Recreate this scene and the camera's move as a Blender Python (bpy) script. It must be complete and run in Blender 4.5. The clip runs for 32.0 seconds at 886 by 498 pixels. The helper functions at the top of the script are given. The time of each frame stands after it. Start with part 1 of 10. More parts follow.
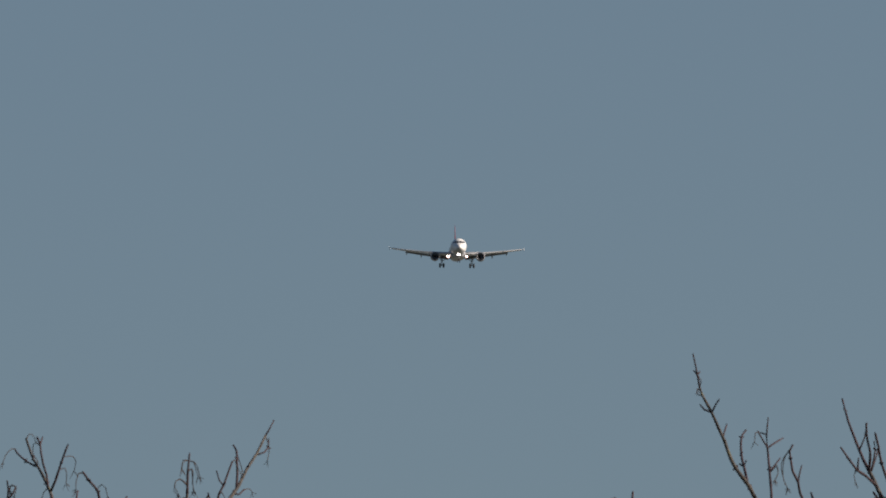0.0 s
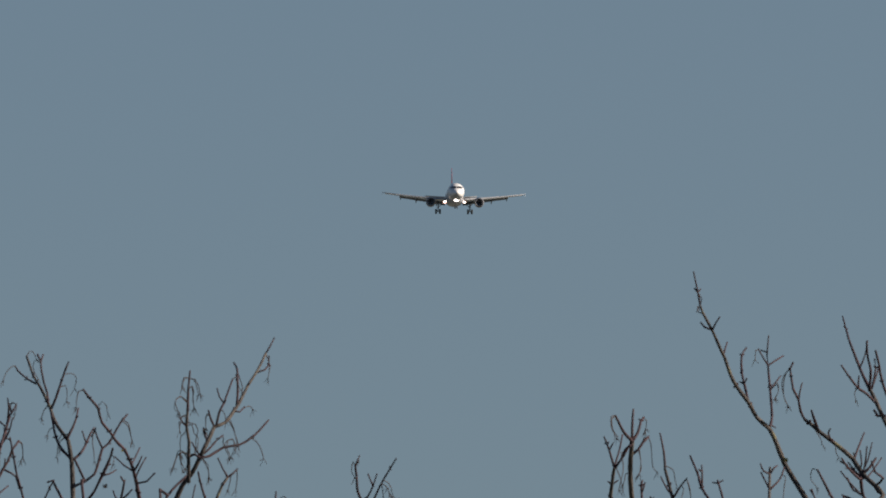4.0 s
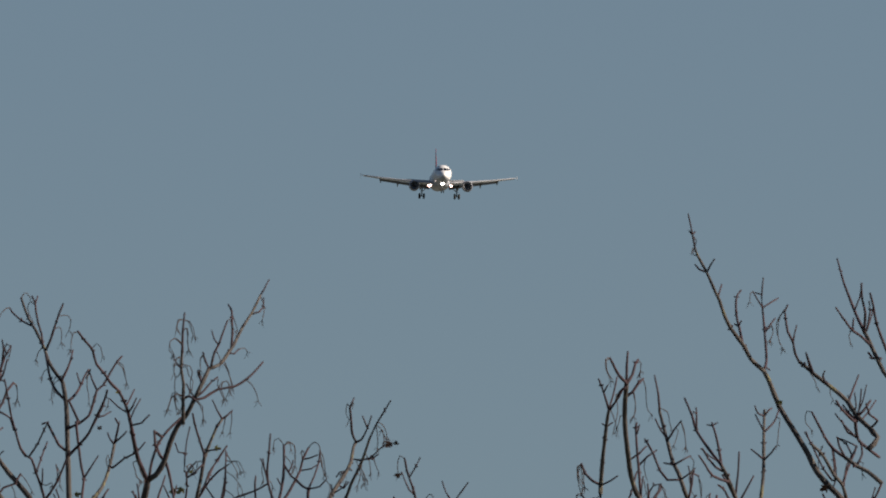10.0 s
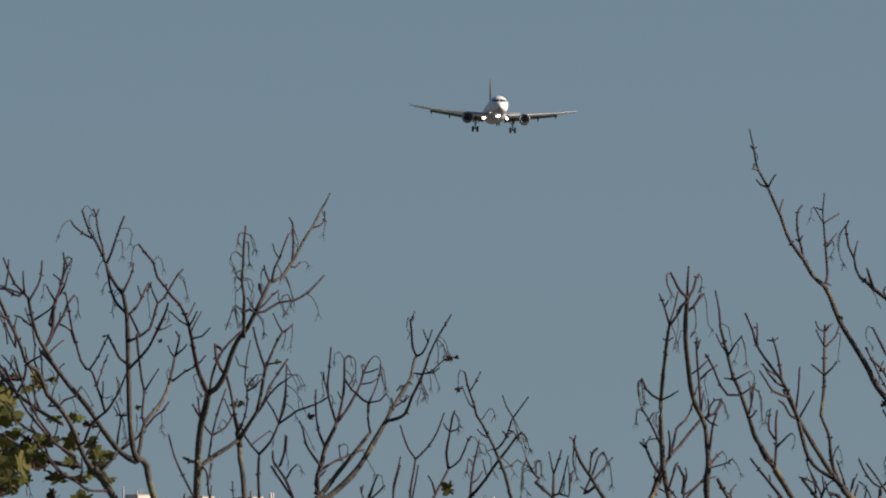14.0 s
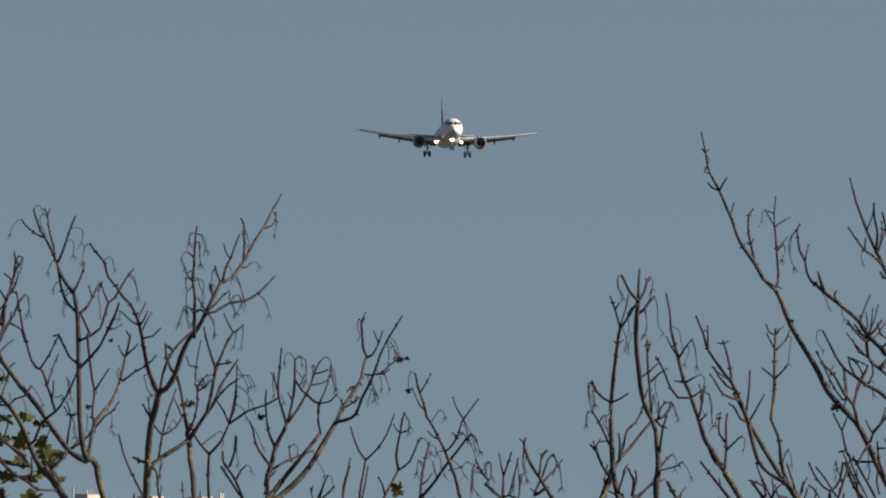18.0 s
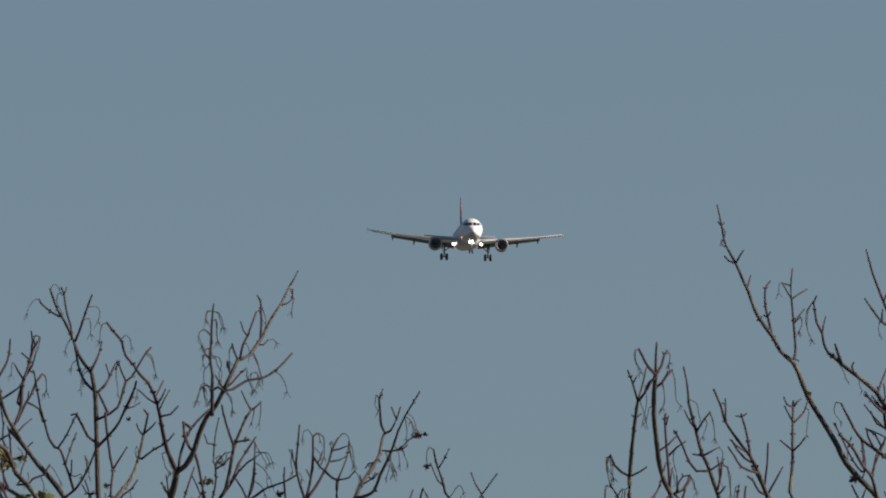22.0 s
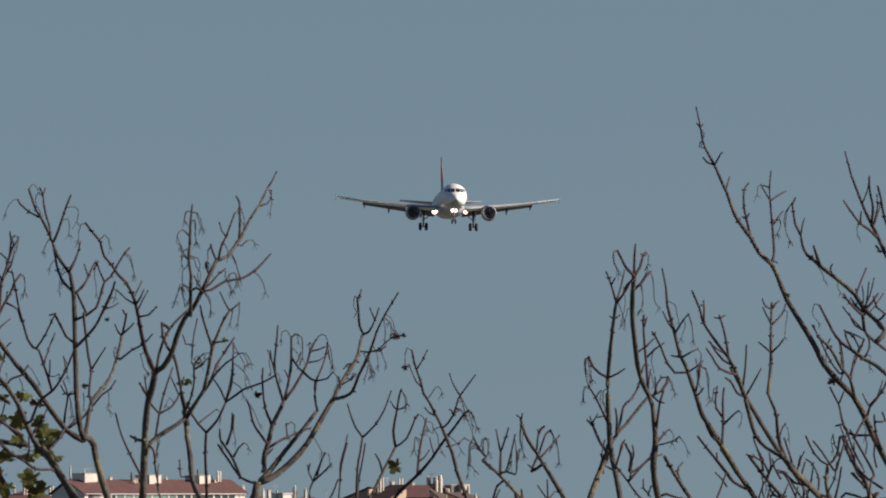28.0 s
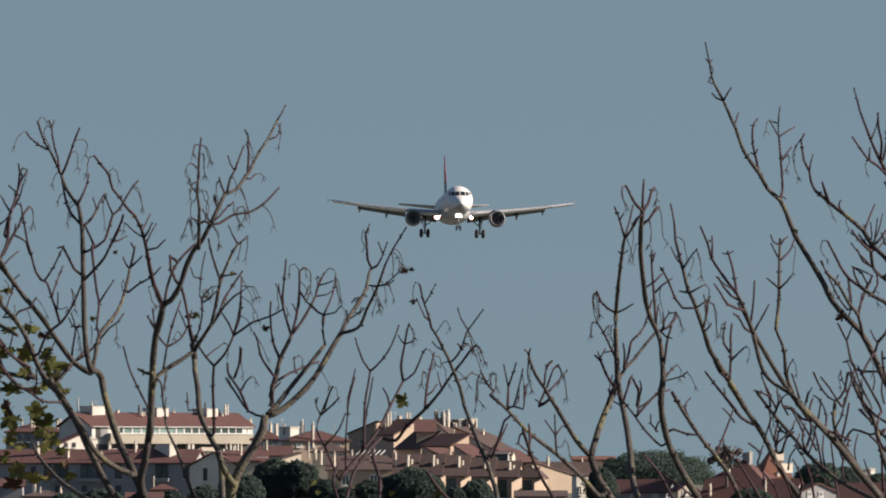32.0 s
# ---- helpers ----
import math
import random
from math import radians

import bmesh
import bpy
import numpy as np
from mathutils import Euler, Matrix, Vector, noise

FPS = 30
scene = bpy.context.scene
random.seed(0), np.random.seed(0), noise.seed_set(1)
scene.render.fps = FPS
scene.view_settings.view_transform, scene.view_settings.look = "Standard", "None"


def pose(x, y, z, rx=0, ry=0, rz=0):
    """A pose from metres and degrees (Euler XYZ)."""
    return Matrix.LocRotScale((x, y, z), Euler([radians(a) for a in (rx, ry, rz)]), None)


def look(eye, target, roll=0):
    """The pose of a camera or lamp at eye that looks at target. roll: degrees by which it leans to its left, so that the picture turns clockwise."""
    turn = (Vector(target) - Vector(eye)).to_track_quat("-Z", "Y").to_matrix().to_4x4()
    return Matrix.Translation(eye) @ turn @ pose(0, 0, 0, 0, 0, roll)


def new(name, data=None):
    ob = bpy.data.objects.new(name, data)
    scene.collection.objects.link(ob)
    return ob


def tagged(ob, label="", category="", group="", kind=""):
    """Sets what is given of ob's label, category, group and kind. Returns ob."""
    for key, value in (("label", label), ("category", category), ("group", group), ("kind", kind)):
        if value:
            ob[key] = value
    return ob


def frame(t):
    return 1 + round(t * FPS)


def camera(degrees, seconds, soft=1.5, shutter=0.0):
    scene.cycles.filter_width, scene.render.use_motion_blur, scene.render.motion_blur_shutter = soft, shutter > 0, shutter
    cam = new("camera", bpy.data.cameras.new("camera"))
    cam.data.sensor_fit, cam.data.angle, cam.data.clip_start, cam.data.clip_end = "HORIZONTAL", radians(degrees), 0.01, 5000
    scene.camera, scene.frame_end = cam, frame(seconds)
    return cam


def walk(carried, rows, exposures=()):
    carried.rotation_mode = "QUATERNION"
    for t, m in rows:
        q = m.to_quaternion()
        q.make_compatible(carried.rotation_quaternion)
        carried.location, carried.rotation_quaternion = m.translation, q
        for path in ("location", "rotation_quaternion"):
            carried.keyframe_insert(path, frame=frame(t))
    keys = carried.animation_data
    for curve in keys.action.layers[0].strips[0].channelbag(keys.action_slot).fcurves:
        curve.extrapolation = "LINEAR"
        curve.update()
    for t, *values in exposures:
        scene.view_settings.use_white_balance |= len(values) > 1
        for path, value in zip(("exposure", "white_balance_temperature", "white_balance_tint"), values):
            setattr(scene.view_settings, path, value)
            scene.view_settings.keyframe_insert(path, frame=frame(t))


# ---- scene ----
# The eye stands 1.7 m above the ground at the origin and looks north (+y) through a long tele lens.
F_EYE = (0.0, 0.0, 1.7)
cam = camera(2.838, 32.0, soft=1.9)
cam.data.dof.use_dof, cam.data.dof.focus_distance, cam.data.dof.aperture_fstop = True, 3000.0, 210.0
EXPO = 0.6
PATH = (
    (0.0, -0.0419, 1.9848, -0.450), (0.5, -0.0329, 1.9525, -0.436), (1.0, -0.0108, 1.9326, -0.474), (1.5, 0.0002, 1.9204, -0.494),
    (2.0, -0.0029, 1.9067, -0.606), (2.5, -0.0333, 1.8786, -0.497), (3.0, -0.0491, 1.8461, -0.490), (3.5, -0.0346, 1.7817, -0.408),
    (5.5, -0.0634, 1.6385, -0.545), (6.0, -0.0662, 1.6816, -0.555), (6.5, -0.0593, 1.7203, -0.591), (7.0, -0.0406, 1.7593, -0.586),
    (7.5, -0.0120, 1.7731, -0.436), (8.0, -0.0255, 1.7237, -0.466), (8.5, -0.0352, 1.6727, -0.452), (9.0, -0.0579, 1.5880, -0.535),
    (9.5, -0.0544, 1.5512, -0.433), (10.0, -0.0540, 1.5350, -0.380), (10.5, -0.0361, 1.5616, -0.280), (11.0, 0.0007, 1.5725, -0.253),
    (11.5, -0.0179, 1.5645, -0.332), (12.0, -0.0312, 1.5416, -0.264), (12.5, -0.0245, 1.5000, -0.169), (13.0, 0.0174, 1.4164, -0.165),
    (13.5, 0.0751, 1.3281, -0.293), (14.0, 0.1432, 1.2609, -0.165), (14.5, 0.1910, 1.2447, -0.149), (16.5, 0.1415, 1.2896, -0.054),
    (17.0, 0.0817, 1.2666, 0.071), (17.5, 0.0386, 1.2560, 0.062), (18.0, -0.0136, 1.2652, 0.147), (18.5, -0.0381, 1.2926, 0.120),
    (19.0, -0.0230, 1.2791, 0.122), (19.5, 0.0033, 1.2847, -0.157), (20.0, 0.0246, 1.3232, -0.266), (20.5, 0.0470, 1.3812, -0.311),
    (21.0, 0.0360, 1.4482, -0.379), (21.5, 0.0378, 1.4806, -0.402), (22.0, 0.0392, 1.5073, -0.383), (22.5, 0.0579, 1.4748, -0.618),
    (23.0, 0.0901, 1.3990, -0.827), (23.5, 0.1189, 1.3238, -0.892), (24.0, 0.1484, 1.2883, -0.759), (24.5, 0.1645, 1.2486, -0.485),
    (25.0, 0.1169, 1.3098, -0.694), (25.5, 0.0963, 1.2839, -0.496), (26.0, 0.0047, 1.2751, -0.355), (26.5, -0.0297, 1.2389, -0.213),
    (28.5, -0.0269, 1.1696, -0.273), (29.0, -0.0371, 1.1295, -0.230), (29.5, -0.0317, 1.0775, -0.206), (30.0, -0.0179, 1.0365, -0.201),
    (30.5, -0.0242, 1.0163, -0.199), (31.0, -0.0206, 1.0320, -0.301), (31.5, -0.0114, 1.0292, -0.215), (32.0, -0.0000, 0.9798, 0.000),
)
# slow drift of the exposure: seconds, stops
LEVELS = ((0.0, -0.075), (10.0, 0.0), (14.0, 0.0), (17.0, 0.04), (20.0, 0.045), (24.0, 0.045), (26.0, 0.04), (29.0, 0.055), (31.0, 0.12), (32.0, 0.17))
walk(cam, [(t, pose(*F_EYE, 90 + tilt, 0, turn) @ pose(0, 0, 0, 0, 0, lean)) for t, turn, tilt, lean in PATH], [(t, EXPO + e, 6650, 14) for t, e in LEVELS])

# ---- world and sun: low warm sun behind the eye, from the right ----
SUN_EL, SUN_AZ = radians(24), radians(94)       # azimuth clockwise from +y
world = bpy.data.worlds.new("sky")
scene.world = world
world.use_nodes = True
wn, wl = world.node_tree.nodes, world.node_tree.links
wn.clear()
sky = wn.new("ShaderNodeTexSky")
sky.sky_type = "NISHITA"
sky.sun_disc = False
sky.sun_elevation, sky.sun_rotation = SUN_EL, SUN_AZ
sky.altitude, sky.air_density, sky.dust_density, sky.ozone_density = 0, 1.22, 1.0, 2.9
bg = wn.new("ShaderNodeBackground")
bg.inputs["Strength"].default_value = 0.047
wo = wn.new("ShaderNodeOutputWorld")
# the sky is looked up about 8 degrees higher, to flatten its gradient in view
wt = wn.new("ShaderNodeTexCoord")
lift = wn.new("ShaderNodeVectorMath")
lift.operation = "ADD"
lift.inputs[1].default_value = (0, 0, 0.14)
level = wn.new("ShaderNodeVectorMath")
level.operation = "NORMALIZE"
wl.new(wt.outputs["Generated"], lift.inputs[0])
wl.new(lift.outputs["Vector"], level.inputs[0])
wl.new(level.outputs["Vector"], sky.inputs["Vector"])
wl.new(sky.outputs["Color"], bg.inputs["Color"])
wl.new(bg.outputs["Background"], wo.inputs["Surface"])
sun_data = bpy.data.lights.new("sun", "SUN")
sun_data.energy, sun_data.angle, sun_data.color = 5.0, radians(0.53), (1.0, 0.89, 0.75)
sun = new("sun", sun_data)
to_sun = Vector((math.sin(SUN_AZ) * math.cos(SUN_EL), math.cos(SUN_AZ) * math.cos(SUN_EL), math.sin(SUN_EL)))
sun.matrix_world = look((60, -60, 60), Vector((60, -60, 60)) - to_sun)

# ---- materials ----


def material(name, colour, second=None, scale=8.0, rough=0.7, metal=0.0, bump=0.0, bump_scale=None, third=None, coat=0.0, spread=0.0, coords="Object", gloss=0.5):
    """A surface whose colour drifts between two or three tones at two scales, with fine relief."""
    m = bpy.data.materials.new(name)
    m.use_nodes = True
    n, l = m.node_tree.nodes, m.node_tree.links
    b = n["Principled BSDF"]
    b.inputs["Roughness"].default_value, b.inputs["Metallic"].default_value = rough, metal
    b.inputs["Coat Weight"].default_value = coat
    b.inputs["Specular IOR Level"].default_value = gloss
    tc = n.new("ShaderNodeTexCoord")
    src = tc.outputs[coords]
    big = n.new("ShaderNodeTexNoise")
    big.inputs["Scale"].default_value, big.inputs["Detail"].default_value = scale, 5
    l.new(src, big.inputs["Vector"])
    fine = n.new("ShaderNodeTexNoise")
    fine.inputs["Scale"].default_value, fine.inputs["Detail"].default_value = scale * 9, 3
    l.new(src, fine.inputs["Vector"])
    mix = n.new("ShaderNodeMath")
    mix.operation = "MULTIPLY_ADD"
    mix.inputs[1].default_value = 0.35
    l.new(fine.outputs["Fac"], mix.inputs[0])
    l.new(big.outputs["Fac"], mix.inputs[2])
    ramp = n.new("ShaderNodeValToRGB")
    second = second or tuple(c * 0.8 for c in colour)
    ramp.color_ramp.elements[0].position, ramp.color_ramp.elements[0].color = 0.5, (*colour, 1)
    ramp.color_ramp.elements[1].position, ramp.color_ramp.elements[1].color = 0.85, (*second, 1)
    if third:
        e = ramp.color_ramp.elements.new(0.78)
        e.color = (*second, 1)
        ramp.color_ramp.elements[2].position, ramp.color_ramp.elements[2].color = 0.84, (*third, 1)
    l.new(mix.outputs["Value"], ramp.inputs["Fac"])
    out = ramp.outputs["Color"]
    if spread:
        info = n.new("ShaderNodeObjectInfo")
        hue = n.new("ShaderNodeHueSaturation")
        mul = n.new("ShaderNodeMath")
        mul.operation = "MULTIPLY_ADD"
        mul.inputs[1].default_value, mul.inputs[2].default_value = 2 * spread, 1 - spread
        l.new(info.outputs["Random"], mul.inputs[0])
        l.new(mul.outputs["Value"], hue.inputs["Value"])
        l.new(out, hue.inputs["Color"])
        out = hue.outputs["Color"]
    l.new(out, b.inputs["Base Color"])
    if bump:
        bp = n.new("ShaderNodeBump")
        bp.inputs["Strength"].default_value = bump
        bp.inputs["Distance"].default_value = 0.02
        tex = fine
        if bump_scale:
            tex = n.new("ShaderNodeTexNoise")
            tex.inputs["Scale"].default_value, tex.inputs["Detail"].default_value = bump_scale, 4
            l.new(src, tex.inputs["Vector"])
        l.new(tex.outputs["Fac"], bp.inputs["Height"])
        l.new(bp.outputs["Normal"], b.inputs["Normal"])
    return m


def leafy(m, share=0.4):
    """Let light through a thin leaf."""
    n, l = m.node_tree.nodes, m.node_tree.links
    b, out = n["Principled BSDF"], n["Material Output"]
    thin, both = n.new("ShaderNodeBsdfTranslucent"), n.new("ShaderNodeMixShader")
    both.inputs["Fac"].default_value = share
    l.new(b.inputs["Base Color"].links[0].from_socket, thin.inputs["Color"])
    l.new(b.outputs["BSDF"], both.inputs[1])
    l.new(thin.outputs["BSDF"], both.inputs[2])
    l.new(both.outputs["Shader"], out.inputs["Surface"])
    return m


def glowing(name, colour, strength):
    m = bpy.data.materials.new(name)
    m.use_nodes = True
    b = m.node_tree.nodes["Principled BSDF"]
    b.inputs["Base Color"].default_value = (*colour, 1)
    b.inputs["Emission Color"].default_value = (*colour, 1)
    b.inputs["Emission Strength"].default_value = strength
    return m


BARK = material("bark", (0.047, 0.042, 0.04), (0.09, 0.08, 0.072), 9, 0.85, bump=0.6, bump_scale=160, third=(0.14, 0.13, 0.075), gloss=0.25)
TWIG = material("twig_bark", (0.026, 0.016, 0.02), (0.052, 0.029, 0.034), 14, 0.75, bump=0.3, bump_scale=200, gloss=0.25)
STALK = material("dry_stalk", (0.034, 0.024, 0.022), (0.06, 0.04, 0.033), 20, 0.8, gloss=0.25)
LEAF_G = leafy(material("green_leaf", (0.1, 0.115, 0.036), (0.135, 0.14, 0.045), 18, 0.85, spread=0.3, gloss=0.15))
LEAF_Y = leafy(material("yellow_leaf", (0.2, 0.185, 0.068), (0.14, 0.14, 0.05), 18, 0.85, spread=0.25, gloss=0.15))
LEAF_B = leafy(material("brown_leaf", (0.05, 0.03, 0.022), (0.085, 0.05, 0.036), 18, 0.85, spread=0.3, gloss=0.15), 0.25)
WHITE = material("white_aircraft_paint", (0.7, 0.7, 0.7), (0.64, 0.64, 0.63), 0.6, 0.45)
GREY = material("grey_aircraft_paint", (0.4, 0.42, 0.46), (0.33, 0.35, 0.38), 0.7, 0.38, coat=0.2)
WINGM = material("wing_paint", (0.33, 0.34, 0.36), (0.27, 0.28, 0.3), 0.9, 0.45)
RED = material("red_aircraft_paint", (0.3, 0.05, 0.085), (0.26, 0.042, 0.07), 0.7, 0.35)
TITAN = material("fan_titanium", (0.4, 0.41, 0.44), (0.34, 0.35, 0.38), 3.0, 0.4, metal=0.5)
NAVY = material("dark_blue_aircraft_paint", (0.05, 0.055, 0.09), (0.04, 0.045, 0.07), 0.7, 0.35)
# Slats paler, flaps darker than the wing: sunlit edges and shaded undersides in colour.
SLATM = material("sunlit_slat_paint", (0.72, 0.73, 0.74), (0.64, 0.65, 0.66), 0.9, 0.45)
FLAPM = material("shaded_flap_paint", (0.12, 0.13, 0.15), (0.095, 0.1, 0.12), 0.9, 0.5)
NACELLE = material("slate_nacelle_paint", (0.2, 0.215, 0.26), (0.16, 0.175, 0.21), 0.7, 0.4, coat=0.2)
BARE = material("bare_metal", (0.26, 0.26, 0.27), (0.2, 0.2, 0.21), 2.0, 0.45, metal=0.6)
STEEL = material("dark_steel", (0.16, 0.16, 0.165), (0.1, 0.1, 0.1), 3.0, 0.5, metal=0.3)
RUBBER = material("tyre_rubber", (0.022, 0.022, 0.024), (0.035, 0.034, 0.033), 6.0, 0.8)
DARK = material("inlet_liner", (0.46, 0.47, 0.5), (0.4, 0.41, 0.44), 2.0, 0.5)
GLASS = material("dark_cockpit_glass", (0.015, 0.017, 0.02), (0.02, 0.022, 0.026), 2.0, 0.12)
LAMP_W = glowing("landing_light_glow", (1.0, 0.94, 0.86), 6.0)
HALO_O = glowing("painted_halo_glow", (1.0, 0.58, 0.46), 2.4)
ROOF = material("terracotta_roof", (0.115, 0.05, 0.045), (0.086, 0.043, 0.04), 0.9, 0.85, bump=0.5, bump_scale=4.0, spread=0.16)
ROOF_O = material("orange_roof", (0.19, 0.078, 0.05), (0.14, 0.06, 0.044), 0.9, 0.85, bump=0.5, bump_scale=4.0, spread=0.1)
ROOF_B = material("brown_roof", (0.088, 0.056, 0.05), (0.066, 0.046, 0.043), 0.9, 0.85, bump=0.5, bump_scale=4.0, spread=0.16)
PLASTER = material("cream_plaster", (0.46, 0.42, 0.34), (0.4, 0.36, 0.3), 0.35, 0.85, spread=0.05)
PEACH = material("peach_plaster", (0.44, 0.34, 0.26), (0.38, 0.3, 0.23), 0.35, 0.85, spread=0.06)
WHITEW = material("white_plaster", (0.66, 0.63, 0.57), (0.56, 0.53, 0.48), 0.35, 0.85, spread=0.05)
# Grey also puts shade into the walls that face away from the sun.
SHADE_GREYW = material("shade_grey_plaster", (0.3, 0.3, 0.31), (0.25, 0.25, 0.26), 0.35, 0.85, spread=0.08)
CHIM = material("chimney_plaster", (0.5, 0.45, 0.38), (0.42, 0.38, 0.32), 1.5, 0.85, spread=0.15)
FRAMEW = material("white_window_frame", (0.75, 0.74, 0.72), (0.68, 0.67, 0.65), 2.0, 0.5)
PANE = material("window_glass", (0.07, 0.1, 0.09), (0.04, 0.055, 0.055), 0.8, 0.08, spread=0.4)
PANE_G = material("pale_green_window_glass", (0.2, 0.29, 0.26), (0.11, 0.16, 0.15), 0.8, 0.1, spread=0.35)
# Dark tone painted where openings and recesses lie in shade; also on dark flues.
SHADE = material("shade_dark", (0.06, 0.06, 0.065), (0.045, 0.045, 0.05), 1.0, 0.8)
# Lifted and blued for distant haze; translucency also lightens the shaded side.
FOLIAGE = leafy(material("hazed_pine_foliage", (0.07, 0.1, 0.09), (0.082, 0.112, 0.095), 0.6, 0.95, gloss=0.04, spread=0.2), 0.4)
FOLIAGE_O = material("bare_reddish_bush", (0.12, 0.095, 0.09), (0.1, 0.08, 0.072), 0.6, 0.85)
GROUND = material("dry_grass_ground", (0.075, 0.085, 0.06), (0.1, 0.1, 0.085), 0.05, 0.95, bump=0.4, bump_scale=2.0)
METALP = material("galvanised_metal", (0.42, 0.42, 0.42), (0.34, 0.34, 0.34), 3.0, 0.65, metal=0.2)

# ---- building blocks ----


def part(name, bm, mat, parent, label="", smooth=False):
    me = bpy.data.meshes.new(name)
    bmesh.ops.recalc_face_normals(bm, faces=bm.faces)
    bm.to_mesh(me)
    bm.free()
    if smooth:
        me.polygons.foreach_set("use_smooth", [True] * len(me.polygons))
    me.materials.append(mat)
    ob = new(name, me)
    ob.parent = parent
    return tagged(ob, label)


def thing(name, at=(0, 0, 0), label="", category="", group="", kind="", turn=0):
    ob = new(name)
    ob.empty_display_size = 0.3
    ob.matrix_basis = pose(*at, 0, 0, turn)
    return tagged(ob, label, category, group, kind)


def loft(rings, close=True, bm=None, caps=True):
    """Skin over rings of equal length."""
    bm = bm or bmesh.new()
    rows = [[bm.verts.new(p) for p in r] for r in rings]
    k = len(rows[0])
    for a, b in zip(rows, rows[1:]):
        for i in range(k if close else k - 1):
            j = (i + 1) % k
            bm.faces.new((a[i], a[j], b[j], b[i]))
    if caps and close:
        bm.faces.new(rows[0])
        bm.faces.new(rows[-1])
    return bm


def block(bm, x0, x1, y0, y1, z0, z1, bevel=0.0):
    v = [bm.verts.new(p) for p in ((x0, y0, z0), (x1, y0, z0), (x1, y1, z0), (x0, y1, z0), (x0, y0, z1), (x1, y0, z1), (x1, y1, z1), (x0, y1, z1))]
    fs = [bm.faces.new([v[i] for i in f]) for f in ((0, 3, 2, 1), (4, 5, 6, 7), (0, 1, 5, 4), (1, 2, 6, 5), (2, 3, 7, 6), (3, 0, 4, 7))]
    if bevel:
        bmesh.ops.bevel(bm, geom=list({e for f in fs for e in f.edges}), offset=bevel, segments=1, affect="EDGES")
    return bm


def rod(a, b, ra, rb=None, sides=10, bm=None):
    a, b = Vector(a), Vector(b)
    rb = ra if rb is None else rb
    q = (b - a).to_track_quat("Z", "Y")
    rings = []
    for c, r in ((a, ra), (b, rb)):
        rings.append([c + q @ Vector((r * math.cos(t), r * math.sin(t), 0)) for t in [2 * math.pi * i / sides for i in range(sides)]])
    return loft(rings, bm=bm)


def spin(profile, centre, axis="y", sides=24, bm=None, caps=False):
    """Turn a profile of (along, radius) round an axis through centre."""
    rings = []
    for s, r in profile:
        ring = []
        for i in range(sides):
            t = 2 * math.pi * i / sides
            c, d = r * math.cos(t), r * math.sin(t)
            ring.append(Vector(centre) + Vector((c, s, d) if axis == "y" else (s, c, d) if axis == "x" else (c, d, s)))
        rings.append(ring)
    return loft(rings, bm=bm, caps=caps)


def smooth_line(points, step):
    """Catmull-Rom through the points, about one point every step metres."""
    p = [Vector(q) for q in points]
    if len(p) == 2:
        p.insert(1, (p[0] + p[1]) / 2)
    p = [2 * p[0] - p[1]] + p + [2 * p[-1] - p[-2]]
    out = []
    for a, b, c, d in zip(p, p[1:], p[2:], p[3:]):
        n = max(1, round((c - b).length / step))
        for i in range(n):
            t = i / n
            out.append(0.5 * (2 * b + (c - a) * t + (2 * a - 5 * b + 4 * c - d) * t * t + (3 * b - a - 3 * c + d) * t ** 3))
    return out + [p[-2]]


def tube(points, r0, r1, sides=6, step=0.04, rough=0.0, bm=None, seed=0):
    line = smooth_line(points, step)
    rings = []
    n = len(line) - 1
    for i, c in enumerate(line):
        d = (line[min(i + 1, n)] - line[max(i - 1, 0)])
        q = d.to_track_quat("Z", "Y") if d.length > 1e-9 else Vector((0, 0, 1)).to_track_quat("Z", "Y")
        r = r0 + (r1 - r0) * i / n
        r *= 1 + rough * noise.noise(c * 40 + Vector((seed, 0, 0)))
        rings.append([c + q @ Vector((r * math.cos(t), r * math.sin(t), 0)) for t in [2 * math.pi * k / sides for k in range(sides)]])
    return loft(rings, bm=bm)


# ---- the ground: one sheet that falls gently from the eye, crosses a valley and climbs the far hill ----


def ground_height(x, y):
    def ease(a, b, t):
        t = min(1, max(0, (t - a) / (b - a)))
        return t * t * (3 - 2 * t)
    h = -4.2 * ease(6, 46, y) - 4 * ease(60, 600, y) + 14.5 * ease(1700, 2700, y) + 9 * ease(2700, 2960, y) - 5 * ease(3100, 4300, y)
    h -= 5.5 * ease(25, 90, x) * ease(2500, 2700, y)
    return h + 0.25 * noise.noise(Vector((x, y, 0)) * 0.06) * ease(4, 30, abs(y))


def build_ground():
    ys = [-5000, -2000, -900, -400, -200, -100, -50, -20, -8] + [4 * i for i in range(28)] + [120, 150, 200, 300, 450, 600, 800, 1000, 1300, 1600] + [1700 + 50 * i for i in range(30)] + [3300, 3600, 4000, 4400, 4900, 6500, 9000, 14000]
    xs = [-9000, -5000, -2400, -1500, -800, -400] + [-300 + 15 * i for i in range(15)] + [-75 + 5 * i for i in range(31)] + [90 + 15 * i for i in range(15)] + [400, 800, 1500, 2400, 5000, 9000]
    verts = [(x, y, ground_height(x, y)) for y in ys for x in xs]
    n = len(xs)
    faces = [(j * n + i, j * n + i + 1, (j + 1) * n + i + 1, (j + 1) * n + i) for j in range(len(ys) - 1) for i in range(n - 1)]
    me = bpy.data.meshes.new("ground")
    me.from_pydata(verts, [], faces)
    me.materials.append(GROUND)
    me.polygons.foreach_set("use_smooth", [True] * len(me.polygons))
    tagged(new("ground", me), "dry grassy ground rising to a far hill", "ground", kind="structure")


build_ground()


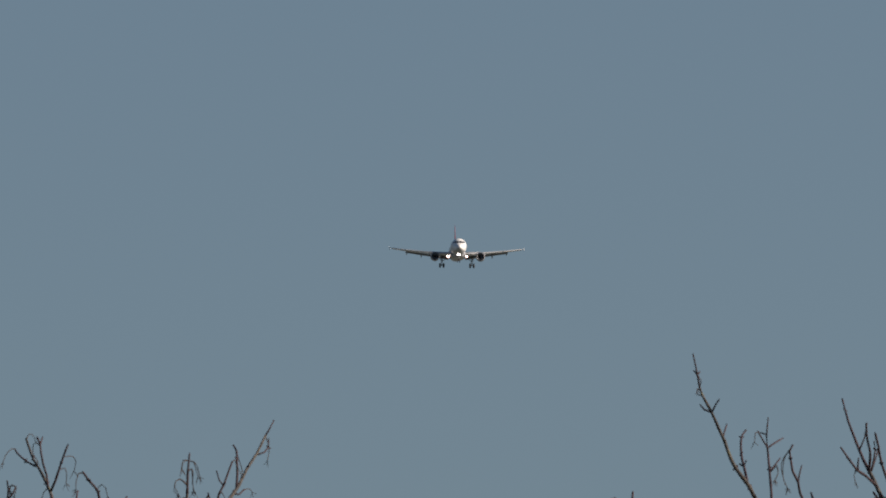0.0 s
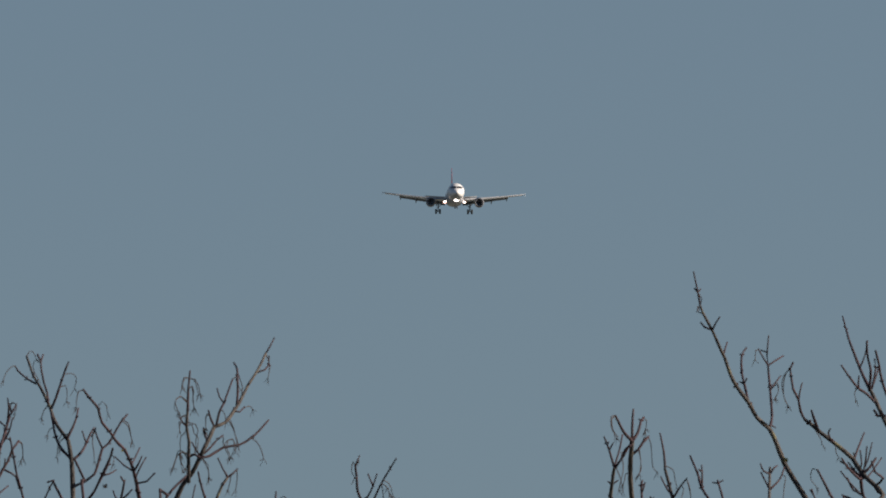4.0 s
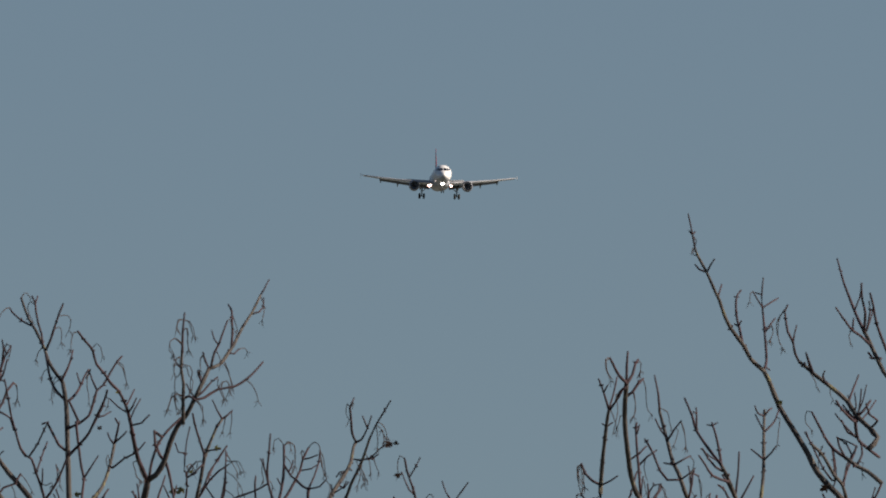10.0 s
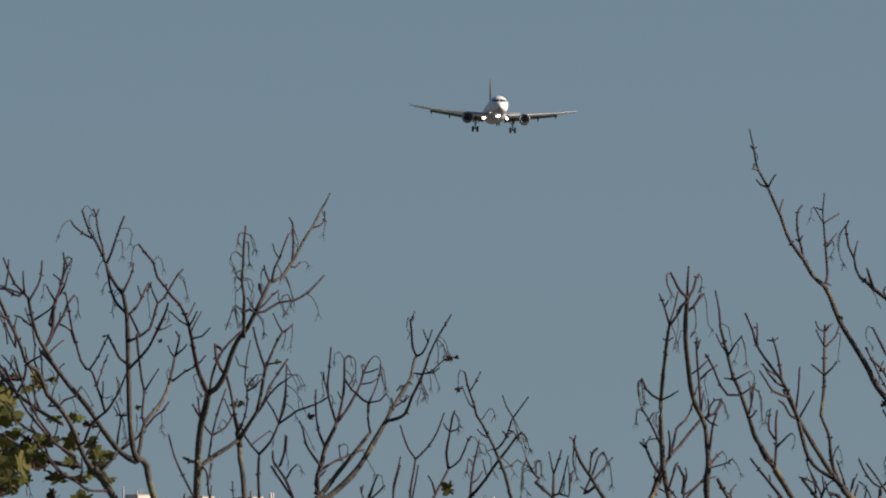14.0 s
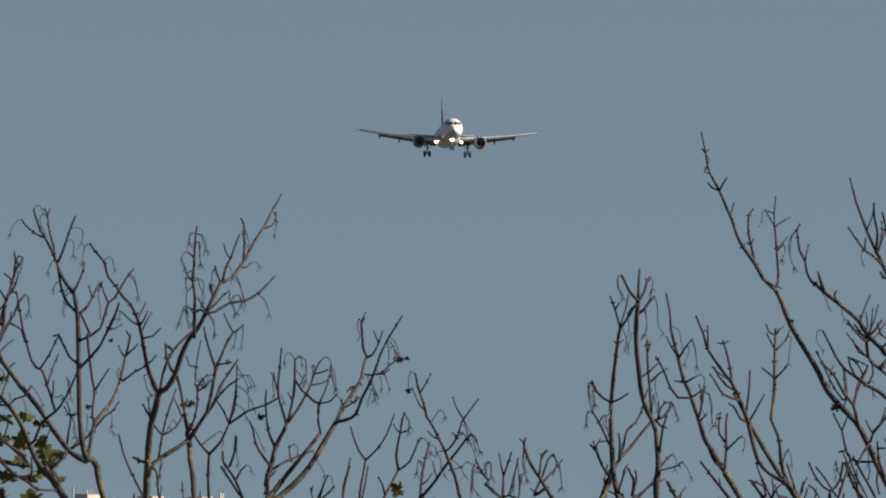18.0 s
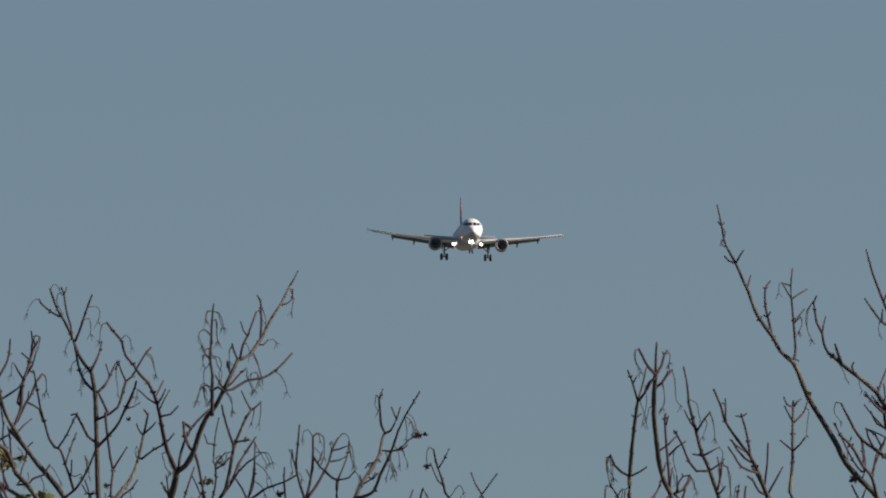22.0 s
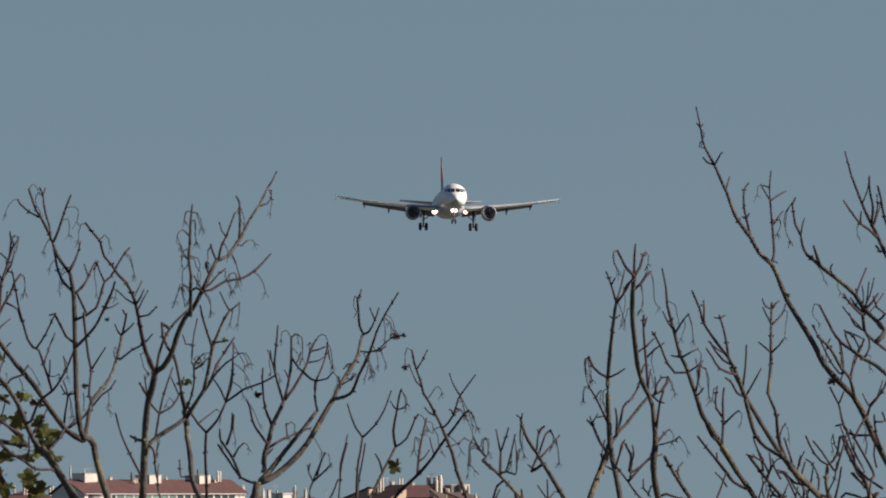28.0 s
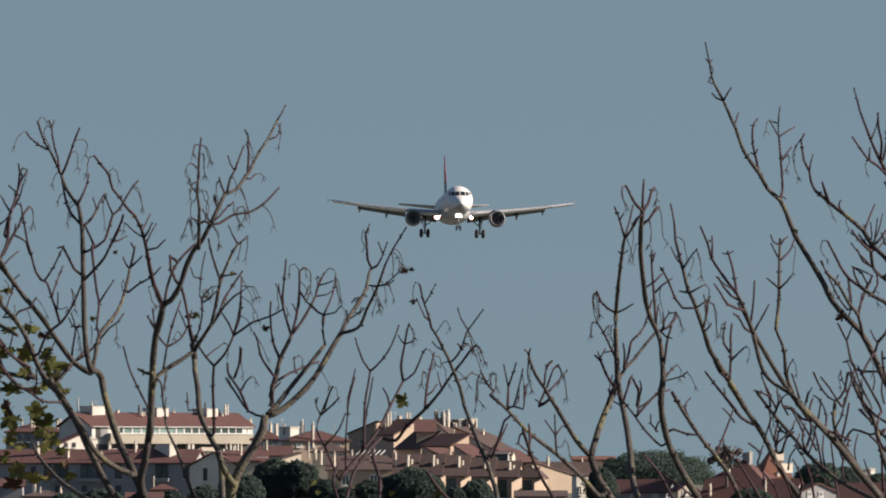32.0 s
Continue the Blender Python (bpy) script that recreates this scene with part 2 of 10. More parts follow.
# ---- the airliner: nose towards -y, tail towards +y, origin midway between the engine inlets ----
NOSE = ((0, -0.75, -0.75, 0.02), (0.3, -0.28, -1.18, 0.5), (1.0, 0.08, -1.52, 0.95), (1.7, 0.36, -1.74, 1.27), (2.4, 0.86, -1.86, 1.47), (3.0, 1.27, -1.94, 1.62),
        (4.0, 1.68, -2.0, 1.8), (5.0, 1.9, -2.05, 1.92), (6.5, 2.03, -2.07, 1.975), (25.0, 2.07, -2.07, 1.975), (28.0, 2.06, -1.65, 1.84), (31.0, 2.0, -0.75, 1.46),
        (34.0, 1.88, 0.2, 0.95), (36.5, 1.72, 0.95, 0.46), (37.57, 1.62, 1.25, 0.2))
SHIFT = Vector((0, -10.6, 2.06))


def hull(y):
    for a, b in zip(NOSE, NOSE[1:]):
        if y <= b[0]:
            t = (y - a[0]) / (b[0] - a[0])
            t = t if a[0] > 0.2 else math.sqrt(max(t, 0))
            return [a[k] + (b[k] - a[k]) * t for k in (1, 2, 3)]
    return NOSE[-1][1:]


def hull_point(y, ang, out=0.0):
    top, bot, w = hull(y)
    return Vector(((w + out) * math.sin(ang), y, (top + bot) / 2 + ((top - bot) / 2 + out) * math.cos(ang)))


def hull_meet(x, z):
    """How far aft the line along y through (x, z) meets the nose."""
    lo, hi = 0.0, 8.0
    for _ in range(40):
        y = (lo + hi) / 2
        top, bot, w = hull(y)
        inside = (x / w) ** 2 + ((z - (top + bot) / 2) / max((top - bot) / 2, 0.01)) ** 2 < 1
        lo, hi = (lo, y) if inside else (y, hi)
    return hi


def moved(bm):
    bmesh.ops.translate(bm, verts=bm.verts, vec=SHIFT)
    return bm


def foil(chord, thick, n=9, camber=0.02):
    """Aerofoil outline as (aft, up), nose at 0."""
    pts = []
    for i in range(n):
        t = 0.5 - 0.5 * math.cos(math.pi * i / (n - 1))
        h = thick * (1.48 * math.sqrt(t) - 0.63 * t - 1.76 * t * t + 1.42 * t ** 3 - 0.51 * t ** 4)
        pts.append((t, h))
    up = [(t * chord, h * chord * 1.1 + camber * chord * math.sin(math.pi * t)) for t, h in pts]
    low = [(t * chord, -h * chord * 0.8 + camber * chord * math.sin(math.pi * t)) for t, h in pts[-2:0:-1]]
    return up + low


def surface(stations, upright=False):
    """Loft aerofoil stations (x, leading edge, z, chord, thickness, nose-down degrees)."""
    rings = []
    for x, le, z, chord, th, twist in stations:
        c, s = math.cos(radians(twist)), math.sin(radians(twist))
        ring = []
        for a, u in foil(chord, th, camber=0.0 if upright else 0.02):
            a, u = a * c + u * s, u * c - a * s
            ring.append((x + u, le + a, z) if upright else (x, le + a, z + u))
        rings.append(ring)
    return loft(rings)


def wing_at(x):
    """Leading edge, z and chord of the wing at distance x from the middle."""
    le = 11.6 + (x - 1.9) * 0.535
    te = 18.5 + max(0, x - 6.4) * 0.262 - 0.02 * min(x, 6.4)
    z = -1.36 + (x - 1.9) * 0.102 + (max(0, x - 1.9) / 15) ** 2 * 0.58
    return le, z, te - le


def build_airliner():
    plane = thing("airliner", label="white twin-engine jet airliner with red fin, wheels down, landing lights on", category="airplane")
    # body in an upper white and a lower grey shell
    ys = [0, 0.06, 0.15, 0.3, 0.6, 1.0, 1.35, 1.7, 2.05, 2.4, 2.7, 3.0, 3.5, 4.0, 4.5, 5.0, 5.7, 6.5, 9, 12, 15, 18, 21, 25, 26.5, 28, 29.5, 31, 32.5, 34, 35.3, 36.5, 37.57]
    split = radians(128)
    arc = [split * (2 * i / 26 - 1) for i in range(27)]
    part("fuselage", moved(loft([[hull_point(y, a) for a in arc] for y in ys], close=False)), WHITE, plane, smooth=True)
    low = [split + (2 * math.pi - 2 * split) * i / 10 for i in range(11)]
    part("belly", moved(loft([[hull_point(y, a) for a in low] for y in ys], close=False)), GREY, plane, "grey painted belly", smooth=True)
    # wing-body fairing under the middle
    rings = []
    for y, w, d in ((9.6, 0.5, 0.05), (10.6, 1.7, 0.22), (12, 2.15, 0.42), (15, 2.3, 0.5), (18.5, 2.2, 0.48), (21, 1.6, 0.3), (23, 0.5, 0.05)):
        rings.append([(w * math.cos(t), y, -1.15 + (0.92 + d) * math.sin(t)) for t in [math.pi + math.pi * i / 12 for i in range(13)]])
    part("wing_fairing", moved(loft(rings, close=False)), GREY, plane, smooth=True)
    # cockpit panes
    for s in (1, -1):
        for x0, x1, lo0, lo1, hi0, hi1 in ((0.07, 0.68, 0.46, 0.43, 1.02, 0.99), (0.78, 1.14, 0.42, 0.47, 1.0, 1.0), (1.22, 1.48, 0.5, 0.6, 0.98, 0.92)):
            rings = []
            for i in range(5):
                t = i / 4
                ring = []
                for j in range(4):
                    u = j / 3
                    x = x0 + (x1 - x0) * t
                    z = (lo0 + (lo1 - lo0) * t) * (1 - u) + (hi0 + (hi1 - hi0) * t) * u
                    ring.append((s * (x + 0.012), hull_meet(x, z) - 0.03, z + 0.012))
                rings.append(ring)
            part("cockpit_window", moved(loft(rings, close=False)), GLASS, plane, "dark cockpit glass")
    # cabin windows and doors along both sides
    for s in (1, -1):
        for i in range(34):
            y = 7.3 + 0.53 * i
            rings = [[hull_point(yy, s * a, 0.012) for a in (1.28, 1.37, 1.45)] for yy in (y, y + 0.23)]
            part("cabin_window", moved(loft(rings, close=False)), GLASS, plane)
        for y in (5.2, 26.2):
            rings = [[hull_point(yy, s * a, 0.015) for a in (1.0, 1.2, 1.4, 1.6, 1.8)] for yy in (y, y + 0.4, y + 0.8)]
            part("cabin_door", moved(loft(rings, close=False)), WHITE, plane)
    # wings with slats, flaps, ailerons, fences and track fairings
    for s in (1, -1):
        st = []
        for x in (1.2, 3.5, 6.4, 9.5, 13, 16.9):
            le, z, chord = wing_at(x)
            st.append((s * x, le, z, chord, 0.115 - 0.0022 * x, 1.5 - 0.28 * x))
        part("wing", moved(surface(st)), WINGM, plane, smooth=True)
        for x0, x1 in ((2.3, 4.9), (6.6, 9.0), (9.05, 11.4), (11.45, 13.8), (13.85, 16.4)):
            st = []
            for x in (x0, x1):
                le, z, chord = wing_at(x)
                st.append((s * x, le - 0.34, z - 0.1, 0.13 * chord + 0.25, 0.13, 20))
            part("slat", moved(surface(st)), SLATM, plane, "pale lowered slat")
        for x0, x1 in ((2.1, 6.25), (6.45, 12.9)):
            st = []
            for x in (x0, x1):
                le, z, chord = wing_at(x)
                st.append((s * x, le + chord - 0.4, z - 0.12, 0.19 * chord + 0.36, 0.11, 26))
            part("flap", moved(surface(st)), FLAPM, plane, "grey flap lowered for landing")
        st = []
        for x in (13.1, 16.3):
            le, z, chord = wing_at(x)
            st.append((s * x, le + 0.76 * chord, z - 0.03, 0.3 * chord, 0.1, 6))
        part("aileron", moved(surface(st)), GREY, plane)
        for x, size in ((4.1, 1.05), (8.95, 1.0), (12.6, 0.8)):
            le, z, chord = wing_at(x)
            rings = []
            for k, (a, w, h) in enumerate(((-1.7, 0.03, 0.03), (-1.1, 0.16, 0.17), (-0.2, 0.2, 0.27), (0.7, 0.15, 0.24), (1.5, 0.03, 0.05))):
                drop = -0.52 - max(0, a) * 0.42
                rings.append([(s * x + size * w * math.cos(t), le + chord + a * size, z + drop * size + size * h * math.sin(t)) for t in [2 * math.pi * i / 10 for i in range(10)]])
            part("flap_track_fairing", moved(loft(rings)), FLAPM, plane, smooth=True)
        le, z, chord = wing_at(16.95)
        bm = bmesh.new()
        for sign in (1, -1):
            rings = [[(s * (16.95 + 0.05 * k), le + a, z) for k, a in ((0, 0.1), (1, 0.6), (0, 1.5), (-1, 0.6))],
                     [(s * (17.0 + 0.04 * k), le + a, z + sign * 0.52) for k, a in ((0, 1.0), (0.5, 1.3), (0, 1.75), (-0.5, 1.3))]]
            loft(rings, bm=bm)
        part("wingtip_fence", moved(bm), WHITE, plane)
        bm = spin([(-0.16, 0.01), (-0.1, 0.07), (0.1, 0.07), (0.2, 0.01)], (s * 16.9, le + 0.15, z + 0.02), sides=8)
        part("wingtip_lamp_cover", moved(bm), BARE, plane)
    # engines
    for s in (1, -1):
        c = (s * 5.75, 10.6, -2.06)
        pod = part("engine_nacelle", moved(spin([(0.12, 1.0), (0.3, 1.07), (1.0, 1.15), (2.0, 1.13), (3.2, 0.98), (3.6, 0.88), (3.6, 0.8), (2.9, 0.78)], c, sides=32)), NACELLE, plane, "slate grey engine nacelle", smooth=True)
        part("inlet_lip", moved(spin([(0.16, 1.02), (0.02, 0.985), (-0.04, 0.94), (0.0, 0.89), (0.16, 0.85)], c, sides=32)), BARE, pod, "polished metal inlet lip", smooth=True)
        part("inlet_duct", moved(spin([(0.15, 0.85), (0.6, 0.84), (1.1, 0.86)], c, sides=32)), DARK, pod, smooth=True)
        part("spinner", moved(spin([(0.62, 0.01), (0.7, 0.1), (0.9, 0.21), (1.1, 0.27)], c, sides=16)), STEEL, pod, smooth=True)
        fan = bmesh.new()
        for k in range(22):
            t = 2 * math.pi * k / 22
            u, w = Vector((math.cos(t), 0, math.sin(t))), Vector((-math.sin(t), 0, math.cos(t)))
            base = Vector(c) + Vector((0, 1.08, 0))
            vs = [fan.verts.new(base + u * r + w * q + Vector((0, d, 0))) for r, q, d in ((0.25, -0.03, 0), (0.84, -0.09, -0.04), (0.84, 0.07, 0.14), (0.25, 0.04, 0.16))]
            fan.faces.new(vs)
        part("fan", moved(fan), TITAN, pod, "grey titanium fan blades")
        part("fan_hub", moved(spin([(1.3, 0.86), (1.3, 0.05)], c, sides=32)), TITAN, pod)
        part("core_nozzle", moved(spin([(2.9, 0.66), (3.8, 0.55), (4.5, 0.42), (4.5, 0.34), (4.0, 0.34)], c, sides=24)), STEEL, pod, smooth=True)
        rings = []
        for y, zt, zb, w in ((11.2, -1.0, -1.1, 0.05), (12.5, -0.75, -1.2, 0.16), (14.2, -0.62, -1.3, 0.18), (16.5, -0.9, -1.2, 0.06)):
            rings.append([(s * 5.75 + w, y, zb), (s * 5.75 + w, y, zt), (s * 5.75 - w, y, zt), (s * 5.75 - w, y, zb)])
        part("engine_pylon", moved(loft(rings)), GREY, plane)
    # tail
    for s in (1, -1):
        part("tailplane", moved(surface([(s * 0.5, 31.9, 0.82, 4.0, 0.075, 3), (s * 6.22, 35.3, 1.42, 1.5, 0.07, 3)])), WINGM, plane, smooth=True)
    part("fin", moved(surface([(0, 31.5, 4.2, 4.28, 0.06, 0), (0, 33.9, 7.2, 2.45, 0.055, 0), (0, 34.62, 8.1, 1.85, 0.055, 0)], upright=True)), RED, plane, "red painted fin", smooth=True)
    part("fin_root", moved(surface([(0, 28.6, 1.75, 6.6, 0.06, 0), (0, 30.6, 3.1, 4.95, 0.06, 0), (0, 31.5, 4.2, 4.28, 0.06, 0)], upright=True)), NAVY, plane, "dark lower part of the fin", smooth=True)
    for z0, z1, t0, t1 in ((4.45, 5.2, 0.2, 0.8), (5.65, 6.2, 0.3, 0.85), (6.6, 7.3, 0.2, 0.7)):
        rings = []
        for z in (z0, z1):
            k = (z - 4.2) / 3.0
            le, chord, th = 31.5 + 2.4 * k, 4.28 - 1.83 * k, 0.06 - 0.005 * k
            ring = []
            for i in range(7):
                t = t0 + (t1 - t0) * i / 6 + (0.06 if z == z1 else 0)
                h = th * (1.48 * math.sqrt(t) - 0.63 * t - 1.76 * t * t + 1.42 * t ** 3 - 0.51 * t ** 4)
                ring.append((-0.8 * chord * h - 0.02, le + t * chord, z))
            rings.append(ring)
        part("fin_emblem", moved(loft(rings, close=False)), WHITE, plane, "pale emblem patch")
    # main gear
    for s in (1, -1):
        leg = part("main_gear_leg", moved(rod((s * 3.7, 17.6, -1.35), (s * 3.8, 17.7, -3.78), 0.15, 0.11)), STEEL, plane, smooth=True)
        part("axle", moved(rod((s * 3.3, 17.7, -3.78), (s * 4.3, 17.7, -3.78), 0.09)), STEEL, leg)
        part("side_stay", moved(rod((s * 2.2, 17.6, -1.6), (s * 3.72, 17.65, -2.75), 0.075)), STEEL, leg)
        part("torque_link", moved(rod((s * 3.78, 17.95, -2.9), (s * 3.8, 18.05, -3.4), 0.05)), STEEL, leg)
        bm = block(bmesh.new(), s * 4.0 - 0.03, s * 4.0 + 0.03, 17.2, 18.1, -3.05, -1.45, 0.02)
        part("gear_door", moved(bm), GREY, leg, "grey gear door")
        for x in (3.34, 4.26):
            wheel = part("wheel", moved(spin([(-0.22, 0.3), (-0.22, 0.47), (-0.17, 0.55), (-0.09, 0.6), (0.09, 0.6), (0.17, 0.55), (0.22, 0.47), (0.22, 0.3)], (s * x, 17.7, -3.78), axis="x", caps=False)), RUBBER, plane, "black tyre", smooth=True)
            part("rim", moved(spin([(-0.13, 0.02), (-0.14, 0.31), (0.14, 0.31), (0.13, 0.02)], (s * x, 17.7, -3.78), axis="x", sides=18)), STEEL, wheel)
    # nose gear with the taxi and take-off lights
    leg = part("nose_gear_leg", moved(rod((0, 5.2, -1.9), (0, 5.05, -3.8), 0.1, 0.075)), STEEL, plane, smooth=True)
    part("drag_stay", moved(rod((0, 6.7, -2.0), (0, 5.15, -2.9), 0.05)), STEEL, leg)
    part("axle", moved(rod((-0.3, 5.05, -3.8), (0.3, 5.05, -3.8), 0.05)), STEEL, leg)
    for s in (1, -1):
        wheel = part("wheel", moved(spin([(-0.11, 0.18), (-0.11, 0.3), (-0.06, 0.38), (0.06, 0.38), (0.11, 0.3), (0.11, 0.18)], (s * 0.26, 5.05, -3.8), axis="x")), RUBBER, plane, "black tyre", smooth=True)
        part("rim", moved(spin([(-0.08, 0.02), (-0.08, 0.19), (0.08, 0.19), (0.08, 0.02)], (s * 0.26, 5.05, -3.8), axis="x", sides=14)), STEEL, wheel)
        bm = block(bmesh.new(), s * 0.42 - 0.015, s * 0.42 + 0.015, 5.3, 6.4, -2.65, -2.0, 0.01)
        part("gear_door", moved(bm), GREY, leg, "small grey gear door")
        part("taxi_light", moved(spin([(0.15, 0.12), (0.02, 0.17), (-0.04, 0.12), (-0.06, 0.01)], (s * 0.24, 4.95, -2.18), sides=16)), LAMP_W, plane, "lit white nose-gear light")
        k = 0.78 if s > 0 else 1.05
        spot = (s * 2.36, 14.2, -1.76 if s > 0 else -1.72)
        lamp = part("landing_light", moved(spin([(-0.04, 0.25 * k), (-0.1, 0.18 * k), (-0.12, 0.01)], spot, sides=18)), LAMP_W, plane, "lit wing-root landing light")
        # Glowing ring added around the lamp to imitate its halo.
        part("light_halo_ring", moved(spin([(-0.1, 0.24 * k), (-0.11, 0.3 * k), (-0.1, 0.37 * k)], spot, sides=18)), HALO_O, lamp)
        # Shield added to keep the lamp's glow off the fuselage side.
        part("light_shield", moved(spin([(-0.12, 0.37 * k), (-0.08, 0.39 * k), (0.2, 0.33 * k), (0.28, 0.02)], spot, sides=18)), STEEL, lamp, smooth=True)
        part("light_arm", moved(rod((s * 2.36, 14.25, -1.9), (s * 2.36, 14.8, -1.2), 0.06)), STEEL, lamp)
    part("red_beacon", moved(spin([(-0.1, 0.02), (-0.05, 0.1), (0.05, 0.1), (0.1, 0.02)], (0, 13.5, -2.62), sides=10)), RED, plane)
    return plane


airliner = build_airliner()


# ---- the two bare maples: limbs and twigs, each given by its radii (mm), its depth at both ends and its bends (x, z) ----
TREE_RND = random.Random(11)


def deepened(x, y, z, k=2.2):
    """Spread a crown in depth about its trunk along the eye's rays, keeping the camera's view."""
    middle = 50.0 if y < 50.85 else 51.5
    far = middle + k * (y - middle)
    return Vector((x * far / y, far, F_EYE[2] + (z - F_EYE[2]) * far / y))


def bend_points(y0, y1, bends):
    n = max(1, len(bends) - 1)
    return [deepened(x, y0 + (y1 - y0) * i / n, z) for i, (x, z) in enumerate(bends)]


def knobs(parent, pts, r):
    """Leaf-scar rings and paired buds along a shoot, and a bud at its tip."""
    line = smooth_line(pts, 0.05)
    bm = bmesh.new()
    for i in range(1, len(line)):
        if i % 2 and i < len(line) - 1:
            continue
        d = (line[i] - line[i - 1]).normalized()
        side = d.cross(Vector((TREE_RND.uniform(-1, 1), TREE_RND.uniform(-1, 1), TREE_RND.uniform(-1, 1)))).normalized()
        ends = (d,) if i == len(line) - 1 else (d * 0.8 + side, d * 0.8 - side)
        for e in ends:
            e = e.normalized()
            reach = 0.004 if len(ends) == 1 else 0.007 + r * 0.9
            rod(line[i], line[i] + e * reach, max(r, 0.0026), max(r * 0.55, 0.0016), 6, bm)
    if bm.faces:
        tagged(part("bud", bm, TWIG, parent), kind="stuff")
    else:
        bm.free()


def limb(tree, r0, r1, y0, y1, *bends):
    pts = bend_points(y0, y1, bends)
    ob = part("limb", tube(pts, r0 / 1000, r1 / 1000, 8, 0.03, 0.16, seed=len(tree.children)), BARK, tree, smooth=True)
    if r1 < 6 and r0 < 9:
        knobs(ob, pts, r1 / 1000)
    return ob


def twig(tree, r0, r1, y0, y1, *bends):
    pts = bend_points(y0, y1, bends)
    ob = part("twig", tube(pts, r0 / 1000, r1 / 1000, 6, 0.025, 0.14, seed=len(tree.children)), TWIG, tree, smooth=True)
    knobs(ob, pts, r1 / 1000)
    return ob


def stalk(tree, r0, r1, y0, y1, *bends):
    pts = bend_points(y0, y1, bends)
    bm = tube(pts, r0 / 1000, r1 / 1000, 5, 0.015, 0.1)
    tip = pts[-1]
    for k in range(4):
        rod(tip, tip + Vector((TREE_RND.uniform(-0.012, 0.012), TREE_RND.uniform(-0.01, 0.01), -0.006 - 0.005 * k)), 0.0009, 0.0006, 4, bm)
    return part("leaf_stalk", bm, STALK, tree)


def trunk(tree, x, y, top, foot_z, lean, r0, r1):
    pts = [Vector((x, y, foot_z - 0.2)), Vector((x + lean * 0.2, y, foot_z + 0.8)), Vector((x + lean * 0.7, y, (foot_z + top) / 2)), Vector((x + lean, y, top))]
    part("trunk", tube(pts, r0, r1, 14, 0.12, 0.08), BARK, tree, "grey-brown furrowed trunk", smooth=True)
    return pts[-1]


def joint(tree, a, b, r0, r1):
    a, b = Vector(a), deepened(*b)
    mid = (a + b) / 2 + Vector((0.06 * (b - a).x, 0.05, -0.12 * abs((b - a).x)))
    part("limb", tube([a, mid, b], r0, r1, 10, 0.06, 0.1), BARK, tree, smooth=True)


maple = thing("maple_tree", (0, 0, 0), "bare maple with thin forked twigs and hanging dry leaf stalks", "tree", "maples")
maple_two = thing("maple_tree", (0, 0, 0), "bare maple with upright grey-brown shoots and lichen on its limbs", "tree", "maples")
limb(maple, 14.7, 10.5, 49.82, 49.92, (-0.762, 1.656), (-0.802, 1.766), (-0.822, 1.830), (-0.834, 1.858), (-0.858, 1.916))
limb(maple, 10.5, 9.5, 49.92, 50.00, (-0.858, 1.916), (-0.877, 1.956), (-0.906, 2.019), (-0.927, 2.082), (-0.946, 2.146), (-0.954, 2.193))
limb(maple, 8.4, 6.3, 50.00, 50.03, (-0.983, 2.207), (-1.028, 2.234), (-1.075, 2.294), (-1.123, 2.365), (-1.171, 2.421), (-1.218, 2.484), (-1.250, 2.519))
limb(maple, 8.4, 6.3, 50.00, 50.06, (-0.983, 2.207), (-0.996, 2.263), (-1.003, 2.342), (-1.005, 2.421), (-1.007, 2.500), (-1.010, 2.611), (-1.020, 2.675))
limb(maple, 9.5, 8.4, 50.00, 49.96, (-0.954, 2.193), (-0.966, 2.212), (-0.985, 2.217))
limb(maple, 5.3, 3.2, 50.06, 50.21, (-1.020, 2.675), (-1.054, 2.723), (-1.069, 2.763), (-1.079, 2.787), (-1.099, 2.827), (-1.118, 2.859), (-1.138, 2.915))
twig(maple, 3.2, 2.1, 50.17, 50.19, (-1.106, 2.839), (-1.112, 2.838), (-1.136, 2.851), (-1.163, 2.875), (-1.169, 2.886))
stalk(maple, 1.4, 1.1, 50.19, 50.15, (-1.169, 2.886), (-1.178, 2.887), (-1.194, 2.870), (-1.203, 2.847))
twig(maple, 3.7, 2.6, 50.12, 50.14, (-1.076, 2.771), (-1.079, 2.810), (-1.089, 2.842), (-1.095, 2.874), (-1.097, 2.898), (-1.105, 2.917))
twig(maple, 2.6, 2.1, 50.14, 50.15, (-1.097, 2.898), (-1.091, 2.917))
twig(maple, 3.7, 2.6, 50.11, 50.10, (-1.069, 2.763), (-1.055, 2.794), (-1.039, 2.842), (-1.028, 2.873), (-1.019, 2.894))
stalk(maple, 1.4, 1.1, 50.11, 50.13, (-1.028, 2.862), (-1.008, 2.864), (-0.997, 2.850), (-1.003, 2.822))
stalk(maple, 1.4, 1.1, 50.11, 50.12, (-1.044, 2.826), (-1.028, 2.831), (-1.023, 2.810), (-1.025, 2.787))
twig(maple, 4.2, 2.6, 50.06, 50.08, (-1.024, 2.679), (-1.006, 2.714), (-0.997, 2.738), (-0.992, 2.764))
twig(maple, 4.2, 2.6, 50.05, 50.13, (-1.004, 2.622), (-0.983, 2.643), (-0.970, 2.667), (-0.960, 2.692), (-0.949, 2.711))
twig(maple, 2.6, 2.1, 50.09, 50.08, (-0.970, 2.667), (-0.980, 2.699))
twig(maple, 4.2, 3.2, 50.05, 50.09, (-1.007, 2.619), (-1.038, 2.651), (-1.054, 2.683), (-1.062, 2.722), (-1.067, 2.751))
